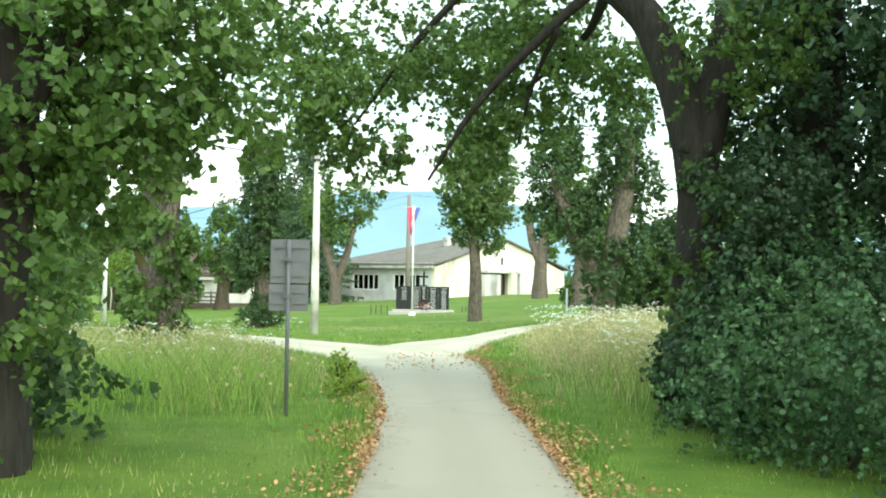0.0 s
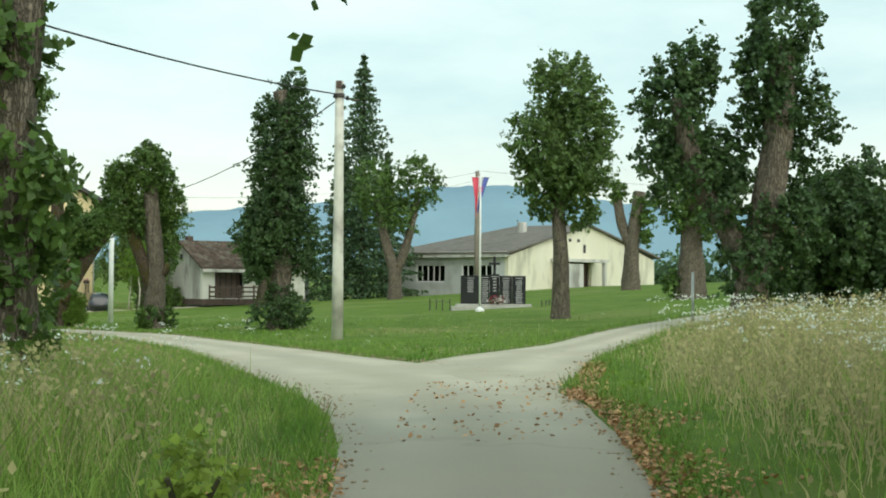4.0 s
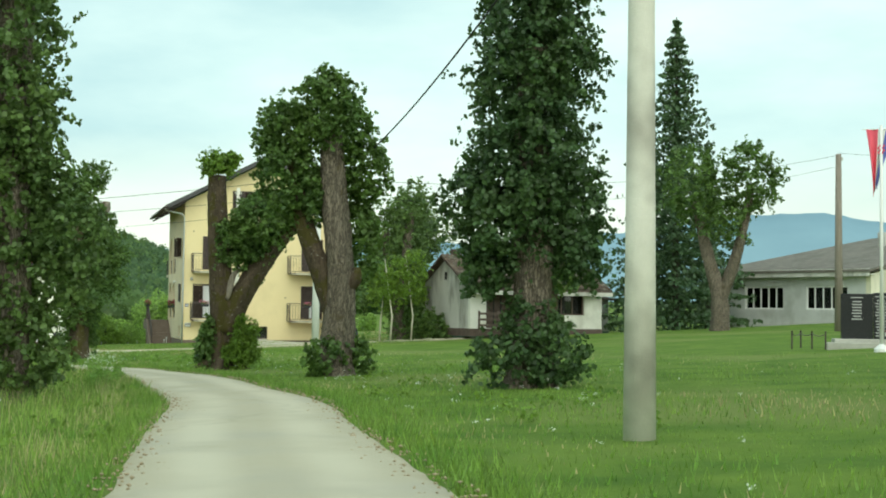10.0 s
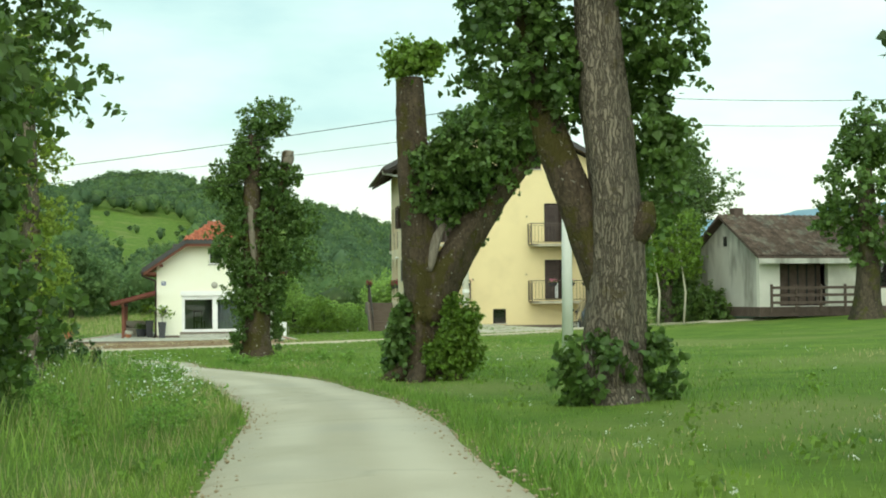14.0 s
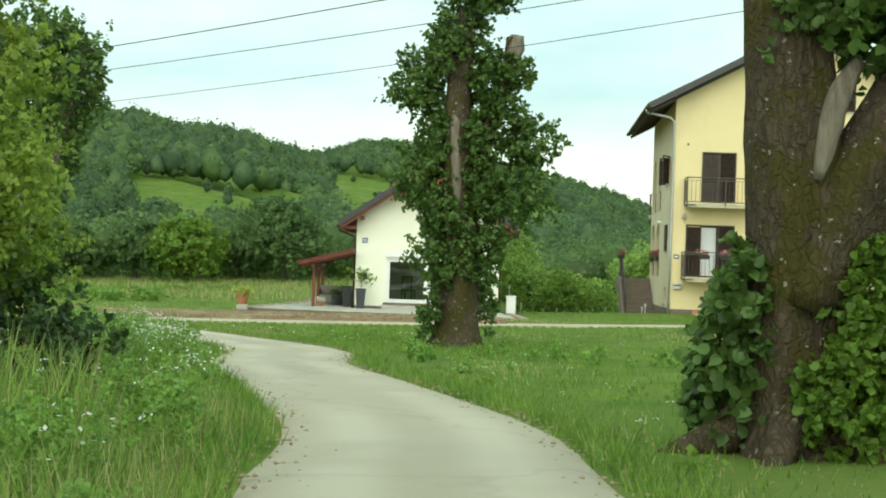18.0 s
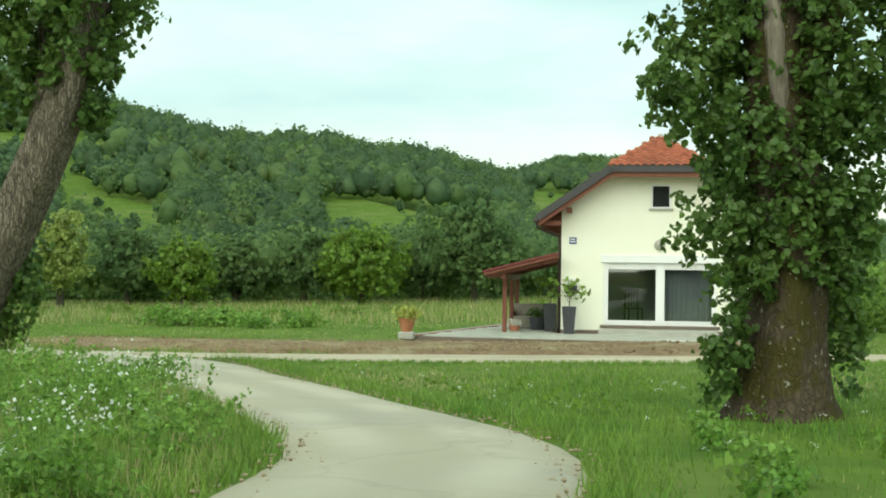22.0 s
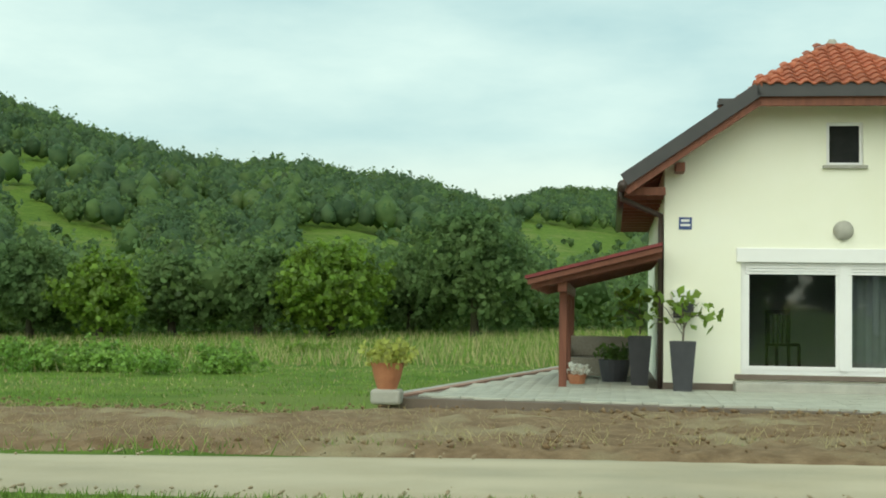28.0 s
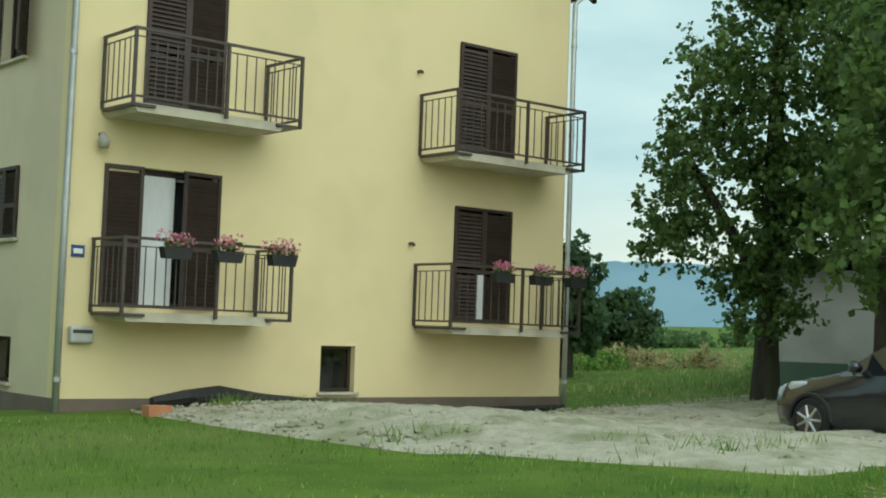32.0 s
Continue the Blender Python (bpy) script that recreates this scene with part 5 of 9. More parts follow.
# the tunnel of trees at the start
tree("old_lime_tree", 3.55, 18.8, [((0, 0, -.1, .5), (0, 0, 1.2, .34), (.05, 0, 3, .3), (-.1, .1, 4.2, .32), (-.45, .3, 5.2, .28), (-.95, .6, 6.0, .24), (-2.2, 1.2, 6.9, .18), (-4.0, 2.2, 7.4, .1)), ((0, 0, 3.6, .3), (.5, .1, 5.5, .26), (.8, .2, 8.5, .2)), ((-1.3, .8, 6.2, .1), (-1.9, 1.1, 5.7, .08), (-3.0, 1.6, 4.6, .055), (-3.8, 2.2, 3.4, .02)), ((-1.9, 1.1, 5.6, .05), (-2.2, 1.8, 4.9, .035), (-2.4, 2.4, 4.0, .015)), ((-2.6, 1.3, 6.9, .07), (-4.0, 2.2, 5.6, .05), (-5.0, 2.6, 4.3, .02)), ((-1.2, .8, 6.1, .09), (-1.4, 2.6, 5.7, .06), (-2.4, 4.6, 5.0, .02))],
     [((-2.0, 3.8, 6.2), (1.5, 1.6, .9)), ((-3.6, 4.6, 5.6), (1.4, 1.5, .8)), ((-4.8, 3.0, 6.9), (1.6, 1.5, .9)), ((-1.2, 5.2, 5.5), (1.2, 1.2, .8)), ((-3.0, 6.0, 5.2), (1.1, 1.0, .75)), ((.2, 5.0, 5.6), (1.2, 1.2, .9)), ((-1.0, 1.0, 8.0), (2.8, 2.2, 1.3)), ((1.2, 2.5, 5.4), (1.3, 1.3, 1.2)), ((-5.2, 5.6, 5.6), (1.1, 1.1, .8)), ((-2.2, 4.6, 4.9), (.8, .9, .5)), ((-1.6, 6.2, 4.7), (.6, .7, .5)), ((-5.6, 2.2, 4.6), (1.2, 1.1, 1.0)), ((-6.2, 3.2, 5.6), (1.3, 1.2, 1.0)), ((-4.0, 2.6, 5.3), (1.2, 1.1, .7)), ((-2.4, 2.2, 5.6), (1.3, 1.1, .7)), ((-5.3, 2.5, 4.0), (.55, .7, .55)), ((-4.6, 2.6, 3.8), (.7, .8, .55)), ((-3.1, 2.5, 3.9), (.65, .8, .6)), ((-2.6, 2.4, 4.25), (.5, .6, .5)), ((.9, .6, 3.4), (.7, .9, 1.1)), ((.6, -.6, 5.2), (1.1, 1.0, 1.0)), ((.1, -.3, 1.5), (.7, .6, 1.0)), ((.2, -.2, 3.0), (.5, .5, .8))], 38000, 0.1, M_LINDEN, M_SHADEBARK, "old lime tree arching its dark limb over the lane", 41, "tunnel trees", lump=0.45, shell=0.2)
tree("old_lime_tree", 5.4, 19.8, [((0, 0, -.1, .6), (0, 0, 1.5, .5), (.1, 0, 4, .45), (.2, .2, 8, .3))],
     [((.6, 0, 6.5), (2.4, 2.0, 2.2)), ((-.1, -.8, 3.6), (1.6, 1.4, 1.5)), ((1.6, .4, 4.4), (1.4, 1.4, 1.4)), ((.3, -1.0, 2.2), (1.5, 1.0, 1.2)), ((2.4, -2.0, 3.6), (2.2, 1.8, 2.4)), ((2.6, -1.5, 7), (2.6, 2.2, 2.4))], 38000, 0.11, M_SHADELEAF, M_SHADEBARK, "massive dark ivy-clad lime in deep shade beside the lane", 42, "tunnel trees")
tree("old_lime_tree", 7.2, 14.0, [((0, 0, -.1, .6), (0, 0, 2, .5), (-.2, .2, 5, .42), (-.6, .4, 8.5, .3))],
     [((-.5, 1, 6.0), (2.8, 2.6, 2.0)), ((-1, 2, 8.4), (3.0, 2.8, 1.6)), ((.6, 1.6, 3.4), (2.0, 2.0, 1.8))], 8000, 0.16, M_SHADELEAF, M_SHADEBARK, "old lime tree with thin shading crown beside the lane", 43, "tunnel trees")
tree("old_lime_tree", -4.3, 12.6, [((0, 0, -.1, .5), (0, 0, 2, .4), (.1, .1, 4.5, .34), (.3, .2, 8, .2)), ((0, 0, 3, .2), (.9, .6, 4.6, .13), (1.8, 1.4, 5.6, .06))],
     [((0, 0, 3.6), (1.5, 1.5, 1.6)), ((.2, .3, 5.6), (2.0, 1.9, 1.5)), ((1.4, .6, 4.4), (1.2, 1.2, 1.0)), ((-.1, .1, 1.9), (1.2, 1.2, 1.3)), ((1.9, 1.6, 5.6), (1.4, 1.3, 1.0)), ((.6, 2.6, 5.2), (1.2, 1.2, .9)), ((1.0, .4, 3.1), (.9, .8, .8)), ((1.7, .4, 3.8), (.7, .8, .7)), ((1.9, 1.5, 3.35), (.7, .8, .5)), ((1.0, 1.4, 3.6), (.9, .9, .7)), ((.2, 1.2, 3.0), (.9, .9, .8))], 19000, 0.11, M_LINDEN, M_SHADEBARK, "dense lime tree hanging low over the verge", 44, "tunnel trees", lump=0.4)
# this tree and the next stay out of view, added to block light
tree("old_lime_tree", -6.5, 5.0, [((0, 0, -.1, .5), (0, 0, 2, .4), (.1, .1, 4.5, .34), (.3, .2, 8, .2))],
     [((0.5, 1, 5.6), (2.8, 2.6, 2.0)), ((2.2, 2, 8.0), (3.0, 3.2, 1.4))], 6000, 0.2, M_LINDEN, M_SHADEBARK, "unseen lime tree added to shade the start of the lane", 45, "tunnel trees")
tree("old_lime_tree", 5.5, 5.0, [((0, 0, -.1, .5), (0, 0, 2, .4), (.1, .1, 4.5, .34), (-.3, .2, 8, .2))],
     [((-0.5, 1, 5.6), (2.8, 2.6, 2.0)), ((-2.6, 2, 8.2), (3.2, 3.2, 1.4))], 4500, 0.2, M_LINDEN, M_SHADEBARK, "unseen lime tree added to shade the lane from above", 46, "tunnel trees")


def shrub(name, x, y, blobs, n, size, leaf, label, seed, group=""):
    ob = thing(name, pose(x, y, gz(x, y) - 0.05), label, "shrub", group)
    bm = bmesh.new()
    r = np.random.default_rng(seed)
    for k in range(6):
        c, rad = blobs[k % len(blobs)]
        tube([(c[0] * .2 + r.normal() * .1, c[1] * .2 + r.normal() * .1, 0), (c[0] * .6, c[1] * .6, c[2] * .5), (c[0] + r.normal() * .2, c[1] + r.normal() * .2, c[2] + rad[2] * .4)], [.04, .03, .012], 6, bm=bm)
    part("stem", bm, M_DARKBARK, ob)
    part("foliage", crown(blobs, n, size, seed, 0.38, 0.35), leaf, ob)
    return ob


shrub("bramble_bush", 4.3, 14.6, [((-.5, .6, .8), (1.3, 1.6, 1.0)), ((.2, -1.5, .9), (1.3, 1.4, 1.0)), ((.4, 1.4, 1.9), (1.1, 1.0, 1.0)), ((0, 2.0, 1.5), (1.1, 1.0, 1.2)), ((0, 0, .9), (1.4, 1.6, 1.0)), ((1.2, 1.5, 1.5), (1.6, 1.6, 1.2)), ((-.5, 2.2, .7), (1.0, 1.2, .8)), ((1.6, -1.5, 1.0), (1.5, 1.4, 1.0))], 34000, 0.07, M_BRAMBLE, "dense dark bramble bank beside the lane", 51, "brambles")
shrub("bramble_bush", 6.4, 11.0, [((0, 0, 1.1), (1.7, 1.8, 1.2)), ((1.2, 1.5, 2.0), (1.6, 1.6, 1.2))], 5000, 0.14, M_LINDEN, "tall bramble and elder bank in shade", 52, "brambles")
shrub("bramble_bush", 5.6, 22.0, [((0, 0, 1.3), (1.4, 2.0, 1.3)), ((1.0, 2.0, 1.6), (1.5, 1.6, 1.4)), ((-.9, -1.4, .7), (.8, .9, .7))], 7000, 0.13, M_DARKLEAF, "dark elder bush under the lime trees", 53, "brambles")
shrub("bramble_bush", -4.6, 14.4, [((0, 0, .7), (1.0, 1.4, .8)), ((-.6, 1.0, 1.0), (1.0, 1.2, 1.0)), ((-.3, -1.6, .7), (.9, 1.0, .7))], 5000, 0.12, M_DARKLEAF, "dark leafy bush at the verge", 54, "brambles")
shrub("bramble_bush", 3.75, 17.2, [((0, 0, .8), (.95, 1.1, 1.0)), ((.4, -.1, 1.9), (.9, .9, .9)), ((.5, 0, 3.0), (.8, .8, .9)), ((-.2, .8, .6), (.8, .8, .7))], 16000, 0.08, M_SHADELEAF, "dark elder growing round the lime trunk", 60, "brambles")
shrub("elder_bush", 8.3, 48.6, [((.3, 0, 1.9), (1.7, 1.8, 1.7)), ((-1.0, .3, 1.2), (1.2, 1.3, 1.2)), ((.5, .4, 3.4), (1.1, 1.1, .9)), ((-.3, .2, 3.0), (1.0, 1.0, 1.0)), ((1.6, .2, 1.2), (1.2, 1.2, 1.2)), ((.3, .3, 1.8), (1.2, 1.2, 1.4))], 26000, 0.14, M_DARKLEAF, "tall dark elder thicket behind tall grass", 55, "thickets")
shrub("elder_bush", 10.9, 49.8, [((0, 0, 2.0), (1.7, 1.9, 1.9)), ((.6, 0, 3.6), (1.2, 1.2, 1.0)), ((2.6, 0, 2.2), (1.9, 2.0, 1.9)), ((1.4, 0, 1.0), (2.0, 1.8, 1.1)), ((3.4, 0, 3.8), (1.1, 1.1, .8))], 15000, 0.14, M_BRIGHTLEAF, "bright green hazel thicket behind tall grass", 56, "thickets")
shrub("elder_bush", -9.6, 31.8, [((0, 0, 1.9), (1.3, 1.3, 1.6)), ((-1.6, .6, 1.6), (1.3, 1.4, 1.5))], 5000, 0.15, M_LINDEN, "green thicket beside the cut-back linden", 57, "thickets")
shrub("elder_bush", -28.1, 69.6, [((0, 0, .55), (1.0, .8, .65)), ((.7, .5, .5), (.6, .6, .5)), ((-1.0, -.5, .7), (1.0, .9, .8))], 6500, 0.09, M_DARKLEAF, "low dark bush at the lane edge", 58, "thickets")
shrub("burdock_clump", -1.5, 20.2, [((0, 0, .22), (.26, .3, .26)), ((-.05, .1, .48), (.2, .22, .2)), ((.12, -.15, .16), (.2, .2, .18))], 1500, 0.055, M_VINE, "small bright burdock clump at the lane edge", 59, "thickets")
shrub("elder_bush", -25.8, 108.6, [((0, 0, 1.1), (1.4, 1.3, 1.2)), ((1.2, .4, .8), (1.2, 1.1, 1.0)), ((-.6, .2, 2.2), (1.0, 1.0, 1.0))], 7000, 0.15, M_LINDEN, "leafy elder under the trees by the yellow house", 63, "thickets")
tree("walnut_tree", -28.1, 114.0, [((0, 0, -.1, .3), (0, 0, 1.2, .22), (.05, 0, 3.5, .18), (.1, 0, 6, .13), (.2, 0, 9, .05)), ((0, 0, 2.2, .14), (-.8, 0, 3.6, .1), (-1.5, 0, 4.8, .05)), ((0, 0, 2.6, .14), (.9, 0, 4.2, .1), (1.8, -.2, 5.8, .05))],
     [((-1.6, 0, 3.4), (1.05, 1.2, .8)), ((-1.3, 0, 4.9), (1.1, 1.2, .9)), ((-.7, 0, 6.4), (1.3, 1.4, 1.1)), ((.3, 0, 8.0), (1.6, 1.6, 1.2)), ((.8, -.2, 5.2), (1.3, 1.3, 1.2)), ((1.7, -.4, 3.7), (1.2, 1.2, .9)), ((-.5, 0, 2.5), (.8, .9, .5)), ((2.2, -.4, 6.6), (1.5, 1.4, 1.3)), ((.5, .3, 3.6), (.9, .9, .7)), ((0, -.35, 1.9), (.9, .7, .5)), ((.1, -.4, 3.0), (.9, .7, .7)), ((0, -.35, 4.3), (.9, .7, .8))], 26000, 0.12, M_WALNUT, M_DARKBARK, "tall walnut tree behind the yellow house", 61, lump=0.45, shell=0.3, turn=-20)
tree("walnut_tree", -26.9, 111.5, [((0, 0, -.1, .25), (0, 0, 2, .18), (.1, 0, 5, .14), (0, 0, 8, .06))],
     [((-.4, 0, 4.2), (1.1, 1.3, 1.1)), ((0, 0, 6.4), (1.5, 1.6, 1.6)), ((.6, 0, 2.9), (1.0, 1.1, .9))], 13000, 0.12, M_WALNUT, M_DARKBARK, "leafy walnut tree before the grey house", 62, lump=0.45, shell=0.3)

# the spruces behind the bungalow
def spruce(x, y, h, w, seed):
    ob = thing("spruce_tree", pose(x, y, gz(x, y) - 0.1), "tall dark spruce with drooping boughs", "tree", "spruces")
    part("trunk", tube([(0, 0, 0), (0, 0, h * .5), (0, 0, h)], [.28, .15, .03], 10), M_DARKBARK, ob, smooth=True)
    r = np.random.default_rng(seed)
    cs, z = [], 1.6
    while z < h - 0.1:
        ln = max(0.2, w * 0.78 * max(0.0, 1 - z / h) ** 0.8)
        for a in np.linspace(0, 6.28, 9)[:-1] + r.uniform(0, 6.28) + r.normal(size=8) * 0.2:
            own = ln * r.uniform(0.6, 1.25)
            m = int(9 + 16 * own)
            t = r.uniform(0.08, 1, m)
            spread = 0.05 + 0.14 * own * np.sin(np.pi * np.clip(t, 0, 1) ** 0.8)
            rad, off = own * t, r.normal(size=m) * spread
            cs.append(np.stack([rad * np.cos(a) - off * np.sin(a), rad * np.sin(a) + off * np.cos(a), z - 0.42 * own * t + 0.16 * own * t ** 3 - np.abs(r.normal(size=m)) * 0.16], 1))
        z += r.uniform(0.6, 0.85) * (0.55 + 0.45 * (1 - z / h))
    v, f = leaf_quads(np.concatenate(cs), 0.26, -0.1, None, r)
    part("crown", mesh_np("crown", v, f), M_NEEDLE, ob)


spruce(-12.1, 118.5, 19.6, 6.6, 71)
spruce(-13.9, 121, 12.0, 5.6, 72)
spruce(-10.6, 123, 12, 3.8, 73)
for x, y, h, s in ((-25.8, 104.5, 4.6, 1), (-26.8, 105.6, 4.2, 2), (-25.1, 106.0, 4.8, 3)):
    ob = thing("birch_tree", pose(x, y, gz(x, y) - .1), "thin white-stemmed young birch by the bungalow", "tree", "birches")
    part("trunk", tube([(0, 0, 0), (.1, 0, 1.5), (.35 * (-1) ** s, 0, h)], [.055, .045, .02], 8), M_SLAB, ob, smooth=True)
    part("crown", crown([((.1, 0, h * .8), (.9, .9, 1.2)), ((.1, 0, h * .58), (.8, .8, .6))], 2600, 0.11, 80 + s), M_BRIGHTLEAF, ob)

# ---- the yellow house ----
YH = pose(-40.27, 108.68, -1.2, 0, 0, 33.1)
# the yellow render for the side wall, its shade mixed into the colour
M_YELLOWSHADE = mat("yellow_render_shaded", (0.68, 0.59, 0.41), (0.72, 0.63, 0.44), scale=0.8, rough=0.92, bump=0.15, bscale=110, fine=0.05, third=(0.63, 0.55, 0.39), tscale=0.5)
house = thing("yellow_house", YH, "three-storey yellow rendered house with brown louvred shutters", "house")
L, DP, EV = 9.8, 9.7, 8.2
front_holes = [(1.09, 2.42, 4.62, 6.6), (1.09, 2.42, 1.68, 3.72), (7.12, 8.46, 4.62, 6.57), (7.12, 8.46, 1.68, 3.68), (4.42, 5.1, 0.45, 1.19)]
part("front_wall", cut_wall(L, -0.4, EV, 0.35, front_holes), M_YELLOW, house)
GP = 11.3
att = (2.84, 4.2, 8.34, 9.41)


def gable(y0, y1, holes):
    """The triangle over the front, cut into strips about its holes."""
    slope = 0.53

    def top(x):
        return GP - 0.05 - slope * abs(x - L / 2)
    xs = sorted({0.0, L / 2, L, *[h[0] for h in holes], *[h[1] for h in holes]})
    pieces = []
    for a, b in zip(xs, xs[1:]):
        hole = [h for h in holes if h[0] <= a + 1e-6 and b <= h[1] + 1e-6]
        if hole:
            pieces.append(prism([(a, EV), (b, EV), (b, hole[0][2]), (a, hole[0][2])], y0, y1))
            pieces.append(prism([(a, hole[0][3]), (b, hole[0][3]), (b, max(top(b), hole[0][3] + .01)), (a, max(top(a), hole[0][3] + .01))], y0, y1))
        else:
            pieces.append(prism([(a, EV), (b, EV), (b, top(b)), (a, top(a))], y0, y1))
    return pieces


for piece in gable(0, 0.35, [att, (L - att[1], L - att[0], att[2], att[3])]):
    part("gable_wall", piece, M_YELLOW, house)
arches = [(5.2, 7.0), (7.5, 9.3)]
side_holes = [(1.72, 2.7, 0.5, 1.18), (1.72, 2.7, 2.66, 3.75), (1.72, 2.7, 5.42, 6.55)]
for a, b_ in arches:
    side_holes += [(a, b_, 1.6, 3.95), (a, b_, 4.45, 6.85)]
part("side_wall", side(cut_wall(DP - 0.35, -0.4, EV, 0.35, side_holes, x0=0.35)), M_YELLOWSHADE, house)
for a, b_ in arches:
    part("arch", side(half_arch(a, b_, 3.05, 3.95, 0.35)), M_YELLOWSHADE, house)
    part("arch", side(half_arch(a, b_, 5.95, 6.85, 0.35)), M_YELLOWSHADE, house)
part("side_wall", turned(cut_wall(DP - 0.35, -0.4, EV, 0.35, []), pose(L, 0.35, 0, 0, 0, 90)), M_YELLOW, house)
part("back_wall", box(2.6, L - 0.35, DP - 0.35, DP, -0.4, EV), M_YELLOW, house)
part("loggia_wall", box(2.6, 2.8, 4.9, DP - 0.35, 1.5, EV), M_YELLOW, house)
part("loggia_wall", box(0.35, 2.6, 4.7, 4.9, 1.5, EV), M_YELLOW, house)
part("corner_pier", box(0.35, 0.75, DP - 0.35, DP, -0.4, EV), M_YELLOW, house)
part("loggia_beam", box(0.75, 2.6, DP - 0.3, DP, 3.9, 4.4), M_YELLOW, house)
part("loggia_beam", box(0.75, 2.6, DP - 0.3, DP, 6.7, EV), M_YELLOW, house)
part("loggia_base", box(0.75, 2.6, DP - 0.3, DP, -0.4, 1.4), M_YELLOW, house)
for z in (1.4, 4.3, 8.0):
    part("floor_slab", box(0.34, L - 0.35, 0.35, DP - 0.05, z, z + 0.16), M_SLAB, house)
part("wall_head", box(0, 0.35, 0.35, DP, EV, 8.72), M_YELLOWSHADE, house)
part("wall_head", box(L - 0.35, L, 0.35, DP, EV, 8.72), M_YELLOW, house)
part("plinth", box(-0.02, L + 0.02, -0.025, 0.3, -0.4, 0.36), M_PLINTH, house)
part("plinth", box(-0.025, 0.3, 0.3, DP, -0.4, 0.36), M_PLINTH, house)

# roof
SL = 0.53
OV, RYA, RYB = 1.12, -0.75, DP + 0.8
ez, pz = GP - SL * (L / 2 + OV) + 0.22, GP + 0.22
roof = part("roof", prism([(-OV, ez - 0.16), (L / 2, pz - 0.16), (L + OV, ez - 0.16), (L + OV, ez), (L / 2, pz), (-OV, ez)], RYA, RYB), M_SHUTTER, house)
for sgn in (-1, 1):
    x0 = -OV if sgn < 0 else L + OV
    a, b_ = Vector((x0, RYA - 0.02, ez + 0.02)), Vector((L / 2, RYA - 0.02, pz + 0.02))
    verge(a, b_, roof, 0.24, 0.05, 0.06)
    up = Vector((L / 2 - x0, 0, pz - ez)).normalized()
    ln = math.hypot(L / 2 + OV, pz - ez)
    pantiles((x0, RYB if sgn < 0 else RYA, ez + 0.01), (0, -1, 0) if sgn < 0 else (0, 1, 0), tuple(up), 40, 26, (RYB - RYA) / 40, ln / 26, lambda i, j: True, "tile", M_OLDTILE, roof, False)
    part("gutter", tube([(x0 - 0.06 * (-sgn) if False else x0 + 0.06 * sgn, RYA, ez - 0.08), (x0 + 0.06 * sgn, RYB, ez - 0.08)], [0.07, 0.07], 10), M_BROWNPIPE, roof, smooth=True)
    for k in range(14):
        y = RYA + 0.3 + k * 0.8
        zz = ez - 0.2
        part("rafter", prism([(x0 + 0.05 * -sgn, zz), (0 if sgn < 0 else L, zz + OV * SL), (0 if sgn < 0 else L, zz + OV * SL - 0.14), (x0 + 0.05 * -sgn, zz - 0.12)], y, y + 0.1), M_SHUTTER, roof)
for x, sgn in ((-0.05, -1), (L + 0.05, 1)):
    xg = -OV - 0.06 if sgn < 0 else L + OV + 0.06
    pts_ = [(xg, -0.3, ez - 0.12), (xg, -0.25, ez - 0.25), (x + (xg - x) * 0.15, -0.12, ez - 0.42), (x, -0.08, ez - 0.6), (x, -0.08, 3.0), (x, -0.08, 0.0)]
    dp = part("downpipe", tube(pts_, [0.05] * 6, 10), M_ZINC, house, smooth=True)
    for z in (0.6, 3.05, 5.2, 6.9):
        part("collar", tube([(x, -0.08, z), (x, -0.08, z + 0.06)], [0.062, 0.062], 10), M_ZINC, dp)

# windows, doors and shutters
for (a, b_, za, zb) in front_holes[:4]:
    d = window(house, a, b_, za, zb, 0.2, M_SHUTTER, M_DARKGLASS, t=0.08, mull=1, name="balcony_door")
w2 = (2.42 - 1.09) / 2
for a, za, zb in ((1.09, 4.62, 6.6), (7.12, 1.68, 3.68), (7.12, 4.62, 6.57)):
    shutter_leaf(house, pose(a, -0.035, za), w2, zb - za)
    lf = shutter_leaf(house, pose(a + 2 * w2, -0.035, za, 0, 0, 180), w2, zb - za)
shutter_leaf(house, pose(1.14, -0.05, 1.68, 0, 0, 177), w2 * 0.9, 2.04)
shutter_leaf(house, pose(2.43, -0.05, 1.68, 0, 0, 186), w2, 2.04)
part("curtain", box(1.16, 1.74, 0.12, 0.16, 1.72, 3.62), M_CURTAIN, house, "white curtain in the open door")
part("towel", box(7.63, 7.78, -0.09, -0.07, 1.72, 2.5), M_CURTAIN, house, "white towel hung by the door")
for a in (att, (L - att[1], L - att[0], att[2], att[3])):
    window(house, *a, 0.15, M_SHUTTER, M_DARKGLASS, t=0.06, mull=1, sill=M_STONE, name="attic_window")
    for k in range(2):
        w3 = (a[1] - a[0]) / 2
        shutter_leaf(house, pose(a[0] if k == 0 else a[1], -0.03, a[2], 0, 0, 0 if k == 0 else 180), w3, a[3] - a[2])
window(house, 4.42, 5.1, 0.45, 1.19, 0.12, M_SHUTTER, M_DARKGLASS, t=0.05, sill=M_SLAB, name="cellar_window")
for k, (a, b_, za, zb) in enumerate(side_holes[:3]):
    window(house, a, b_, za, zb, 0.14, M_SHUTTER, M_DARKGLASS, t=0.05, sill=M_SLAB, mull=1 if k else 0, turn=side, name="side_window")
w3 = 0.49
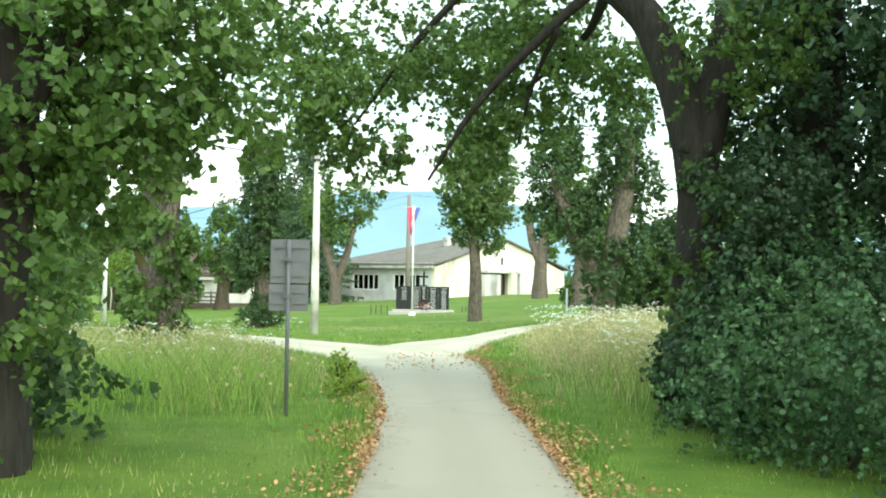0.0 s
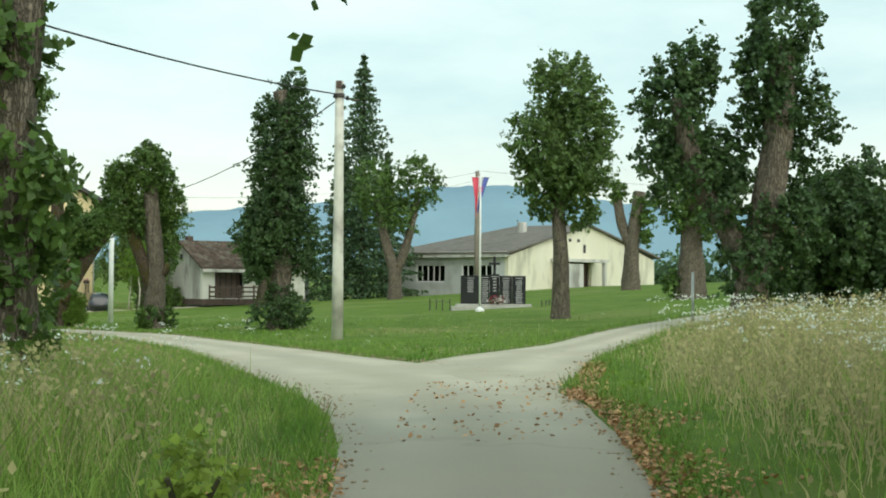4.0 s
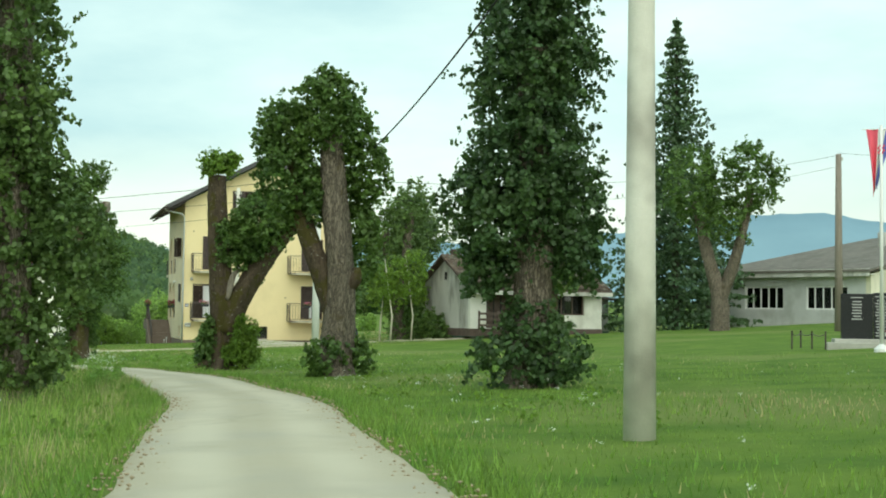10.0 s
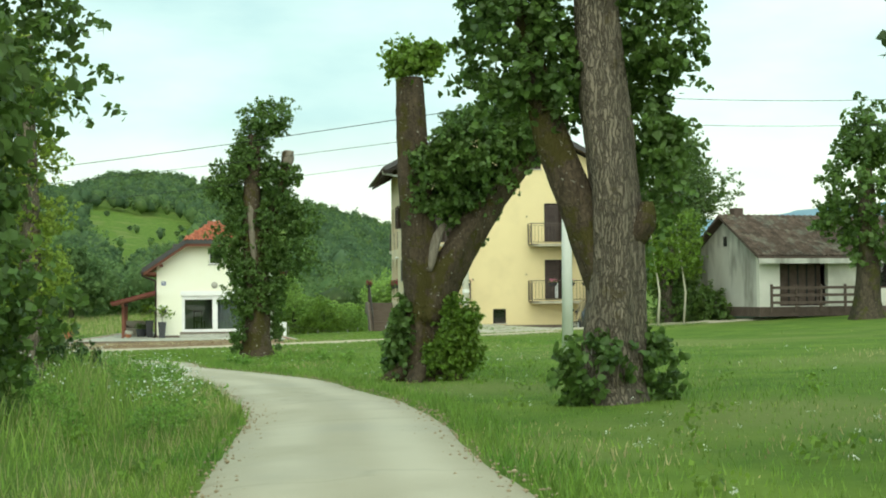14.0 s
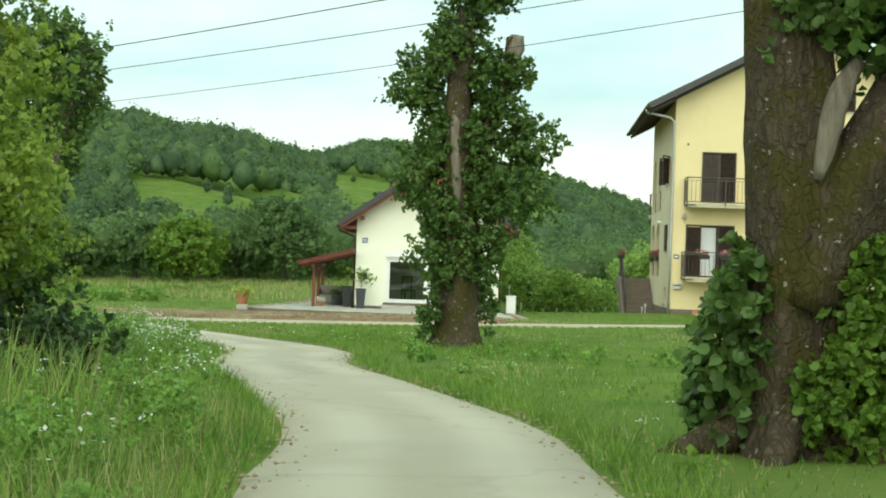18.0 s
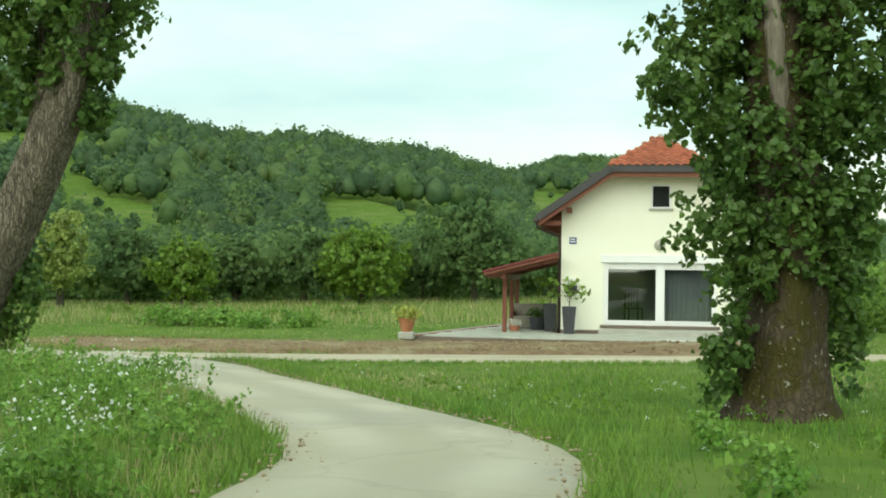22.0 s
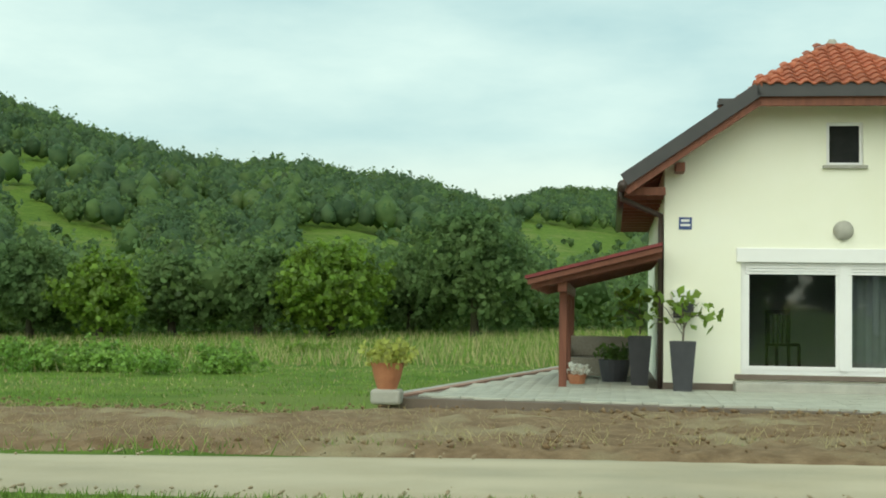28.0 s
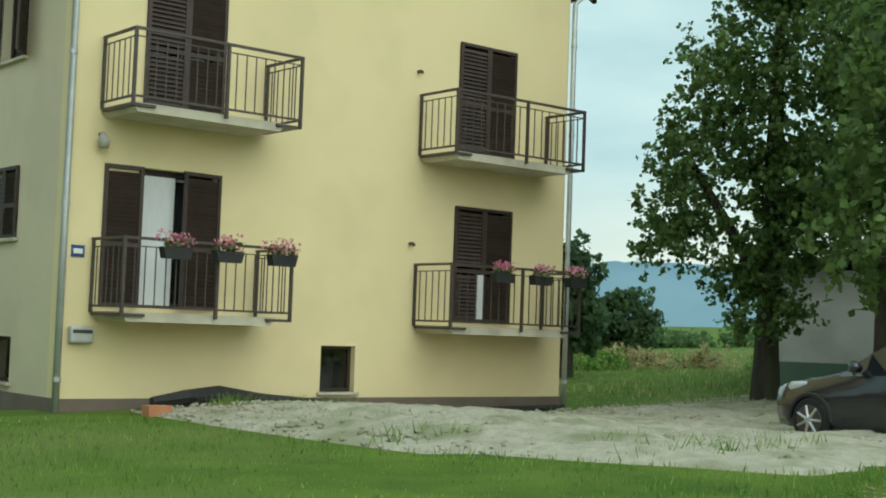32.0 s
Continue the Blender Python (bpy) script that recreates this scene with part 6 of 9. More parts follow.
for k in range(2):
    m = SIDE.copy()
    shutter_leaf(house, pose(-0.03, 1.72 if k == 0 else 2.7, 2.66, 0, 0, 90 if k == 0 else -90), w3, 1.09)
    shutter_leaf(house, pose(-0.04, 1.72 if k == 0 else 2.7, 5.42, 0, 0, 90 + 145 if k == 0 else -90 - 150), w3, 1.13)


def balcony(s0, s1, z, seed):
    """A concrete slab with a steel railing that stands out past it."""
    b = part("balcony", prism([(s0 + 0.1, z - 0.13), (s1 - 0.32, z - 0.13), (s1 - 0.2, z), (s0 + 0.02, z)], -0.95, 0), M_SLAB, house)
    rails = part("railing", box(s0, s1, -1.02, -0.98, z + 1.0, z + 1.04), M_RAIL, b, "brown painted steel railing")
    box_ = [(s0, s1, -1.015, -0.985, z + 0.06, z + 0.09), (s0, s1, -1.01, -0.99, z + 0.9, z + 0.915)]
    for x in (s0, s1):
        box_ += [(x - 0.018, x + 0.018, -1.0, 0, z + 1.0, z + 1.04), (x - 0.015, x + 0.015, -1.0, 0, z + 0.06, z + 0.09), (x - 0.01, x + 0.01, -1.0, 0, z + 0.9, z + 0.915)]
    box_ += [(s0, s0 + 0.35, -1.0, -0.05, z - 0.06, z - 0.02), (s1 - 0.4, s1, -1.0, -0.05, z - 0.06, z - 0.02)]
    for q in box_:
        part("rail", box(*q), M_RAIL, rails)
    for x in (s0, (s0 + s1) / 2 + 0.1, s1):
        part("post", box(x - 0.022, x + 0.022, -1.022, -0.978, z - 0.06, z + 1.04), M_RAIL, rails)
    for x in (s0, s1):
        part("post", box(x - 0.02, x + 0.02, -0.06, -0.02, z - 0.02, z + 1.04), M_RAIL, rails)
    if "bal" not in slat_mesh:
        me = bpy.data.meshes.new("baluster")
        bm = box(-0.007, 0.007, -0.007, 0.007, 0.07, 0.91)
        bm.to_mesh(me)
        bm.free()
        me.materials.append(M_RAIL)
        slat_mesh["bal"] = me
    n = 17
    for k in range(1, n):
        ob = part("baluster", slat_mesh["bal"], None, rails)
        ob.location = (s0 + (s1 - s0) * k / n, -1.0, z)
    for x in (s0, s1):
        for k in range(1, 6):
            ob = part("baluster", slat_mesh["bal"], None, rails)
            ob.location = (x, -k / 6, z)
    return b


balcony(0.44, 3.18, 4.5, 1)
balcony(0.42, 3.14, 1.6, 2)
balcony(6.27, 9.25, 4.48, 3)
balcony(6.27, 9.25, 1.58, 4)
for s, z in ((0.45, 4.12), (0.52, 6.9), (6.2, 5.9), (6.15, 2.95), (3.4, 2.72)):
    lm = part("hook_lamp", tube([(s, 0, z), (s, -0.08, z), (s, -0.12, z - 0.03)], [0.03, 0.03, 0.03], 8), M_RAIL, house)
gl_ = part("wall_lamp", tube([(0.45, 0, 4.05), (0.45, -0.1, 4.1), (0.45, -0.14, 4.02), (0.45, -0.14, 3.92)], [0.03, 0.05, 0.09, 0.07], 10), M_STONE, house, "small grey wall lamp", smooth=True)
part("side_lamp", tube([(0, 4.4, 3.9), (-0.12, 4.4, 3.95), (-0.2, 4.4, 3.88)], [0.03, 0.05, 0.08], 10), M_WHITEPAINT, house, smooth=True)
plate = part("number_plate", box(0.1, 0.3, -0.012, 0, 2.35, 2.52), M_BLUEPLATE, house, "small blue enamel plate")
part("bar", box(0.13, 0.27, -0.016, -0.012, 2.4, 2.47), M_WHITEPAINT, plate)
mb = part("mailbox", box(0.1, 0.45, -0.14, 0, 1.14, 1.38, bevel=0.03), M_ZINC, house, "steel mailbox with a dark slot")
part("slot", box(0.13, 0.42, -0.145, -0.14, 1.28, 1.33), M_RAIL, mb)

# rear balcony, past the loggia
rb = part("rear_balcony", box(-0.05, 2.6, DP, DP + 1.0, 4.3, 4.46), M_SLAB, house)
for z in (4.6, 5.4):
    part("rail", box(-0.05, -0.01, DP, DP + 1.0, z, z + 0.04), M_RAIL, rb)
    part("rail", box(-0.01, 2.6, DP + 0.96, DP + 1.0, z, z + 0.04), M_RAIL, rb)
for k in range(9):
    part("baluster", box(-0.037, -0.023, DP + 0.06 + k * 0.11, DP + 0.074 + k * 0.11, 4.46, 5.42), M_RAIL, rb)
# loggia railings and stair
for z in (1.56, 4.46):
    for a, b_ in arches:
        rl = part("loggia_railing", box(0.1, 0.14, a, b_, z + 0.92, z + 0.96), M_RAIL, house)
        part("rail", box(0.11, 0.13, a, b_, z + 0.08, z + 0.11), M_RAIL, rl)
        for k in range(1, 12):
            y = a + (b_ - a) * k / 12
            part("baluster", box(0.113, 0.127, y - 0.007, y + 0.007, z + 0.1, z + 0.93), M_RAIL, rl)
    rl = part("loggia_railing", box(0.75, 2.6, DP - 0.16, DP - 0.12, z + 0.92, z + 0.96), M_RAIL, house)
    for k in range(1, 12):
        x = 0.75 + 1.85 * k / 12
        part("baluster", box(x - 0.007, x + 0.007, DP - 0.147, DP - 0.133, z, z + 0.93), M_RAIL, rl)
part("plinth", box(-0.025, 0.3, 0.4, DP + 0.02, -1.9, -0.28), M_PLINTH, house)
stair = thing("outside_stair", YH, "brown outside stair with steel handrail along the wall", "stairs")
nst = 9
for k in range(nst):
    part("step", box(-1.35, -0.03, 6.0 + k * 0.36, 6.0 + k * 0.36 + 0.46, -0.35 + (k - 0.9) * 0.2 if k else -1.2, -0.35 + (k + 1) * 0.2, bevel=0.0), M_PLINTH, stair)
part("landing", box(-1.35, -0.03, 9.2, 11.2, 1.22, 1.46), M_PLINTH, stair)
part("landing_pier", box(-1.3, -1.05, 10.9, 11.15, -2.2, 1.22), M_PLINTH, stair)
part("landing_pier", box(-0.4, -0.1, 10.9, 11.15, -2.2, 1.22), M_PLINTH, stair)
part("stringer", side(prism([(5.7, -0.95), (6.15, -0.95), (9.3, 0.85), (11.2, 0.85), (11.2, 1.52), (9.15, 1.52), (5.7, -0.2)], -1.46, -1.36)), M_PLINTH, stair)
hr = part("handrail", tube([(-1.3, 6.0, 0.75), (-1.3, 9.3, 2.45), (-1.3, 11.1, 2.45)], [0.022] * 3, 8), M_RAIL, stair)
part("lower_rail", tube([(-1.3, 6.0, 0.3), (-1.3, 9.3, 1.95), (-1.3, 11.1, 1.95)], [0.014] * 3, 6), M_RAIL, stair)
for k in range(14):
    y = 6.0 + k * 0.38
    z = -0.2 + max(0, min(y, 9.3) - 6.0) * 0.515
    part("post", box(-1.315, -1.285, y - 0.012, y + 0.012, z, z + 0.97), M_RAIL, stair)


def flower_box(m, w, petals, label, seed, spread=(0.3, 0.16, 0.13)):
    b = thing("flower_box", m, label, "flower box", "flower boxes")
    part("box", prism([(-w / 2, 0.16), (w / 2, 0.16), (w / 2 - 0.04, 0), (-w / 2 + 0.04, 0)], -0.08, 0.08), M_BLACKPOT, b)
    part("leaves", sprig_mesh(90, (spread[0] * .9, spread[1], spread[2] * .9), (0, 0, 0.2), 0.07, seed), M_LINDEN, b)
    part("blossoms", sprig_mesh(230 if spread[0] > 0.4 else 150, spread, (0, -0.02, 0.27), 0.05, seed + 1), petals, b)
    return b


for k, s in enumerate((1.15, 1.98, 2.9)):
    flower_box(YH @ pose(s, -1.1, 2.36), 0.46, M_PINK, "black balcony box with pink geraniums", 50 + k * 2, (0.3, 0.15, 0.14))
for k, s in enumerate((7.3, 8.2, 9.05)):
    flower_box(YH @ pose(s, -1.1, 2.34), 0.46, M_PINK, "black balcony box with pink geraniums", 60 + k * 2, (0.28, 0.15, 0.12))
for k, d in enumerate((5.7, 6.5, 8.0, 8.8)):
    flower_box(YH @ pose(0.0, d, 2.3, 0, 0, 90), 0.9, M_CRIMSON, "long box of dark red geraniums on the loggia rail", 70 + k * 2, (0.55, 0.2, 0.24))
for k, d in enumerate((9.6, 10.4, 11.0)):
    flower_box(YH @ pose(-1.3, d, 2.35, 0, 0, 90), 0.5, M_CRIMSON, "box of dark red geraniums on the stair landing rail", 80 + k * 2, (0.3, 0.18, 0.2))

gfence = thing("garden_fence", YH, "row of thin weathered stakes at the garden's end", "fence")
for k in range(12):
    a, b_ = -8.2 + k * 0.56, 10.5 - 0.12 * k
    zz = gz0(*(YH @ Vector((a, b_, 0))).xy) + 1.2
    part("stake", tube([(a, b_, zz - 0.2), (a + 0.02 * (k % 3), b_, zz + 0.75 + 0.08 * (k % 4))], [0.03, 0.022], 7), M_STONE, gfence)
part("wire", tube([(-8.2, 10.5, gz0(*(YH @ Vector((-8.2, 10.5, 0))).xy) + 1.75), (-2.0, 9.2, gz0(*(YH @ Vector((-2.0, 9.2, 0))).xy) + 1.75)], [0.006, 0.006], 5), M_RAIL, gfence)

# ---- patio, soil and yard things ----
WI = WH.inverted()


def wl_(s, d, z=0.0):
    return WH @ Vector((s, d, z))


# patio: a bed, pavers as pieces near its front edge, the rest joined
patio = thing("patio", WH, "grey concrete paver patio with a red border row", "patio", kind="structure")
FRONT = [(-3.9, -3.3), (6.3, -5.0)]


def patio_front(s):
    return FRONT[0][1] + (FRONT[1][1] - FRONT[0][1]) * (s - FRONT[0][0]) / (FRONT[1][0] - FRONT[0][0])


def patio_left(d):
    return -3.9 + (d + 3.3) * 0.16


def patio_right(d):
    return 6.3 - (d + 5.0) * 0.055


bm = bmesh.new()
edge = [(patio_left(-3.3), -3.3), (patio_right(-5.0), -5.0), (patio_right(-0.1), -0.1), (5.6, -0.05), (0, 0), (0, 8), (patio_left(9), 9)]
for top, flip in ((0.008, False), (-0.25, True)):
    vs = [bm.verts.new((x, y, top)) for x, y in edge]
    bm.faces.new(vs[::-1] if flip else vs)
bm.verts.ensure_lookup_table()
n_e = len(edge)
for i in range(n_e):
    bm.faces.new((bm.verts[i], bm.verts[n_e + i], bm.verts[n_e + (i + 1) % n_e], bm.verts[(i + 1) % n_e]))
part("bed", bm, M_PLINTH, patio)
PWD, PLN = 0.2, 0.4
pav = bpy.data.meshes.new("paver")
bmp = box(0.007, PLN - 0.007, 0.007, PWD - 0.007, 0, 0.035, bevel=0.0)
bmp.to_mesh(pav)
bmp.free()
pav.materials.append(M_PAVER)
pc = np.array([v.co for v in pav.vertices])
pf = np.array([list(p.vertices) for p in pav.polygons])
vs, fs, n_ob = [], [], 0
rr = np.random.default_rng(5)
for j in range(-26, 46):
    d = j * PWD
    for i in range(-11, 17):
        s = i * PLN + (j % 2) * PLN / 2
        if s < patio_left(d) + 0.34 or s + PLN > patio_right(d) - 0.34 or d < patio_front(s + 0.2) + 0.12:
            continue
        if d + PWD > -0.02 and s + PLN > -0.02:
            continue
        z = rr.normal() * 0.0015
        if d < -0.6 and s > 0.3 and n_ob < 290 and d > patio_front(s) + 0.1:
            ob = part("paver", pav, None, patio)
            ob.location = (s, d, z)
            n_ob += 1
        else:
            vs.append(pc + (s, d, z))
            fs.append(pf + len(pc) * len(fs))
tagged(part("pavers", mesh_np("pavers", np.concatenate(vs), np.concatenate(fs)), M_PAVERJOINED, patio), kind="stuff")
for k in range(34):
    d = -3.1 + k * 0.36
    x = patio_left(d)
    ob = part("border_paver", turned(box(0.02, 0.15, 0, 0.35, 0, 0.037), pose(x, d, 0, 0, 0, -9)), M_STONE, patio)
    ob = part("border_paver", turned(box(0.16, 0.3, 0, 0.35, 0, 0.036), pose(x, d, 0, 0, 0, -9)), M_REDPAVER, patio)
for k in range(13):
    d = -4.8 + k * 0.36
    x = patio_right(d)
    part("border_paver", turned(box(-0.15, -0.02, 0, 0.35, 0, 0.037), pose(x, d, 0, 0, 0, 3)), M_STONE, patio)
    part("border_paver", turned(box(-0.3, -0.16, 0, 0.35, 0, 0.036), pose(x, d, 0, 0, 0, 3)), M_REDPAVER, patio)
tagged(part("manhole_cover", turned(box(2.75, 3.75, -3.95, -3.45, 0.03, 0.05, bevel=0.006), WH), M_CONCRETE), "pale rectangular concrete inspection cover in the patio", "cover")


def planter(m, h, plant, label, seed):
    p = thing("planter", m, label, "planter", "planters")
    bm = bmesh.new()
    t, b = 0.19, 0.13
    lo = [bm.verts.new((x * b, y * b, 0)) for x, y in ((-1, -1), (1, -1), (1, 1), (-1, 1))]
    hi = [bm.verts.new((x * t, y * t, h)) for x, y in ((-1, -1), (1, -1), (1, 1), (-1, 1))]
    ri = [bm.verts.new((x * (t - 0.03), y * (t - 0.03), h)) for x, y in ((-1, -1), (1, -1), (1, 1), (-1, 1))]
    so = [bm.verts.new((x * (t - 0.04), y * (t - 0.04), h - 0.06)) for x, y in ((-1, -1), (1, -1), (1, 1), (-1, 1))]
    for a, c in ((lo, hi), (hi, ri), (ri, so)):
        for k in range(4):
            bm.faces.new((a[k], a[(k + 1) % 4], c[(k + 1) % 4], c[k]))
    bm.faces.new(so)
    bm.faces.new(lo[::-1])
    part("pot", bm, M_DARKPOT, p)
    r = np.random.default_rng(seed)
    if plant == "broad":
        stem = tube([(0, 0, h - 0.05), (0.02, 0, h + 0.25), (-0.02, 0.02, h + 0.55)], [0.015, 0.012, 0.008], 6)
        for k in range(9):
            a = r.uniform(0, 6.28)
            tip = (0.42 * math.cos(a), 0.42 * math.sin(a), h + 0.25 + r.uniform(0, 0.35))
            part("branch", tube([(0, 0, h + 0.1 + k * 0.04), tuple(0.6 * np.array(tip) + np.array((0, 0, 0.4 * h + 0.14))), tip], [0.007, 0.006, 0.004], 5), M_BARK, p)
        part("stem", stem, M_BARK, p)
        c = np.concatenate([np.array((0.36 * math.cos(a), 0.36 * math.sin(a), h + 0.2 + z)) + r.normal(size=(6, 3)) * 0.1 for a, z in zip(r.uniform(0, 6.28, 13), r.uniform(0.05, 0.5, 13))])
        v, f = leaf_quads(c, 0.15, 0.5, None, r)
        part("leaves", mesh_np("leaves", v, f), M_BRIGHTLEAF, p)
    elif plant == "olive":
        stem = tube([(0, 0, h - 0.05), (0.0, 0, h + 0.3)], [0.015, 0.01], 6)
        for k in range(12):
            a = r.uniform(0, 6.28)
            part("branch", tube([(0, 0, h + 0.18), (0.24 * math.cos(a), 0.24 * math.sin(a), h + 0.35 + r.uniform(0, 0.35))], [0.007, 0.004], 5), M_BARK, p)
        part("stem", stem, M_BARK, p)
        v1, f1 = leaf_quads(blob_points((0, 0, h + 0.5), (0.26, 0.26, 0.26), 170, r, 0.3, 0.3)[0], 0.075, 0.2, None, r)
        part("leaves", mesh_np("leaves", v1, f1), M_LINDEN, p)
        part("trailing_leaves", sprig_mesh(120, (0.26, 0.2, 0.12), (0.1, -0.05, h), 0.07, seed + 5), M_DARKLEAF, p)
    return p


planter(WH @ pose(0.26, -0.6, 0.03), 0.75, "broad", "tall anthracite planter with a broad-leaved shrub", 1)
planter(WH @ pose(4.78, -0.6, 0.03), 0.75, "olive", "tall anthracite planter with a small grey-leaved tree", 2)
planter(WH @ pose(-0.35, 0.9, 0.03), 0.8, "broad", "tall anthracite planter beside the carport", 3)
tub = thing("flower_tub", WH @ pose(-0.75, 1.9, 0.03), "low dark tub with green plants by the wall", "tub")
part("tub", tube([(0, 0, 0), (0, 0, 0.2), (0, 0, 0.38), (0, 0, 0.36)], [0.2, 0.24, 0.27, 0.24], 16), M_DARKPOT, tub, smooth=False)
part("leaves", sprig_mesh(160, (0.3, 0.3, 0.18), (0, 0, 0.48), 0.1, 31), M_LINDEN, tub)
cab = thing("meter_cabinet", WH @ pose(5.95, 0.35, -0.05), "pale grey electricity meter cabinet on the lawn edge", "cabinet")
part("body", box(-0.18, 0.18, -0.12, 0.12, 0, 0.7, bevel=0.015), M_WHITEPVC, cab)
part("lid", box(-0.2, 0.2, -0.14, 0.14, 0.7, 0.74, bevel=0.01), M_WHITEPVC, cab)
part("door", box(-0.15, 0.15, -0.128, -0.12, 0.12, 0.62, bevel=0.003), M_WHITEPVC, cab)
tp = thing("terracotta_pot", WH @ pose(-3.75, -3.45, -0.02), "round terracotta pot of lime-green foliage on a grey stone", "pot")
part("base_stone", box(-0.2, 0.2, -0.17, 0.17, -0.05, 0.15, bevel=0.04), M_STONE, tp)
part("pot", tube([(0, 0, 0.15), (0, 0, 0.3), (0, 0, 0.44), (0, 0, 0.5), (0, 0, 0.47)], [0.13, 0.18, 0.21, 0.23, 0.19], 18), M_TERRA, tp, smooth=False)
part("foliage", sprig_mesh(420, (0.38, 0.36, 0.22), (0, 0, 0.62), 0.085, 33), M_LIME, tp)
# carport
cp = thing("carport", WH, "red-brown timber lean-to beside the cream house", "carport")
slab_of([(-2.06, -0.9, 1.68), (-2.06, 4.6, 1.68), (-0.06, 4.6, 2.19), (-0.06, -0.9, 2.19)], 0.08, M_REDWOOD, "roof", cp)
slab_of([(-2.1, -0.94, 1.73), (-2.1, 4.64, 1.73), (-0.06, 4.64, 2.25), (-0.06, -0.94, 2.25)], 0.05, mat("red_sheet", (0.16, 0.025, 0.028), (0.21, 0.035, 0.036), scale=3, rough=0.5), "roof_sheet", cp)
part("eave_beam", box(-1.62, -1.48, -0.6, 4.4, 1.5, 1.66, bevel=0.01), M_REDWOOD, cp)
for y in (-0.1, 2.1, 4.1):
    part("post", box(-1.61, -1.49, y - 0.06, y + 0.06, 0.0, 1.5, bevel=0.012), M_REDWOOD, cp)
    part("brace", tube([(-1.55, y + 0.05, 1.02), (-1.55, y + 0.5, 1.5)], [0.045, 0.045], 6), M_REDWOOD, cp)
for k in range(7):
    y = -0.7 + k * 0.82
    part("rafter", prism([(-2.02, 1.61), (-0.06, 2.11), (-0.06, 2.02), (-2.02, 1.53)], y, y + 0.07), M_REDWOOD, cp)
sofa = thing("outdoor_sofa", WH @ pose(-0.9, 3.2, 0.03), "beige woven outdoor sofa under the carport", "sofa")
M_WICKER = mat("beige_wicker", (0.3, 0.27, 0.22), (0.38, 0.35, 0.29), scale=30, rough=0.85, bump=0.5, bscale=90)
part("base", box(-0.75, 0.55, -0.35, 0.35, 0.05, 0.38, bevel=0.03), M_WICKER, sofa)
part("backrest", box(-0.75, 0.55, 0.25, 0.38, 0.38, 0.75, bevel=0.03), M_WICKER, sofa)
part("armrest", box(-0.8, -0.68, -0.35, 0.38, 0.05, 0.6, bevel=0.03), M_WICKER, sofa)
part("armrest", box(0.5, 0.62, -0.35, 0.38, 0.05, 0.6, bevel=0.03), M_WICKER, sofa)
fl = thing("flower_tub", WH @ pose(-1.35, 0.9, 0.03), "small tub with white and pink flowers at the post", "tub")
part("tub", tube([(0, 0, 0), (0, 0, 0.16), (0, 0, 0.15)], [0.12, 0.16, 0.14], 12), M_TERRA, fl)
part("blossoms", sprig_mesh(160, (0.24, 0.22, 0.11), (0, 0, 0.24), 0.06, 35), M_WHITEPETAL, fl)

# dug soil between patio and lane
rs = np.random.default_rng(41)
n = 9000
s_ = rs.uniform(-13, 5.1, n)
mid = -6.2 - 0.165 * (s_ + 3.9)
d_ = mid + np.clip(rs.normal(size=n) * 1.35, -2.9, 2.9)
keep_ = (d_ < np.array([patio_front(v) for v in s_]) - 0.1) | (s_ < -4.2)
s_, d_ = s_[keep_], d_[keep_]
w_ = np.array(WH @ Vector((0, 0, 0)))
cw, sw = math.cos(radians(37.6)), math.sin(radians(37.6))
wx, wy = w_[0] + cw * s_ - sw * d_, w_[1] + sw * s_ + cw * d_
near = np.exp(-((s_ - 1.0) / 4.5) ** 2)
sz = 0.005 + 0.034 * rs.random(len(s_)) ** 2.5 * (0.7 + 0.6 * near)
octa = np.array([(1, 0, 0), (-1, 0, 0), (0, 1, 0), (0, -1, 0), (0, 0, 1), (0, 0, -1)], float)
of = np.array([(0, 2, 4), (2, 1, 4), (1, 3, 4), (3, 0, 4), (2, 0, 5), (1, 2, 5), (3, 1, 5), (0, 3, 5)])
cc = np.stack([wx, wy, land(wx, wy) + 0.09 + 0.06 * near * rs.random(len(s_))], 1)
vv = cc[:, None] + (octa[None] * rs.uniform(0.5, 1.4, (len(s_), 6, 1)) + rs.normal(size=(len(s_), 6, 3)) * 0.2) * sz[:, None, None] * np.array((1.3, 1.3, 0.8))
tagged(part("soil_clods", mesh_np("soil_clods", vv.reshape(-1, 3), (of[None] + 6 * np.arange(len(s_))[:, None, None]).reshape(-1, 3)), M_EARTH), "freshly dug red-brown soil clods along the patio edge", "soil", kind="stuff")


def soil_sheet(name, outline_fn, n_s, n_d, lift, material, seed, round_off=0.7):
    r = np.random.default_rng(seed)
    u, v = np.meshgrid(np.linspace(0, 1, n_s), np.linspace(0, 1, n_d), indexing="ij")
    x, y = outline_fn(u, v)
    z = land(x, y) + lift * (np.sin(np.pi * v) ** round_off) * np.clip(u * 9, 0, 1) ** 0.8 * (0.75 + 0.5 * r.random(u.shape)) - 0.03 * (np.minimum(v, 1 - v) < 0.01) - 0.03 * (np.minimum(u, 1 - u) < 0.01)
    i = (np.arange(n_s - 1)[:, None] * n_d + np.arange(n_d - 1)).ravel()
    return part(name, mesh_np(name, np.stack([x.ravel(), y.ravel(), z.ravel()], 1), np.stack([i, i + n_d, i + n_d + 1, i + 1], 1)), material, smooth=True)


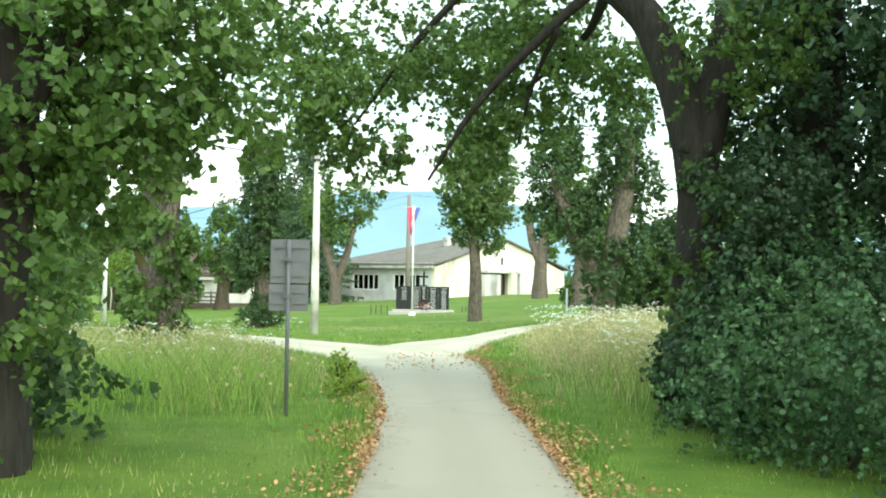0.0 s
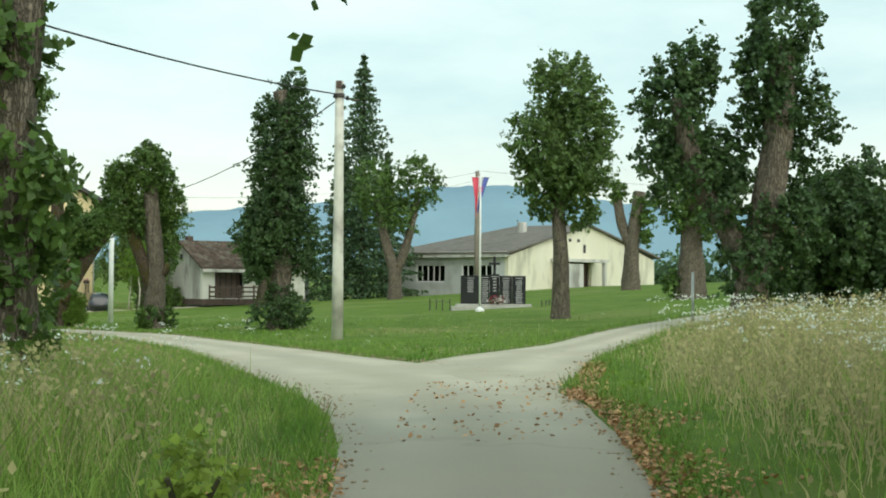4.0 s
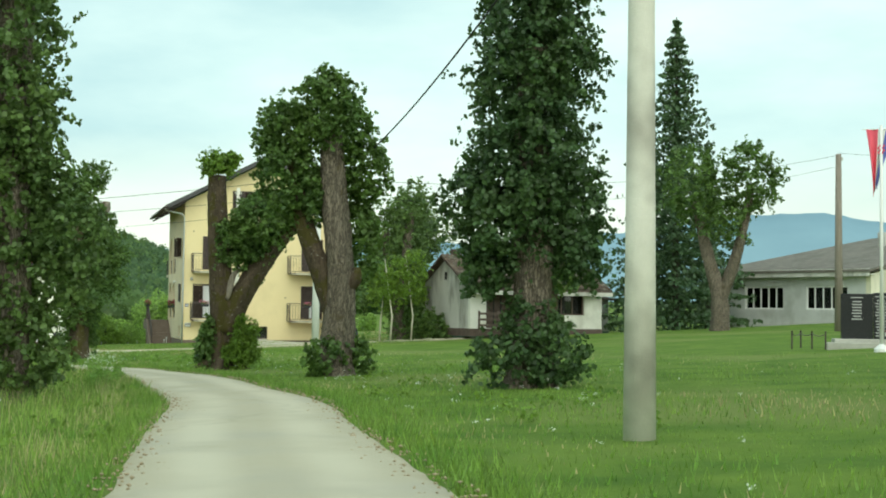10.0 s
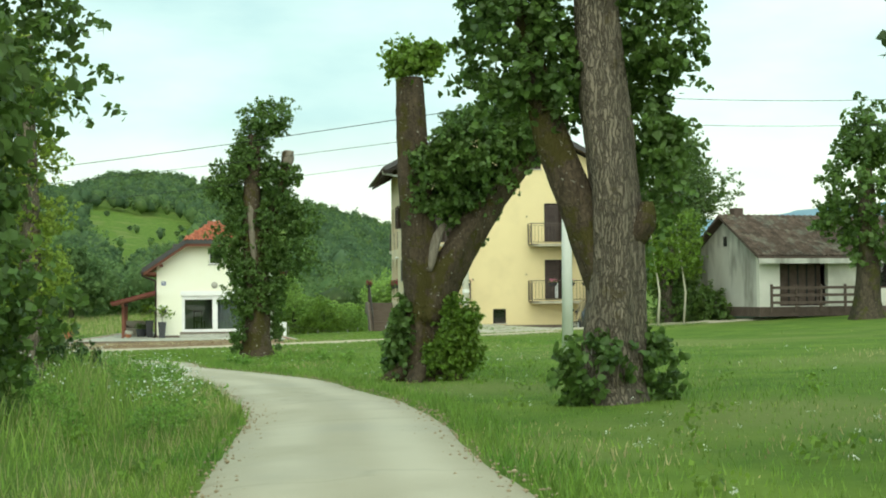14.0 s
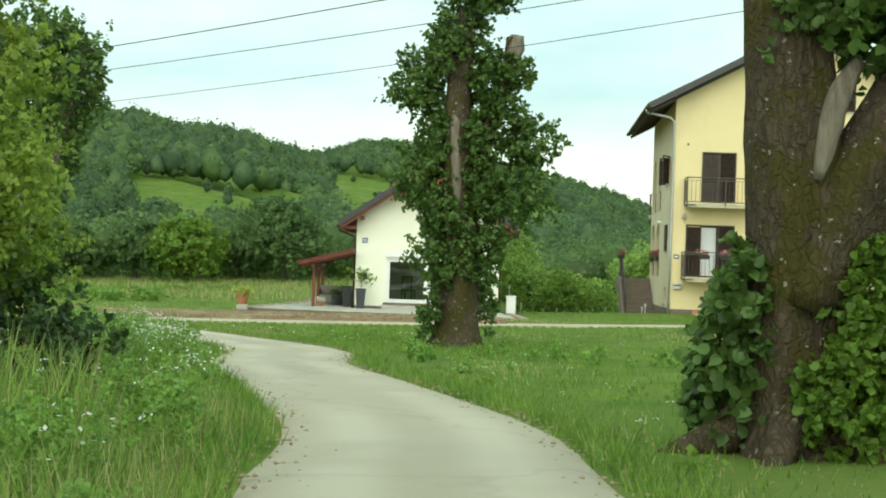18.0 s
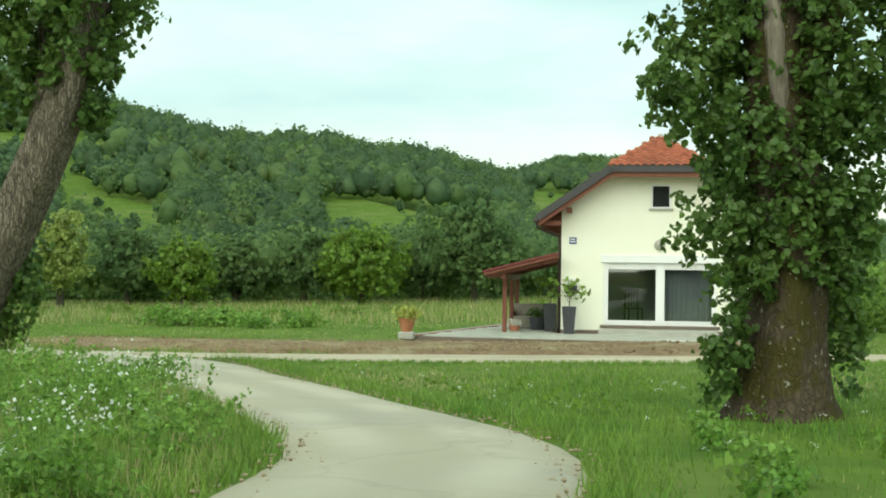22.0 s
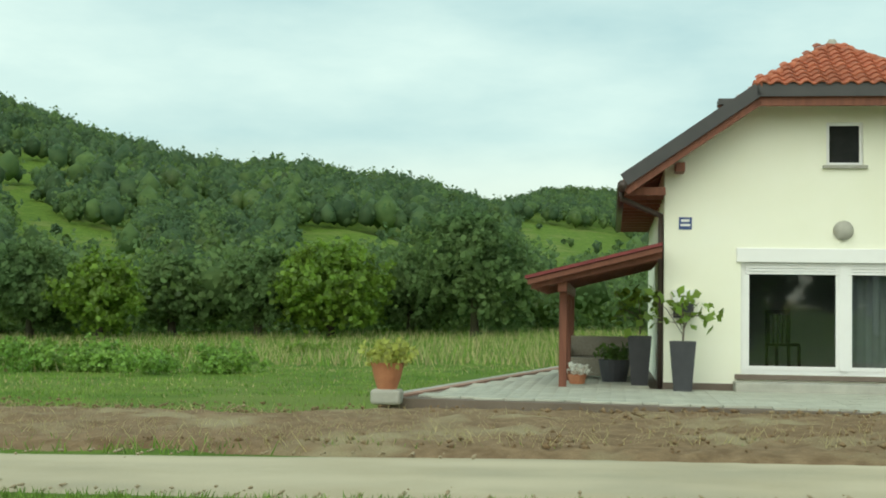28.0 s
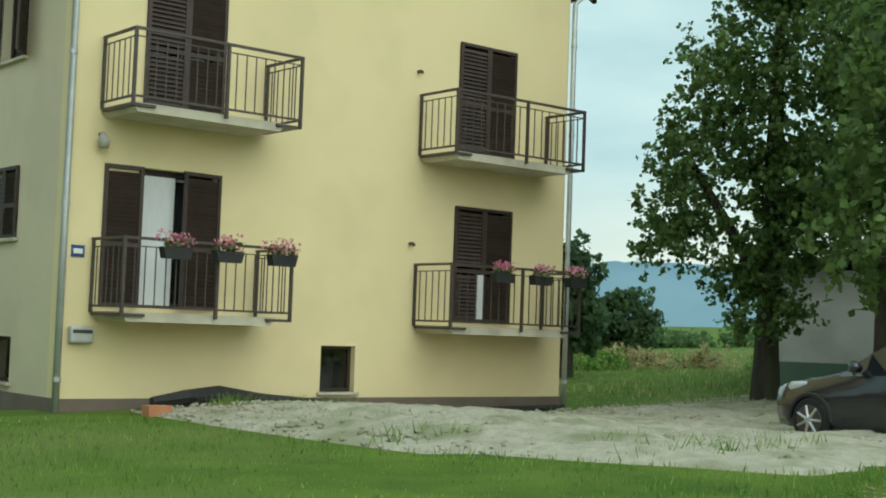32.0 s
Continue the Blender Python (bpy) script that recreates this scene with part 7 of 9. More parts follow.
def soil_strip(u, v):
    s = -13 + 18.2 * u
    near_patio = np.clip((s + 4.6) / 1.2, 0, 1)
    d = -7.3 + 0.85 * near_patio - 0.165 * (s + 3.9) + (v - 0.5) * (4.6 + 1.65 * near_patio + (1 - near_patio) * (0.5 * np.sin(s * 1.7) + 0.3 * np.sin(s * 4.1)))
    return w_[0] + cw * s - sw * d, w_[1] + sw * s + cw * d


tagged(soil_sheet("dug_soil", soil_strip, 110, 21, 0.15, M_EARTH, 42, 0.35), "strip of bare dug soil beside the lane", "soil", kind="structure")

# the gravel forecourt of the yellow house
y_ = np.array(YH @ Vector((0, 0, 0)))
cy_, sy_ = math.cos(radians(33.1)), math.sin(radians(33.1))


def court(u, v):
    s = 0.7 + 15.9 * u
    d = -0.25 - (4.75 + 1.9 * np.clip(s, -1, 3) + 0.25 * np.sin(s * 3.1) + 0.15 * np.sin(s * 7.7)) * v
    return y_[0] + cy_ * s - sy_ * d, y_[1] + sy_ * s + cy_ * d


tagged(soil_sheet("gravel_court", court, 110, 60, 0.26, M_GRAVEL, 43), "pale weedy gravel heap and forecourt beside the yellow house", "gravel", kind="structure")
mb_ = bmesh.new()
pts_m = [(1.2, -0.5), (1.8, -0.42), (2.4, -0.3), (3.2, -0.25), (5, -0.2), (7, -0.2), (9.7, -0.22)]
tube([(a, b, gz0(*(YH @ Vector((a, b, 0))).xy) + 1.3 + 0.1 * math.exp(-((a - 2.2) / 0.8) ** 2) + 0.02 * math.sin(a * 7)) for a, b in pts_m], [0.06, 0.12, 0.14, 0.1, 0.08, 0.08, 0.06], 8, bm=mb_, wob=0.4)
tagged(part("membrane_roll", turned(mb_, YH), M_BLACKPOT), "black dimpled foundation membrane lying along the wall", "membrane")
tagged(part("hollow_brick", turned(box(0.75, 1.1, -1.3, -1.08, 0.08, 0.34, bevel=0.008), YH), M_TERRA), "single orange hollow brick on the ground", "brick")
for k in range(4):
    gw_ = YH @ Vector((-0.9, 0.6 + k * 1.5, 0))
    gl2 = thing("garden_light", pose(gw_.x, gw_.y, gz0(gw_.x, gw_.y) - 0.03), "short steel solar light by the wall", "garden light", "garden lights")
    part("stake", tube([(0, 0, 0), (0, 0, 0.3)], [0.02, 0.02], 8), M_ZINC, gl2)
    part("head", tube([(0, 0, 0.3), (0, 0, 0.36), (0, 0, 0.4)], [0.045, 0.05, 0.02], 8), M_ZINC, gl2)
tagged(part("path_kerb", turned(box(-0.75, -0.35, -0.6, 2.2, -0.5, 0.03, bevel=0.02), YH), M_STONE), "narrow concrete path along the yellow house", "path", kind="structure")

# ---- poles and wires ----
M_GREYSTEEL = mat("galvanised_sign_steel", (0.15, 0.155, 0.165), (0.2, 0.205, 0.215), scale=3, rough=0.55, metal=0.3, fine=0.08)
M_GRANITE = mat("polished_black_granite", (0.018, 0.018, 0.021), (0.032, 0.032, 0.036), scale=40, rough=0.18, spec=0.6)
M_LETTER = mat("engraved_grey", (0.36, 0.36, 0.35), (0.42, 0.42, 0.41), rough=0.7)
M_WOODPOLE = mat("weathered_pole_wood", (0.19, 0.16, 0.13), (0.27, 0.235, 0.2), scale=4, rough=0.9, bump=0.4, bscale=20, stretch=(3, 3, 0.3), fine=0.2)
M_CABLE = mat("black_cable", (0.015, 0.015, 0.015), (0.025, 0.025, 0.025), rough=0.7)
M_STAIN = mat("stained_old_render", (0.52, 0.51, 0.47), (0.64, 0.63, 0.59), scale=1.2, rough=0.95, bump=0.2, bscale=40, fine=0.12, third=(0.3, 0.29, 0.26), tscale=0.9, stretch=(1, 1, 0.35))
M_CREAMOLD = mat("old_cream_render", (0.74, 0.70, 0.55), (0.8, 0.765, 0.62), scale=0.8, rough=0.95, bump=0.15, bscale=40, fine=0.08, third=(0.5, 0.48, 0.38), tscale=0.5, stretch=(1, 1, 0.4))
M_GREYWALL = mat("pale_grey_render", (0.52, 0.53, 0.52), (0.6, 0.61, 0.6), scale=1, rough=0.9, fine=0.08, third=(0.44, 0.45, 0.43), tscale=0.6)
M_OLDWOOD = mat("old_brown_wood", (0.085, 0.06, 0.05), (0.13, 0.095, 0.08), scale=4, rough=0.9, stretch=(1, 1, 1), fine=0.2, bump=0.3)
M_BRICKRED = mat("red_brick_wall", (0.3, 0.12, 0.08), (0.37, 0.17, 0.12), scale=3, rough=0.95, fine=0.2)

pole = thing("utility_pole", pose(-4.56, 48.1, -0.12), "tall round concrete utility pole on the green", "pole")
part("shaft", tube([(0, 0, -0.2), (0, 0, 2), (0, 0, 4.5), (0, 0, 6.62)], [0.155, 0.14, 0.122, 0.105], 24), M_CONCRETE, pole, smooth=True)
for z in (0.35, 1.55, 2.9, 3.25, 4.2, 5.3):
    part("joint_ring", tube([(0, 0, z), (0, 0, z + 0.012)], [0.152 - z * 0.007] * 2, 24), M_STONE, pole)
part("cap", box(-0.07, 0.07, -0.13, 0.13, 6.42, 6.62, bevel=0.01), M_OLDWOOD, pole)
part("clamp", box(-0.13, 0.13, -0.13, 0.13, 6.2, 6.3, bevel=0.01), M_RAIL, pole)
for x, z in ((-0.1, 6.25), (0.22, 6.2), (0.12, 6.5)):
    part("insulator", tube([(x, -0.1, z - 0.08), (x, -0.1, z - 0.03), (x, -0.1, z + 0.03)], [0.04, 0.055, 0.03], 10), M_BLACKPOT, pole)
part("bracket", tube([(0.05, 0, 6.2), (0.35, 0, 6.15), (0.5, 0, 6.12)], [0.015, 0.015, 0.03], 8), M_RAIL, pole)
wp = thing("lamp_pole", pose(-19.5, 77.7, -0.55), "white-painted concrete pole with a coil of cable", "pole")
part("shaft", tube([(0, 0, -0.2), (0, 0, 2.5), (0.03, 0, 6.15)], [0.13, 0.118, 0.1], 20), M_WHITEPAINT, wp, smooth=True)
part("cable_coil", tube([(0.2 * math.cos(a), -0.14, 4.62 + 0.2 * math.sin(a)) for a in np.linspace(0, 6.28, 18)], [0.016] * 18, 6), M_CABLE, wp)
part("band", tube([(0, 0, 4.45), (0, 0, 4.5)], [0.135, 0.135], 16), M_RAIL, wp)
YPX, YPY = -32.35, 99.1
yp = thing("utility_pole", pose(YPX, YPY, -1.0), "slim grey concrete pole before the yellow house", "pole")
part("shaft", tube([(0, 0, -0.2), (0, 0, 4), (0, 0, 8.3)], [0.15, 0.12, 0.09], 18), M_CONCRETE, yp, smooth=True)
part("crossarm", box(-0.2, 0.2, -0.05, 0.05, 7.85, 7.95), M_RAIL, yp)
part("label_band", tube([(0, 0, 1.85), (0, 0, 2.0)], [0.148, 0.147], 18), M_WHITEPAINT, yp)
for x in (-0.15, 0.15):
    part("insulator", tube([(x, 0, 7.95), (x, 0, 8.05), (x, 0, 8.11)], [0.03, 0.05, 0.03], 8), M_STONE, yp)
wd = thing("wooden_pole", pose(-2.6, 100.3, gz0(-2.6, 100.3)), "weathered wooden utility pole behind the memorial", "pole")
part("shaft", tube([(0, 0, -0.2), (0, 0, 4), (0, 0, 8.2)], [0.2, 0.17, 0.13], 14, wob=0.05), M_WOODPOLE, wd, smooth=True)
part("insulator", tube([(0.15, 0, 7.9), (0.15, 0, 8.05)], [0.05, 0.04], 8), M_STONE, wd)
far_pole = thing("utility_pole", pose(-79.4, 73.5, gz0(-79.4, 73.5)), "slim concrete utility pole beyond the lane", "pole")
part("shaft", tube([(0, 0, -0.2), (0, 0, 6.2)], [0.17, 0.1], 14), M_CONCRETE, far_pole, smooth=True)


def wire(a, b, sag, r=0.012):
    a, b = Vector(a), Vector(b)
    p = [a.lerp(b, t) - Vector((0, 0, sag * 4 * t * (1 - t))) for t in np.linspace(0, 1, 26)]
    tagged(part("overhead_wire", tube(p, [r * 0.65] * len(p), 5), M_CABLE), "thin black overhead cable hung between poles", "cable", "overhead wires")


wire((-4.6, 48.0, 6.15), (-15.5, 16, 7.6), 0.9, 0.03)
wire((-4.5, 48.1, 6.1), (-19.5, 77.7, 5.3), 0.8, 0.024)
wire((-19.5, 77.7, 5.5), (-79.4, 73.5, 4.0), 1.0, 0.014)
wire((-19.5, 77.7, 4.9), (-79.4, 73.5, 3.8), 0.9, 0.01)
wire((-19.5, 77.7, 4.45), (-79.4, 73.5, 4.3), 1.4, 0.008)
wire((-19.5, 77.7, 5.5), (-2.6, 100.3, 8.5), 0.7, 0.012)
wire((-19.5, 77.7, 4.9), (-2.6, 100.4, 8.0), 0.8, 0.01)
wire((-2.6, 100.3, 8.6), (48, 108, 8.2), 1.0, 0.012)

# ---- the sign, seen from behind ----
sg = thing("road_sign", pose(-2.0, 17.45, 0.0, 0, 0, 4), "grey back of a two-plate road sign on a steel post", "sign")
part("post", tube([(0, 0, -0.2), (0, 0, 2.2)], [0.028, 0.028], 12), M_GREYSTEEL, sg, smooth=True)
for za, zb, xa, xb in ((1.63, 2.2, -0.24, 0.27), (1.27, 1.615, -0.25, 0.26)):
    pl = part("plate", box(xa, xb, 0.03, 0.045, za, zb, bevel=0.004), M_GREYSTEEL, sg)
    for z in (za + 0.09, zb - 0.11):
        part("rib", box(xa + 0.03, xb - 0.03, 0.012, 0.03, z, z + 0.03), M_GREYSTEEL, pl)
    part("clamp", box(-0.05, 0.05, -0.035, 0.03, (za + zb) / 2, (za + zb) / 2 + 0.04), M_GREYSTEEL, pl)

# ---- the memorial ----
MM = pose(-1.12, 76.9, gz0(-1.1, 76.9), 0, 0, 6)
mem = thing("memorial", MM, "black granite memorial wall with a cross and rows of engraved names", "memorial")
part("base", box(-1.75, 1.75, -0.55, 0.35, -0.3, 0.2, bevel=0.02), M_STONE, mem)
part("step", box(-2.0, 2.0, -0.95, -0.55, -0.3, 0.1, bevel=0.02), M_STONE, mem)
panels = ((-1.52, -0.62, 1.52), (-0.6, -0.18, 1.55), (-0.16, 0.28, 1.6), (0.3, 0.88, 1.52), (0.9, 1.52, 1.52))
for k, (a, b_, h) in enumerate(panels):
    pn = part("panel", box(a, b_, -0.08, 0.08, 0.2, h, bevel=0.008), M_GRANITE, mem)
    r = np.random.default_rng(90 + k)
    cols = 1
    rows_n = (7, 13, 5, 13, 13)[k]
    part("bar", box((a + b_) / 2 - 0.17, (a + b_) / 2 + 0.17, -0.086, -0.081, h - 0.13, h - 0.1), M_LETTER, pn)
    for j in range(rows_n):
        w = r.uniform(0.2, 0.34) if k != 2 else r.uniform(0.12, 0.2)
        z = h - 0.25 - j * (0.085 if k != 2 else 0.14)
        part("bar", box((a + b_) / 2 - w / 2, (a + b_) / 2 + w / 2, -0.085, -0.081, z, z + (0.035 if k != 2 else 0.06)), M_LETTER, pn)
cr = part("cross", box(0.0, 0.12, -0.05, 0.05, 1.6, 2.42, bevel=0.01), M_GRANITE, mem, "black granite cross")
part("arm", box(-0.2, 0.32, -0.048, 0.048, 2.02, 2.14, bevel=0.01), M_GRANITE, cr)
wr = thing("wreath", MM @ pose(0.15, -0.5, 0.2, -25), "wreath of red and white flowers at the memorial foot", "wreath")
part("greens", sprig_mesh(200, (0.42, 0.2, 0.26), (0, 0, 0.15), 0.1, 95), M_DARKLEAF, wr)
part("red_blossoms", sprig_mesh(110, (0.4, 0.2, 0.25), (0, -0.06, 0.18), 0.08, 96), M_CRIMSON, wr)
part("white_blossoms", sprig_mesh(110, (0.42, 0.2, 0.22), (0.05, -0.08, 0.13), 0.08, 97), M_WHITEPETAL, wr)
for sgn in (-1, 1):
    fe = thing("chain_fence", MM @ pose(sgn * 2.1, 0, 0), "low dark steel post-and-chain fence by the memorial", "fence", "chain fences")
    spots = [(0, -1.5), (sgn * 0.3, -0.7), (sgn * 0.55, 0.1), (sgn * 0.9, -1.2)]
    for x, y in spots:
        part("post", tube([(x, y, -0.1), (x, y, 0.38), (x, y, 0.42)], [0.025, 0.025, 0.035], 8), M_RAIL, fe)
    for (xa, ya), (xb, yb) in zip(spots, spots[1:]):
        part("chain", tube([(xa + (xb - xa) * t, ya + (yb - ya) * t, 0.35 - 0.3 * t * (1 - t)) for t in np.linspace(0, 1, 8)], [0.012] * 8, 5), M_RAIL, fe)
fp = thing("flagpole", pose(-1.62, 72.6, gz0(-1.62, 72.6)), "white steel flagpole with a draped red, white and blue flag", "flagpole")
part("foot", tube([(0, 0, -0.1), (0, 0, 0.08), (0, 0, 0.2)], [0.22, 0.2, 0.06], 12), M_WHITEPAINT, fp)
part("shaft", tube([(0, 0, 0.1), (0, 0, 5.95)], [0.05, 0.038], 14), M_WHITEPAINT, fp, smooth=True)
part("crossbar", tube([(-0.47, 0.06, 5.86), (0.47, 0.06, 5.86)], [0.014, 0.014], 6), M_WHITEPAINT, fp)
M_FLAGRED = mat("flag_red", (0.78, 0.1, 0.16), (0.82, 0.14, 0.2), scale=3, rough=0.8)
M_FLAGBLUE = mat("flag_blue", (0.12, 0.15, 0.46), (0.16, 0.19, 0.52), scale=3, rough=0.8)
nu, nv = 31, 24
u, v = np.meshgrid(np.linspace(-1, 1, nu), np.linspace(0, 1, nv), indexing="ij")
half = 0.31 * (1 - v) ** 1.4 + 0.07 - 0.02 * v
fx = u * half - 0.16 * v
fy = 0.07 * np.sin(u * 9) * (0.3 + v) + 0.06
fz = 5.86 - 1.7 * v - 0.22 * v * (u > 0.2) * -1 - 0.12 * np.abs(u) * v + 0.1 * (1 - np.abs(u)) * v
fv = np.stack([fx.ravel(), fy.ravel(), fz.ravel()], 1)
fi = (np.arange(nu - 1)[:, None] * nv + np.arange(nv - 1)).ravel()
ff = np.stack([fi, fi + nv, fi + nv + 1, fi + 1], 1)
band = (np.arange(nu - 1)[:, None] * np.ones(nv - 1)).ravel() / (nu - 1)
for nm, lo, hi, mt in (("red_stripe", 0, 0.4, M_FLAGRED), ("white_stripe", 0.4, 0.66, M_WHITEPAINT), ("blue_stripe", 0.66, 1, M_FLAGBLUE)):
    part(nm, mesh_np(nm, fv, ff[(band >= lo) & (band < hi)]), mt, fp, smooth=True)
for i in range(4):
    for j in range(4):
        if (i + j) % 2 == 0:
            part("emblem_check", box(-0.09 + i * 0.045, -0.045 + i * 0.045, -0.035, -0.03, 5.2 + j * 0.06, 5.26 + j * 0.06), M_FLAGRED, fp)

# ---- the hall ----
HM = pose(-0.7, 119, gz0(-0.7, 119) - 0.05, 0, 0, 55)   # x along the gable, y along the side towards the windows
hall = thing("village_hall", HM, "long low cream hall with a weathered grey roof", "building")
G, LN, HW, HP = 23.0, 12.0, 2.85, 5.75
part("gable_wall", cut_wall(G, -0.4, HW, 0.35, [(8.9, 12.2, -0.4, 2.5)]), M_CREAMOLD, hall)
part("gable_top", prism([(0, HW), (G, HW), (G / 2, HP - 0.05)], 0, 0.35), M_CREAMOLD, hall)
wins = [(1.6, 4.6, 0.75, 2.2), (6.3, 9.3, 0.75, 2.2)]
part("window_wall", side(cut_wall(LN - 0.35, -0.4, HW, 0.35, wins, x0=0.35)), M_GREYWALL, hall)
for a in wins:
    window(hall, a[0] + 0, a[1], a[2], a[3], 0.1, M_WHITEPAINT, M_DARKGLASS, t=0.09, mull=4, turn=side, name="hall_window")
part("far_wall", box(0.35, G, LN - 0.35, LN, -0.4, HW), M_CREAMOLD, hall)
part("end_wall", box(G - 0.35, G, 0.35, LN - 0.35, -0.4, HW), M_CREAMOLD, hall)
part("fascia", box(-0.55, -0.45, -0.2, LN + 0.3, HW - 0.1, HW + 0.35), M_STAIN, hall)
part("soffit", box(-0.45, 0, -0.2, LN + 0.3, HW, HW + 0.06), M_STAIN, hall)
ez_ = HW + 0.3
slab_of([(-0.6, -0.35, ez_), (G / 2, -0.35, HP), (G / 2, LN - 4.5, HP), (-0.6, LN + 0.5, ez_)][::-1], 0.15, M_GREYTILE, "slope", hall)
slab_of([(G + 0.6, -0.35, ez_), (G / 2, -0.35, HP), (G / 2, LN - 4.5, HP), (G + 0.6, LN + 0.5, ez_)], 0.15, M_GREYTILE, "slope", hall)
slab_of([(-0.6, LN + 0.5, ez_), (G / 2, LN - 4.5, HP), (G + 0.6, LN + 0.5, ez_)][::-1], 0.15, M_GREYTILE, "hip", hall)
part("chimney", box(8.0, 8.6, 4.2, 4.8, 4.6, 5.9, bevel=0.02), M_STAIN, hall)
part("vent", box(10.9, 11.25, -0.02, 0, 3.3, 4.0), M_BLACKPOT, hall, "dark arched vent")
for x in (7.4, 8.4):
    part("vent", box(x * 1.3 - 1, x * 1.3 - 0.6, -0.02, 0, 4.2, 4.45), M_BLACKPOT, hall)
part("porch_wall", box(6.2, 8.9, -1.3, -0.02, -0.4, 2.35), M_STAIN, hall)
part("porch_roof", box(5.9, 12.6, -1.5, 0.0, 2.5, 2.75), M_STAIN, hall)
part("porch_pier", box(12.1, 12.4, -1.4, -1.1, -0.4, 2.5), M_STAIN, hall)
part("dark_doorway", box(8.9, 12.2, 0.5, 0.55, -0.4, 2.5), M_OLDWOOD, hall)

# ---- the bungalow ----
BM = pose(-22.0, 107.0, 0.1, 0, 0, 43)
M_OLDWHITE = mat("old_white_render", (0.68, 0.67, 0.61), (0.76, 0.75, 0.69), scale=1, rough=0.95, bump=0.15, bscale=40, fine=0.08, third=(0.55, 0.54, 0.48), tscale=0.6)
bung = thing("bungalow", BM, "small old bungalow with a mossy brown tile roof", "house")
BL, BD, BE, BP = 8.6, 6.0, 2.4, 4.05
part("front_wall", cut_wall(BL, 0, BE, 0.25, [(1.0, 3.4, 0.05, 2.2), (5.2, 7.4, 0.8, 2.1)]), M_OLDWHITE, bung)
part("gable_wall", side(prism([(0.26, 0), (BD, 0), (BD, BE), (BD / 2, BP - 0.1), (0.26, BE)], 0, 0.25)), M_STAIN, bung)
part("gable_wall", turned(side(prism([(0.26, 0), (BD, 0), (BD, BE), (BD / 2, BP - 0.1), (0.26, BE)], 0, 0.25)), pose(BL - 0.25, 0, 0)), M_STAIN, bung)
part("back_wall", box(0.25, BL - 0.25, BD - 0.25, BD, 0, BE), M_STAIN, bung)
part("plinth", box(-0.03, BL + 0.03, -0.03, BD, -0.4, 0.02), M_OLDWOOD, bung)
bd = part("porch_door", box(1.0, 3.4, 0.6, 0.66, 0.05, 2.2), M_OLDWOOD, bung, "dark brown timber doors in a recess")
for x in (1.75, 2.2, 2.65, 3.1):
    part("mullion", box(x, x + 0.06, 0.56, 0.6, 0.05, 2.2), M_BLACKPOT, bd)
window(bung, 5.2, 7.4, 0.8, 2.1, 0.12, M_OLDWOOD, M_DARKGLASS, t=0.08, mull=2, name="front_window")
part("attic_vent", side(box(2.85, 3.15, -0.02, 0, 2.75, 3.2)), M_BLACKPOT, bung)
bsl = (BP - BE) / (BD / 2)
ro = part("roof", side(prism([(-0.55, BE - 0.55 * bsl), (BD / 2, BP), (BD + 0.55, BE - 0.55 * bsl), (BD + 0.55, BE - 0.55 * bsl + 0.12), (BD / 2, BP + 0.14), (-0.55, BE - 0.55 * bsl + 0.12)], -0.35, BL + 0.35)), M_OLDWOOD, bung)
upv = Vector((0, BD / 2 + 0.55, bsl * (BD / 2 + 0.55))).normalized()
pantiles((-0.35, -0.55, BE - 0.55 * bsl + 0.13), (1, 0, 0), tuple(upv), 32, 16, (BL + 0.7) / 32, (BD / 2 + 0.55) / upv.y / 16, lambda i, j: True, "tile", M_OLDTILE, ro, False)
part("fascia", box(-0.35, BL + 0.35, -0.62, -0.55, BE - 0.5, BE - 0.28), M_STAIN, ro)
part("chimney", box(0.35, 0.8, BD / 2 - 0.25, BD / 2 + 0.2, BP - 0.3, BP + 0.45, bevel=0.02), M_OLDWOOD, bung)
ra = thing("porch_fence", BM @ pose(0, -0.9, 0), "brown three-rail timber fence before the bungalow", "fence")
for k in range(3):
    part("rail", box(0.1, 4.9, -0.02, 0.02, 0.15 + k * 0.32, 0.27 + k * 0.32), M_OLDWOOD, ra)
for x in (0.1, 1.3, 2.5, 3.7, 4.85):
    part("post", box(x - 0.05, x + 0.05, 0.02, 0.1, -0.2, 1.0), M_OLDWOOD, ra)

# ---- far right: small brick house and posts ----
bh = thing("brick_house", pose(16.3, 104, gz0(15.5, 104) - 0.9, 0, 0, -12), "small red brick house beyond the branch lane", "house")
part("wall", cut_wall(7, -0.3, 2.9, 0.3, [(1.2, 2.3, 0.9, 2.1), (4.4, 5.5, 0.9, 2.1)]), M_BRICKRED, bh)
part("side_wall", side(box(0.3, 6, 0, 0.3, -0.3, 2.9)), M_BRICKRED, bh)
for a in ((1.2, 2.3), (4.4, 5.5)):
    window(bh, a[0], a[1], 0.9, 2.1, 0.12, M_WHITEPAINT, t=0.07, mull=1)
part("roof", side(prism([(-0.5, 2.8), (3, 4.6), (6.5, 2.8), (6.5, 2.95), (3, 4.78), (-0.5, 2.95)], -0.4, 7.4)), M_BRICKRED, bh)
part("gable", side(prism([(0.0, 2.9), (6, 2.9), (3, 4.6)], 0.0, 0.3)), M_BRICKRED, bh)
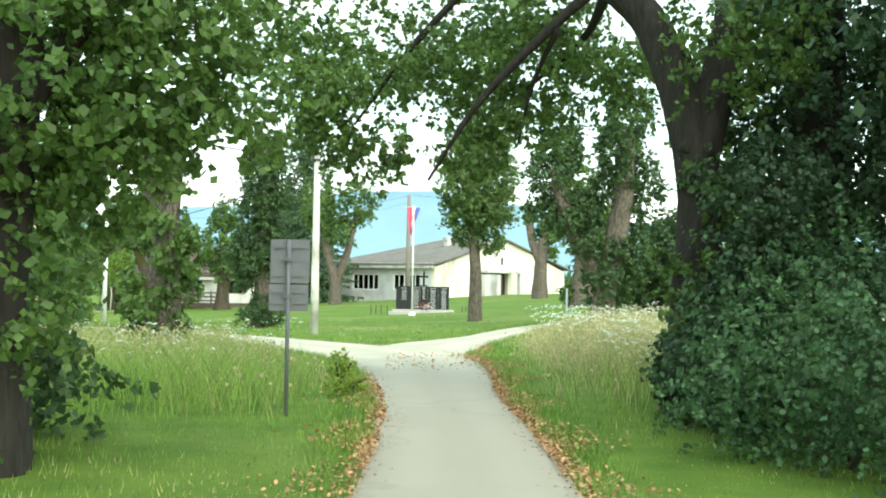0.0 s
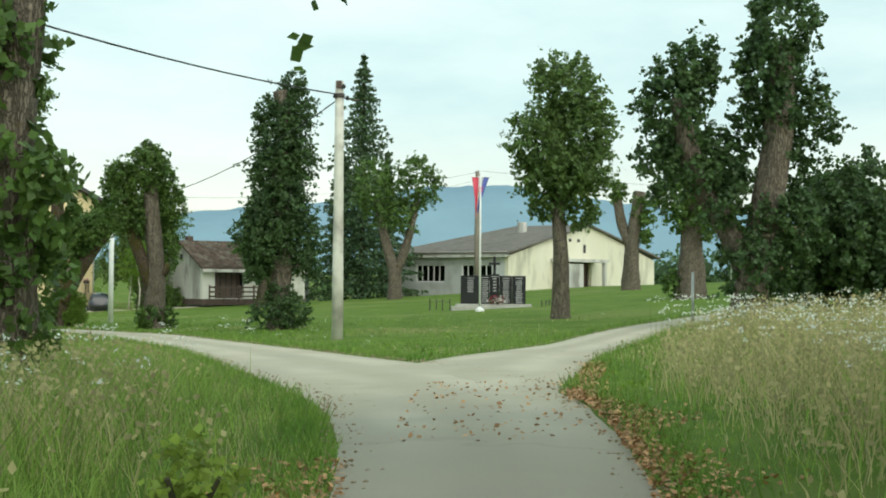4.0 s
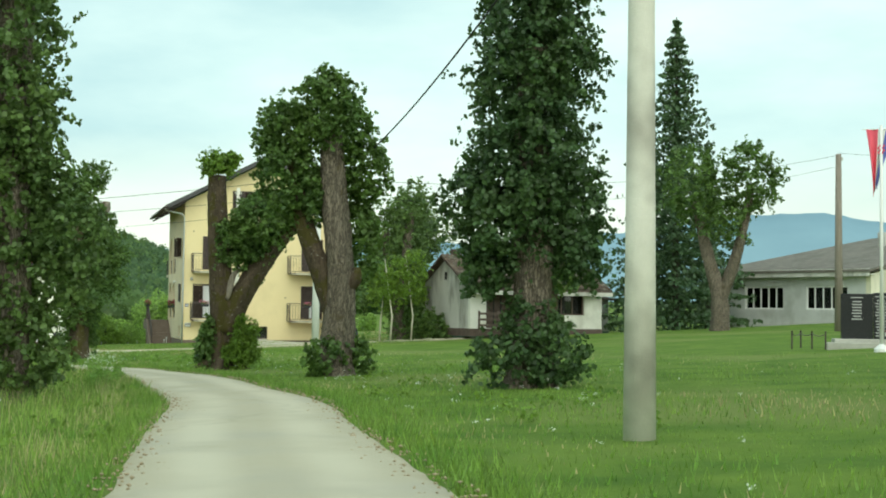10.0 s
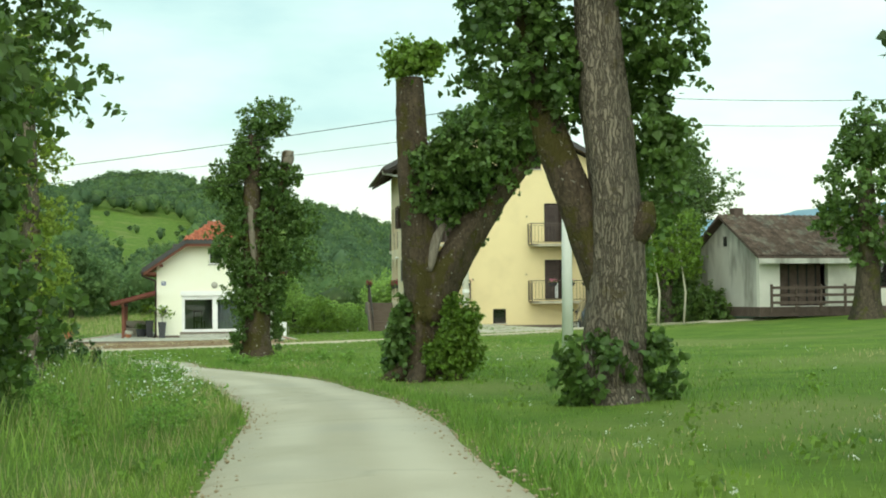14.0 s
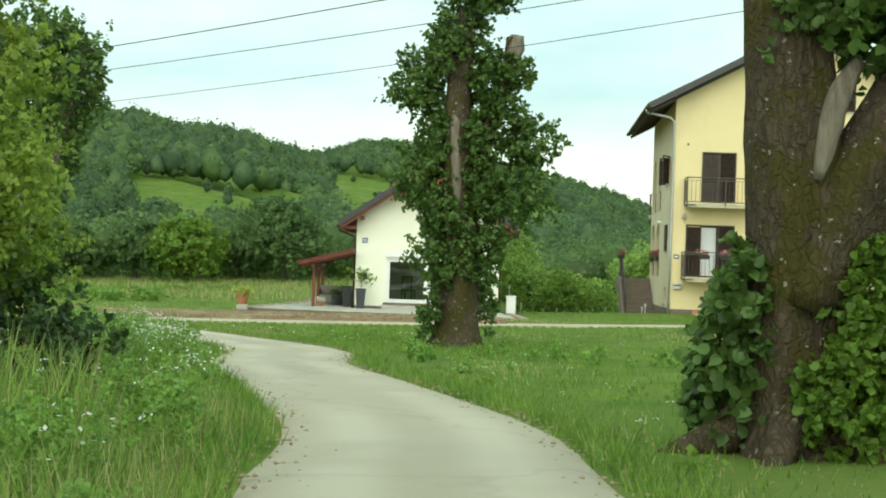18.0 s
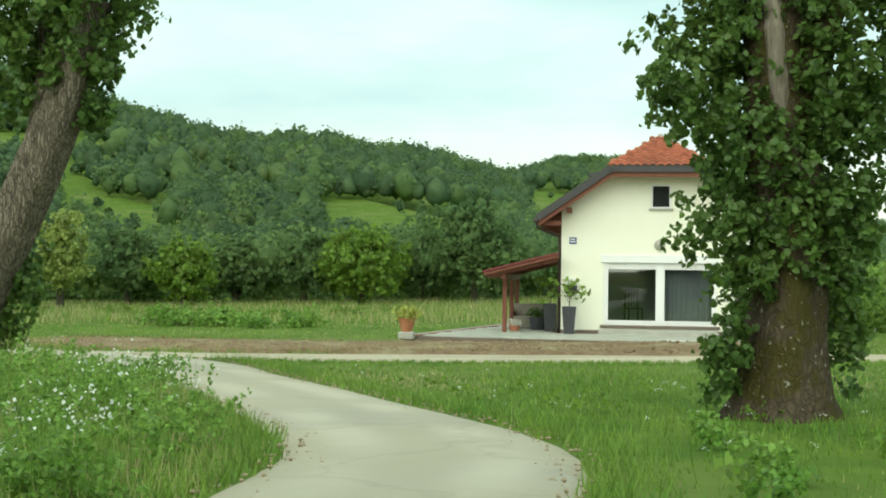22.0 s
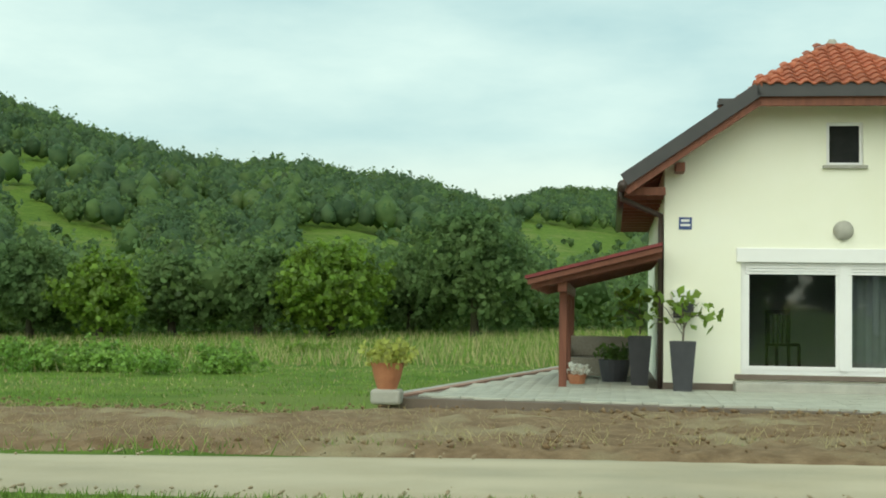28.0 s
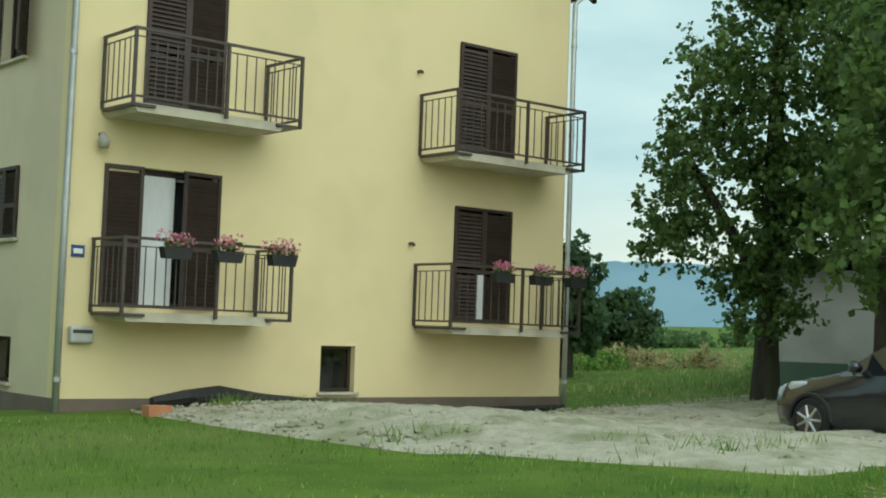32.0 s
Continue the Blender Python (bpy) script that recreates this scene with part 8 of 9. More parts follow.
for x, y, h in ((4.6, 49.6, 1.45), (12.1, 91, 3.8)):
    gp_ = thing("steel_post", pose(x, y, gz0(x, y) - 0.1), "plain grey steel post beside the branch lane", "post", "steel posts")
    part("shaft", tube([(0, 0, 0), (0, 0, h)], [0.04, 0.038], 10), M_ZINC, gp_, smooth=True)
    part("cap", tube([(0, 0, h), (0, 0, h + 0.04)], [0.048, 0.03], 10), M_ZINC, gp_)

# ---- grey house behind the trees ----
gh = thing("grey_house", YH @ pose(16.3, -0.1, 0.2, 0, 0, -52), "pale grey rendered house half hidden by trees", "house")
part("wall", box(0, 8, 0, 7, 0.9, 2.9), M_GREYWALL, gh)
part("plinth", box(-0.03, 8.03, -0.03, 7, -0.5, 0.9), mat("green_plinth", (0.1, 0.17, 0.13), (0.14, 0.21, 0.16), scale=2, rough=0.9), gh)
part("roof", prism([(-0.4, 2.85), (4, 3.4), (8.4, 2.85), (8.4, 3.0), (4, 3.56), (-0.4, 3.0)], -0.4, 7.4), M_OLDTILE, gh)

# ---- the parked car ----
M_CARPAINT = mat("black_car_paint", (0.008, 0.009, 0.013), (0.011, 0.012, 0.017), rough=0.25, spec=0.6, coat=0.8)
M_TYRE = mat("tyre_rubber", (0.018, 0.018, 0.018), (0.025, 0.025, 0.025), scale=20, rough=0.85)
M_ALLOY = mat("alloy_wheel", (0.55, 0.56, 0.58), (0.62, 0.63, 0.65), rough=0.3, metal=0.8)
M_CARGLASS = mat("tinted_car_glass", (0.012, 0.015, 0.018), (0.016, 0.02, 0.024), rough=0.05, spec=0.8)
M_HEADLAMP = mat("headlamp_glass", (0.5, 0.52, 0.52), (0.6, 0.62, 0.62), rough=0.1, spec=0.7)


def hatchback(m):
    """Nose towards -x; its origin lies under the front axle's middle."""
    c = thing("hatchback_car", m, "black five-door hatchback parked on the gravel", "car")
    # stations: x, bottom, sill, shoulder height, roof height, half width at sill, at shoulder, at roof
    st_ = [(-0.72, .32, .42, .55, .56, .50, .48, .44), (-0.66, .2, .34, .66, .68, .66, .63, .56), (-0.4, .18, .32, .74, .79, .78, .73, .62), (0.1, .17, .3, .8, .88, .81, .77, .64), (0.42, .17, .3, .86, .95, .82, .78, .62),
           (0.8, .17, .3, .89, 1.22, .82, .79, .6), (1.15, .17, .3, .91, 1.42, .82, .79, .58), (1.6, .17, .3, .92, 1.49, .82, .79, .57), (2.1, .17, .3, .93, 1.48, .82, .79, .56), (2.5, .18, .31, .95, 1.42, .81, .77, .54), (2.75, .22, .35, .96, 1.28, .78, .73, .52), (2.9, .3, .42, .9, 1.0, .7, .66, .5)]
    bm = bmesh.new()
    rings = []
    for x, zb, zs, zh, zr, ws, wh_, wr_ in st_:
        half_ = [(0.0, zb), (ws * 0.9, zb), (ws, zs), (ws + 0.01, (zs + zh) / 2), (wh_, zh), (wr_ + 0.04, zh + (zr - zh) * 0.85), (wr_ * 0.8, zr), (0, zr + 0.01)]
        ring = [bm.verts.new((x, y, z)) for y, z in half_] + [bm.verts.new((x, -y, z)) for y, z in half_[-2:0:-1]]
        rings.append(ring)
    n_ = len(rings[0])
    glass_faces = []
    for i, (a, b) in enumerate(zip(rings, rings[1:])):
        for k in range(n_):
            f = bm.faces.new((a[k], a[(k + 1) % n_], b[(k + 1) % n_], b[k]))
            if k in (4, 9) and 4 <= i <= 9:
                glass_faces.append(f)
            if k in (5, 6, 7, 8) and (i == 4 or i == 5):
                glass_faces.append(f)
    bm.faces.new(rings[0])
    bm.faces.new(rings[-1][::-1])
    bmesh.ops.recalc_face_normals(bm, faces=bm.faces)
    panes = {}
    for f in glass_faces:
        my = sum(v.co.y for v in f.verts)
        gb = panes.setdefault("windscreen" if abs(my) < 1.5 and f.calc_center_median().x < 1.2 else ("side_window", my > 0), bmesh.new())
        gb.faces.new([gb.verts.new(v.co + f.normal * 0.006) for v in f.verts])
    for gb in panes.values():
        bmesh.ops.remove_doubles(gb, verts=gb.verts, dist=0.012)
    body = part("body", bm, M_CARPAINT, c, smooth=True)
    for key, gb in panes.items():
        part(key if isinstance(key, str) else key[0], gb, M_CARGLASS, body)
    for x, sgn in ((0, -1), (0, 1), (2.25, -1), (2.25, 1)):
        wl = part("wheel", tube([(x, sgn * 0.62, 0.29), (x, sgn * 0.66, 0.29), (x, sgn * 0.8, 0.29), (x, sgn * 0.84, 0.29)], [0.25, 0.29, 0.29, 0.255], 28), M_TYRE, c, smooth=False)
        part("rim", tube([(x, sgn * 0.83, 0.29), (x, sgn * 0.846, 0.29)], [0.205, 0.19], 24), M_RAIL, wl)
        for k in range(7):
            a = k * 2 * math.pi / 7
            part("spoke", tube([(x + 0.03 * math.cos(a), sgn * 0.85, 0.29 + 0.03 * math.sin(a)), (x + 0.19 * math.cos(a), sgn * 0.848, 0.29 + 0.19 * math.sin(a))], [0.022, 0.016], 6), M_ALLOY, wl)
        part("hub", tube([(x, sgn * 0.84, 0.29), (x, sgn * 0.862, 0.29)], [0.045, 0.035], 12), M_ALLOY, wl)
        part("arch_liner", tube([(x + 0.33 * math.cos(a), sgn * 0.815, 0.29 + 0.33 * math.sin(a)) for a in np.linspace(0, math.pi, 14)], [0.03] * 14, 6), M_BLACKPOT, body)
    for sgn in (-1, 1):
        part("headlight", tube([(-0.55, sgn * 0.6, 0.62), (-0.35, sgn * 0.69, 0.7), (-0.1, sgn * 0.75, 0.76)], [0.05, 0.08, 0.02], 10), M_HEADLAMP, body, "clear headlamp", smooth=True)
        part("mirror", tube([(0.72, sgn * 0.78, 0.98), (0.7, sgn * 0.88, 1.0), (0.76, sgn * 0.94, 1.0)], [0.05, 0.08, 0.05], 10), M_CARPAINT, body, smooth=True)
        part("door_line", box(1.5, 1.515, sgn * 0.8 - 0.035, sgn * 0.8 + 0.035, 0.34, 0.9), M_BLACKPOT, body)
        part("door_handle", box(1.32, 1.46, sgn * 0.8 - 0.03, sgn * 0.8 + 0.03, 0.8, 0.83, bevel=0.005), M_CARPAINT, body)
    part("grille", box(-0.735, -0.7, -0.35, 0.35, 0.4, 0.5), M_BLACKPOT, body)
    return c


hatchback(pose(-29.69, 106.54, gz0(-29.69, 106.54) + 0.1, 0, 0, -60))

# ---- woods, far hills and mountains ----
ball = bmesh.new()
bmesh.ops.create_icosphere(ball, subdivisions=1, radius=1.0)
BALL_V = np.array([v.co[:] for v in ball.verts])
BALL_F = np.array([[v.index for v in f.verts] for f in ball.faces])
ball.free()


def wood(name, xs, ys, hs, ws, quads, size, leaf, label, seed, foot=0.15, core=0.66, lumpy=0.42):
    """Many crowns as one: domes of leaves over their feet."""
    r = np.random.default_rng(seed)
    n = len(xs)
    k = r.integers(0, n, n * quads)
    k.sort()
    d = r.normal(size=(len(k), 3))
    d /= np.linalg.norm(d, axis=1)[:, None]
    if foot < 0:
        d[:, 2] = np.where(d[:, 2] < -0.15, -d[:, 2], d[:, 2])
    ph = r.uniform(0, 6.28, (n, 4))
    fr = r.normal(size=(n, 4, 3)) * 2.2
    lump = 1 + lumpy * np.sin((d[:, None] * fr[k]).sum(2) + ph[k]).mean(1) * 1.6
    rad = lump * (0.7 + (0.3 if foot > 0 else 0.18) * r.random(len(k)) ** 0.6)
    up = hs * (0.5 + foot * 0.5)
    c = np.stack([xs[k] + d[:, 0] * ws[k] * rad, ys[k] + d[:, 1] * ws[k] * rad, land(xs, ys)[k] + up[k] + d[:, 2] * (hs[k] * (1 - foot) / 2) * rad], 1)
    v, f = leaf_quads(c, size, 0.3, d * 0.9, r)
    f = np.concatenate([f[:, [0, 1, 2]], f[:, [0, 2, 3]]])
    # the dense inside of each crown
    m = len(BALL_V)
    k = np.repeat(np.arange(n), m)
    b = np.tile(BALL_V, (n, 1))
    lump = (1 + lumpy * np.sin((b[:, None] * fr[k]).sum(2) + ph[k]).mean(1) * 1.6) * core
    cv = np.stack([xs[k] + b[:, 0] * ws[k] * lump, ys[k] + b[:, 1] * ws[k] * lump, land(xs, ys)[k] + up[k] + b[:, 2] * (hs[k] * (1 - foot) / 2) * lump], 1)
    cf = (BALL_F[None] + m * np.arange(n)[:, None, None]).reshape(-1, 3) + len(v)
    return tagged(part(name, mesh_np(name, np.concatenate([v, cv]), np.concatenate([f, cf])), leaf, smooth=True), label, "woods", kind="stuff")


def scatter(n, b0, b1, d0, d1, seed, power=0.5):
    r = np.random.default_rng(seed)
    b = np.radians(r.uniform(b0, b1, n))
    d = (d0 ** (1 / power) + (d1 ** (1 / power) - d0 ** (1 / power)) * r.random(n)) ** power
    return -34 - np.sin(b) * d, 79 + np.cos(b) * d, np.degrees(b), d


def rise_of(x, y, d):
    return np.degrees(np.arctan2(land(x, y) + 0.2, d))


# edge of the wood beyond the field
x, y, b, d = scatter(210, 24, 84, 67, 116, 301)
ok = ~((np.abs(b - 33) < 9) & (d < 75))
x, y, b, d = x[ok], y[ok], b[ok], d[ok]
r = np.random.default_rng(302)
h = r.uniform(2.8, 5.0, len(x)) + 0.025 * (d - 66)
sel = r.random(len(x)) < 0.5
wood("wood_edge", x[~sel], y[~sel], h[~sel], h[~sel] * r.uniform(.42, .62, (~sel).sum()), 380, 0.34, M_FORESTB, "mid-green mixed trees at the edge of the field", 303)
wood("wood_edge", x[sel], y[sel], h[sel], h[sel] * r.uniform(.42, .62, sel.sum()), 380, 0.34, M_WALNUT, "lighter green trees at the edge of the field", 304)
# slope
x, y, b, d = scatter(15500, 16, 90, 112, 670, 311)
CLEARINGS = (((66.7, 5.95), (59.8, 6.0), (60.0, 5.7), (66.5, 5.6)),
             ((62.9, 5.1), (61.9, 5.1), (60.6, 3.7), (57.8, 2.9), (57.5, 2.3), (59.3, 2.2), (61.5, 3.2)),
             ((51.1, 3.5), (48.2, 3.6), (44.2, 3.1), (41.5, 2.3), (44.5, 2.1), (47.7, 2.5), (50.6, 2.9)),
             ((41.5, 4.0), (37.0, 3.6), (36.5, 2.6), (40.0, 2.0), (41.5, 3.3)),
             ((34.5, 3.1), (31.2, 2.9), (31.5, 2.3), (34.5, 2.3)))


def open_land(b, e):
    """Whether a bearing and a rise, seen from the bend, fall on a hill meadow."""
    res = np.zeros(len(b), bool)
    for poly in CLEARINGS:
        hit = np.zeros(len(b), bool)
        for (x0, y0), (x1, y1) in zip(poly, poly[1:] + poly[:1]):
            if y0 != y1:
                hit ^= ((y0 > e) != (y1 > e)) & (b < (x1 - x0) * (e - y0) / (y1 - y0) + x0)
        res |= hit
    return res


r = np.random.default_rng(312)
keep_ = d < np.interp(b, [t[0] for t in AWAY], [t[1] for t in AWAY]) * 1.04
x, y, b, d = x[keep_], y[keep_], b[keep_], d[keep_]
h = r.uniform(4.2, 6.4, len(x)) * np.interp(d, [112, 200, 300, 420, 560], [0.8, 1.0, 1.25, 1.05, 0.85]) * r.choice([0.7, 0.9, 1, 1.25], len(x))
free = r.random(len(x)) < 0.07
z_ = land(x, y) + 0.1
bare = np.zeros(len(x), bool)
for k in (0.1, 0.4, 0.7):
    bare |= open_land(b, np.degrees(np.arctan2(z_ + h * k, d)))
keep_ = ~bare | free
h = np.where(bare, h * 0.4, h)
x, y, b, d, h = x[keep_], y[keep_], b[keep_], d[keep_], h[keep_]
w_t = h * r.uniform(.36, .52, len(x))
u_ = r.random(len(x)) + 0.25 * np.sin(x * 0.05) * np.sin(y * 0.043)
kinds = np.where(u_ < 0.6, 0, np.where(u_ < 0.97, 1, 2))
for k, m_, lb in ((0, M_FOREST, "dark broadleaved forest covering the hill"), (1, M_FORESTB, "lighter trees scattered through the hill forest"), (2, M_WALNUT, "bright young trees among the hill forest")):
    s_ = kinds == k
    for near in (True, False):
        n_ = s_ & ((d < 260) == near)
        wood("hill_forest", x[n_], y[n_], h[n_], w_t[n_], 62 if near else 17, 0.74 if near else 1.0, m_, lb, 313 + k + 10 * near, foot=-0.12, core=0.62, lumpy=0.36 if near else 0.24)
# low woods behind the hall and bungalow
x, y, b, d = scatter(260, -75, 26, 85, 190, 321)
r = np.random.default_rng(322)
keep_ = np.hypot(x + 34, y - 79) > 80
keep_ &= ~((x > -30) & (x < 30) & (y < 150))
keep_ &= (y > 60)
past = np.degrees(np.arctan2(x + 37, y - 89))
keep_ &= ~((past > -25) & (past < 22))
x, y = x[keep_], y[keep_]
h = r.uniform(4.5, 7.5, len(x))
wood("far_woods", x, y, h, h * r.uniform(.4, .55, len(x)), 240, 0.6, M_FOREST, "low dark woods beyond the village green", 323, core=0.5)
# low hedgerow trees far behind the rear meadow
r = np.random.default_rng(325)
b_r, d_r = np.radians(r.uniform(4, 27, 60)), r.uniform(75, 120, 60)
x, y = -37 + np.sin(b_r) * d_r, 89 + np.cos(b_r) * d_r
h = r.uniform(1.3, 2.4, len(x))
wood("far_woods", x, y, h, h * r.uniform(.6, .95, len(x)), 260, 0.34, M_FORESTB, "low hedgerow trees far behind the rear meadow", 326, core=0.5)
# valley trees between the two houses
r = np.random.default_rng(331)
x, y = [], []
for k in range(46):
    bb, dd = radians(r.uniform(4, 30)), r.uniform(40, 80)
    x.append(-38 - math.sin(bb) * dd)
    y.append(86 + math.cos(bb) * dd)
x, y = np.array(x), np.array(y)
yl = np.array([list(YH.inverted() @ Vector((a, b_, 0)))[:2] for a, b_ in zip(x, y)])
wl2 = np.array([list(WH.inverted() @ Vector((a, b_, 0)))[:2] for a, b_ in zip(x, y)])
keep_ = ~((yl[:, 0] > -4.5) & (yl[:, 0] < 13) & (yl[:, 1] < 14)) & ~((wl2[:, 0] > -5) & (wl2[:, 0] < 8.5) & (wl2[:, 1] < 13))
x, y = x[keep_], y[keep_]
h = r.uniform(2.0, 3.4, len(x))
wood("valley_trees", x, y, h, h * r.uniform(.38, .5, len(x)), 800, 0.26, M_VALLEY, "bright green trees in the dip behind the houses", 332, foot=0.05)


M_LIMETREE = leafy("poplar_leaf", (0.24, 0.31, 0.08), (0.3, 0.36, 0.11), island=0.35, trans=0.45)


def lone(x, y, h, w, leaf, label, seed, n=2600, size=0.36):
    tree("field_tree", x, y, [((0, 0, -.2, .22), (0, 0, h * .4, .16), (0, 0, h * .8, .06))],
         [((0, 0, h * .58), (w, w, h * .4)), ((w * .5, 0, h * .42), (w * .6, w * .6, h * .26)), ((-w * .5, .2, h * .45), (w * .6, w * .6, h * .28)), ((0, 0, h * .8), (w * .6, w * .6, h * .22))], n, size, leaf, M_DARKBARK, label, seed, "field trees")


def at(b, d):
    return bearing_point(b, d)


lone(*at(43.0, 66), 5.6, 3.0, M_FORESTB, "broad dark tree at the field edge", 341, 6500, 0.3)
lone(*at(48.7, 64), 4.3, 2.6, M_BRIGHTLEAF, "round bright green tree at the field edge", 342, 6000, 0.28)
lone(*at(51.6, 66), 4.0, 1.9, M_FORESTB, "round green tree at the field edge", 343, 3600, 0.28)
lone(*at(63.6, 62), 5.2, 1.5, M_LIMETREE, "pale slender poplar at the field edge", 344, 3200, 0.24)
lone(*at(72.2, 52), 4.9, 2.6, M_BRIGHTLEAF, "broad walnut tree at the field edge", 345, 6500, 0.26)
lone(*at(67.5, 58), 3.4, 2.2, M_FORESTB, "bush-like tree at the field edge", 346, 4200, 0.26)
lone(*at(55, 68), 3.8, 2.0, M_FORESTB, "round tree with bright leaves at the field edge", 347, 4000, 0.28)
lone(*at(60.3, 66), 4.3, 2.2, M_FORESTB, "green round tree at the field edge", 350, 4200, 0.28)
lone(*at(57.6, 63), 3.6, 1.8, M_BRIGHTLEAF, "small bright tree at the field edge", 351, 3600, 0.26)
lone(*at(45.6, 70), 4.0, 2.0, M_FORESTB, "green round tree at the field edge", 348, 3600, 0.28)
for k, (b_, d_, w_s) in enumerate(((53.0, 47, 1.6), (55.5, 46, 2.2), (58.5, 47, 1.8), (61.5, 50, 1.5), (66.0, 50, 1.9), (49.5, 50, 1.3), (47.0, 52, 1.1), (70.5, 48, 1.6))):
    bx_, by_ = at(b_, d_)
    shrub("weed_thicket", bx_, by_, [((0, 0, .15), (w_s * .6, .7, .22)), ((w_s * .5, .3, .12), (w_s * .3, .6, .24)), ((-w_s * .5, 0, .12), (w_s * .3, .6, .2))], 1800, 0.08, M_BRIGHTLEAF, "low bright thicket of weeds at the field edge", 360 + k, "weed thickets")
for k, (s_, d_, h_) in enumerate(((-7.5, 14.5, 3.4), (-5.6, 15.5, 3.8), (-3.8, 14.0, 3.2), (-2.2, 15.5, 2.9), (-6.6, 18, 4.2), (-4.2, 19, 4.0), (-9.5, 16, 3.6))):
    v_ = YH @ Vector((s_, d_, 0))
    lone(v_.x, v_.y, h_, h_ * 0.42, M_VALLEY if k % 3 < 2 else M_BRIGHTLEAF, "bright green fruit tree in the dip behind the houses", 370 + k, 5600, 0.12)
lone(-29.9, 123.6, 3.7, 0.8, M_FOREST, "narrow green tree behind the yellow house", 352, 3000, 0.2)
lone(-26.6, 131, 2.3, 1.15, M_FOREST, "dark round bush in the rear field", 349, 3000, 0.17)
for k, (bx_, by_, w_s) in enumerate(((-29.0, 126.5, 1.6), (-25.6, 127.5, 1.9), (-22.4, 126.0, 1.7), (-27.4, 129.0, 1.5))):
    shrub("weed_thicket", bx_, by_, [((0, 0, .2), (w_s, .8, .3)), ((w_s * .5, .3, .2), (w_s * .5, .7, .42)), ((-w_s * .6, 0, .2), (w_s * .5, .7, .3))], 2200, 0.1, M_DRYGRASS if k % 2 else M_WEED, "low half-dry brush at the edge of the rear meadow", 380 + k, "weed thickets")

# mountains on the horizon, the haze of distance put into their blue base colour
M_RIDGE = mat("haze_tinted_mountain", (0.20, 0.31, 0.38), (0.23, 0.35, 0.42), scale=0.004, rough=1.0, spec=0.0)
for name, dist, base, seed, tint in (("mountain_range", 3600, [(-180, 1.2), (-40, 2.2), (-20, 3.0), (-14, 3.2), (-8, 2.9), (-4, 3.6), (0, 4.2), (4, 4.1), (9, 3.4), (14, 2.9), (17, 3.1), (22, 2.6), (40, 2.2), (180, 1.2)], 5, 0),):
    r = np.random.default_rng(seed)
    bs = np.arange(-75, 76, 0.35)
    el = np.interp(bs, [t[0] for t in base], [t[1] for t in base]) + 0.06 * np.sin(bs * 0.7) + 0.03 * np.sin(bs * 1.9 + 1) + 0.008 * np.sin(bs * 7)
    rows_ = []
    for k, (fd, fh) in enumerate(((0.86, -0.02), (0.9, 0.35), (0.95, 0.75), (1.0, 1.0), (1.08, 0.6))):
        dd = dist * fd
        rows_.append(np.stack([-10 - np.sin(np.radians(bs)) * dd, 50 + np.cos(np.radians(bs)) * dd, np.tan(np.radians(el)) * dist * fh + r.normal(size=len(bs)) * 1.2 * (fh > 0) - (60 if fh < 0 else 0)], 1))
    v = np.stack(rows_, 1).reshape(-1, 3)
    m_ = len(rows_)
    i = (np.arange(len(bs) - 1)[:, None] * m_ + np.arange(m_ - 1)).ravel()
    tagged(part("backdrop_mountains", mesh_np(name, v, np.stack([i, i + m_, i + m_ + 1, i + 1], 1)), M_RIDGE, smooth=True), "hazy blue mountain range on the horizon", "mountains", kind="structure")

# ---- grass, flowers and fallen leaves ----
road_lines = [smooth_line(p, 0.8) for p in (MAIN, BRANCH, CROSS)]


def off_road(x, y):
    """The distance to the nearest lane edge (below 0: on the lane)."""
    best = np.full(len(x), 1e9)
    for q in road_lines:
        for k in range(0, len(x), 20000):
            s = slice(k, k + 20000)
            dd = np.hypot(x[s, None] - q[None, :, 0], y[s, None] - q[None, :, 1]) - q[None, :, 2] / 2
            best[s] = np.minimum(best[s], dd.min(1))
    return best


def free_of_houses(x, y):
    def loc(m, x, y):
        i = np.array(m.inverted())
        return i[0, 0] * x + i[0, 1] * y + i[0, 3], i[1, 0] * x + i[1, 1] * y + i[1, 3]
    s, d = loc(WH, x, y)
    a = (s > -4.1) & (s < 6.4) & (d > -5.2) & (d < 9.5) & (d > patio_front(s) - 0.05)
    band_ = np.abs(d - (-7.6 - 0.165 * (s + 3.9))) < 2.3 + 0.4 * np.sin(s * 2.3 + d * 3)
    a |= (s > -13) & (s < 5.1) & band_
    a |= (s > -4.1) & (s < 5.0) & (d < patio_front(s)) & (d > -7.0 - 0.165 * (s + 3.9))
    s, d = loc(YH, x, y)
    a |= (s > -1.4) & (s < 10) & (d > -0.3) & (d < 11.5)
    a |= (s > 0.6) & (s < 16.7) & (d < 0) & (d > -4.9 - 1.9 * np.clip(s, -1, 3) - 0.25 * np.sin(s * 3.1))
    return ~a


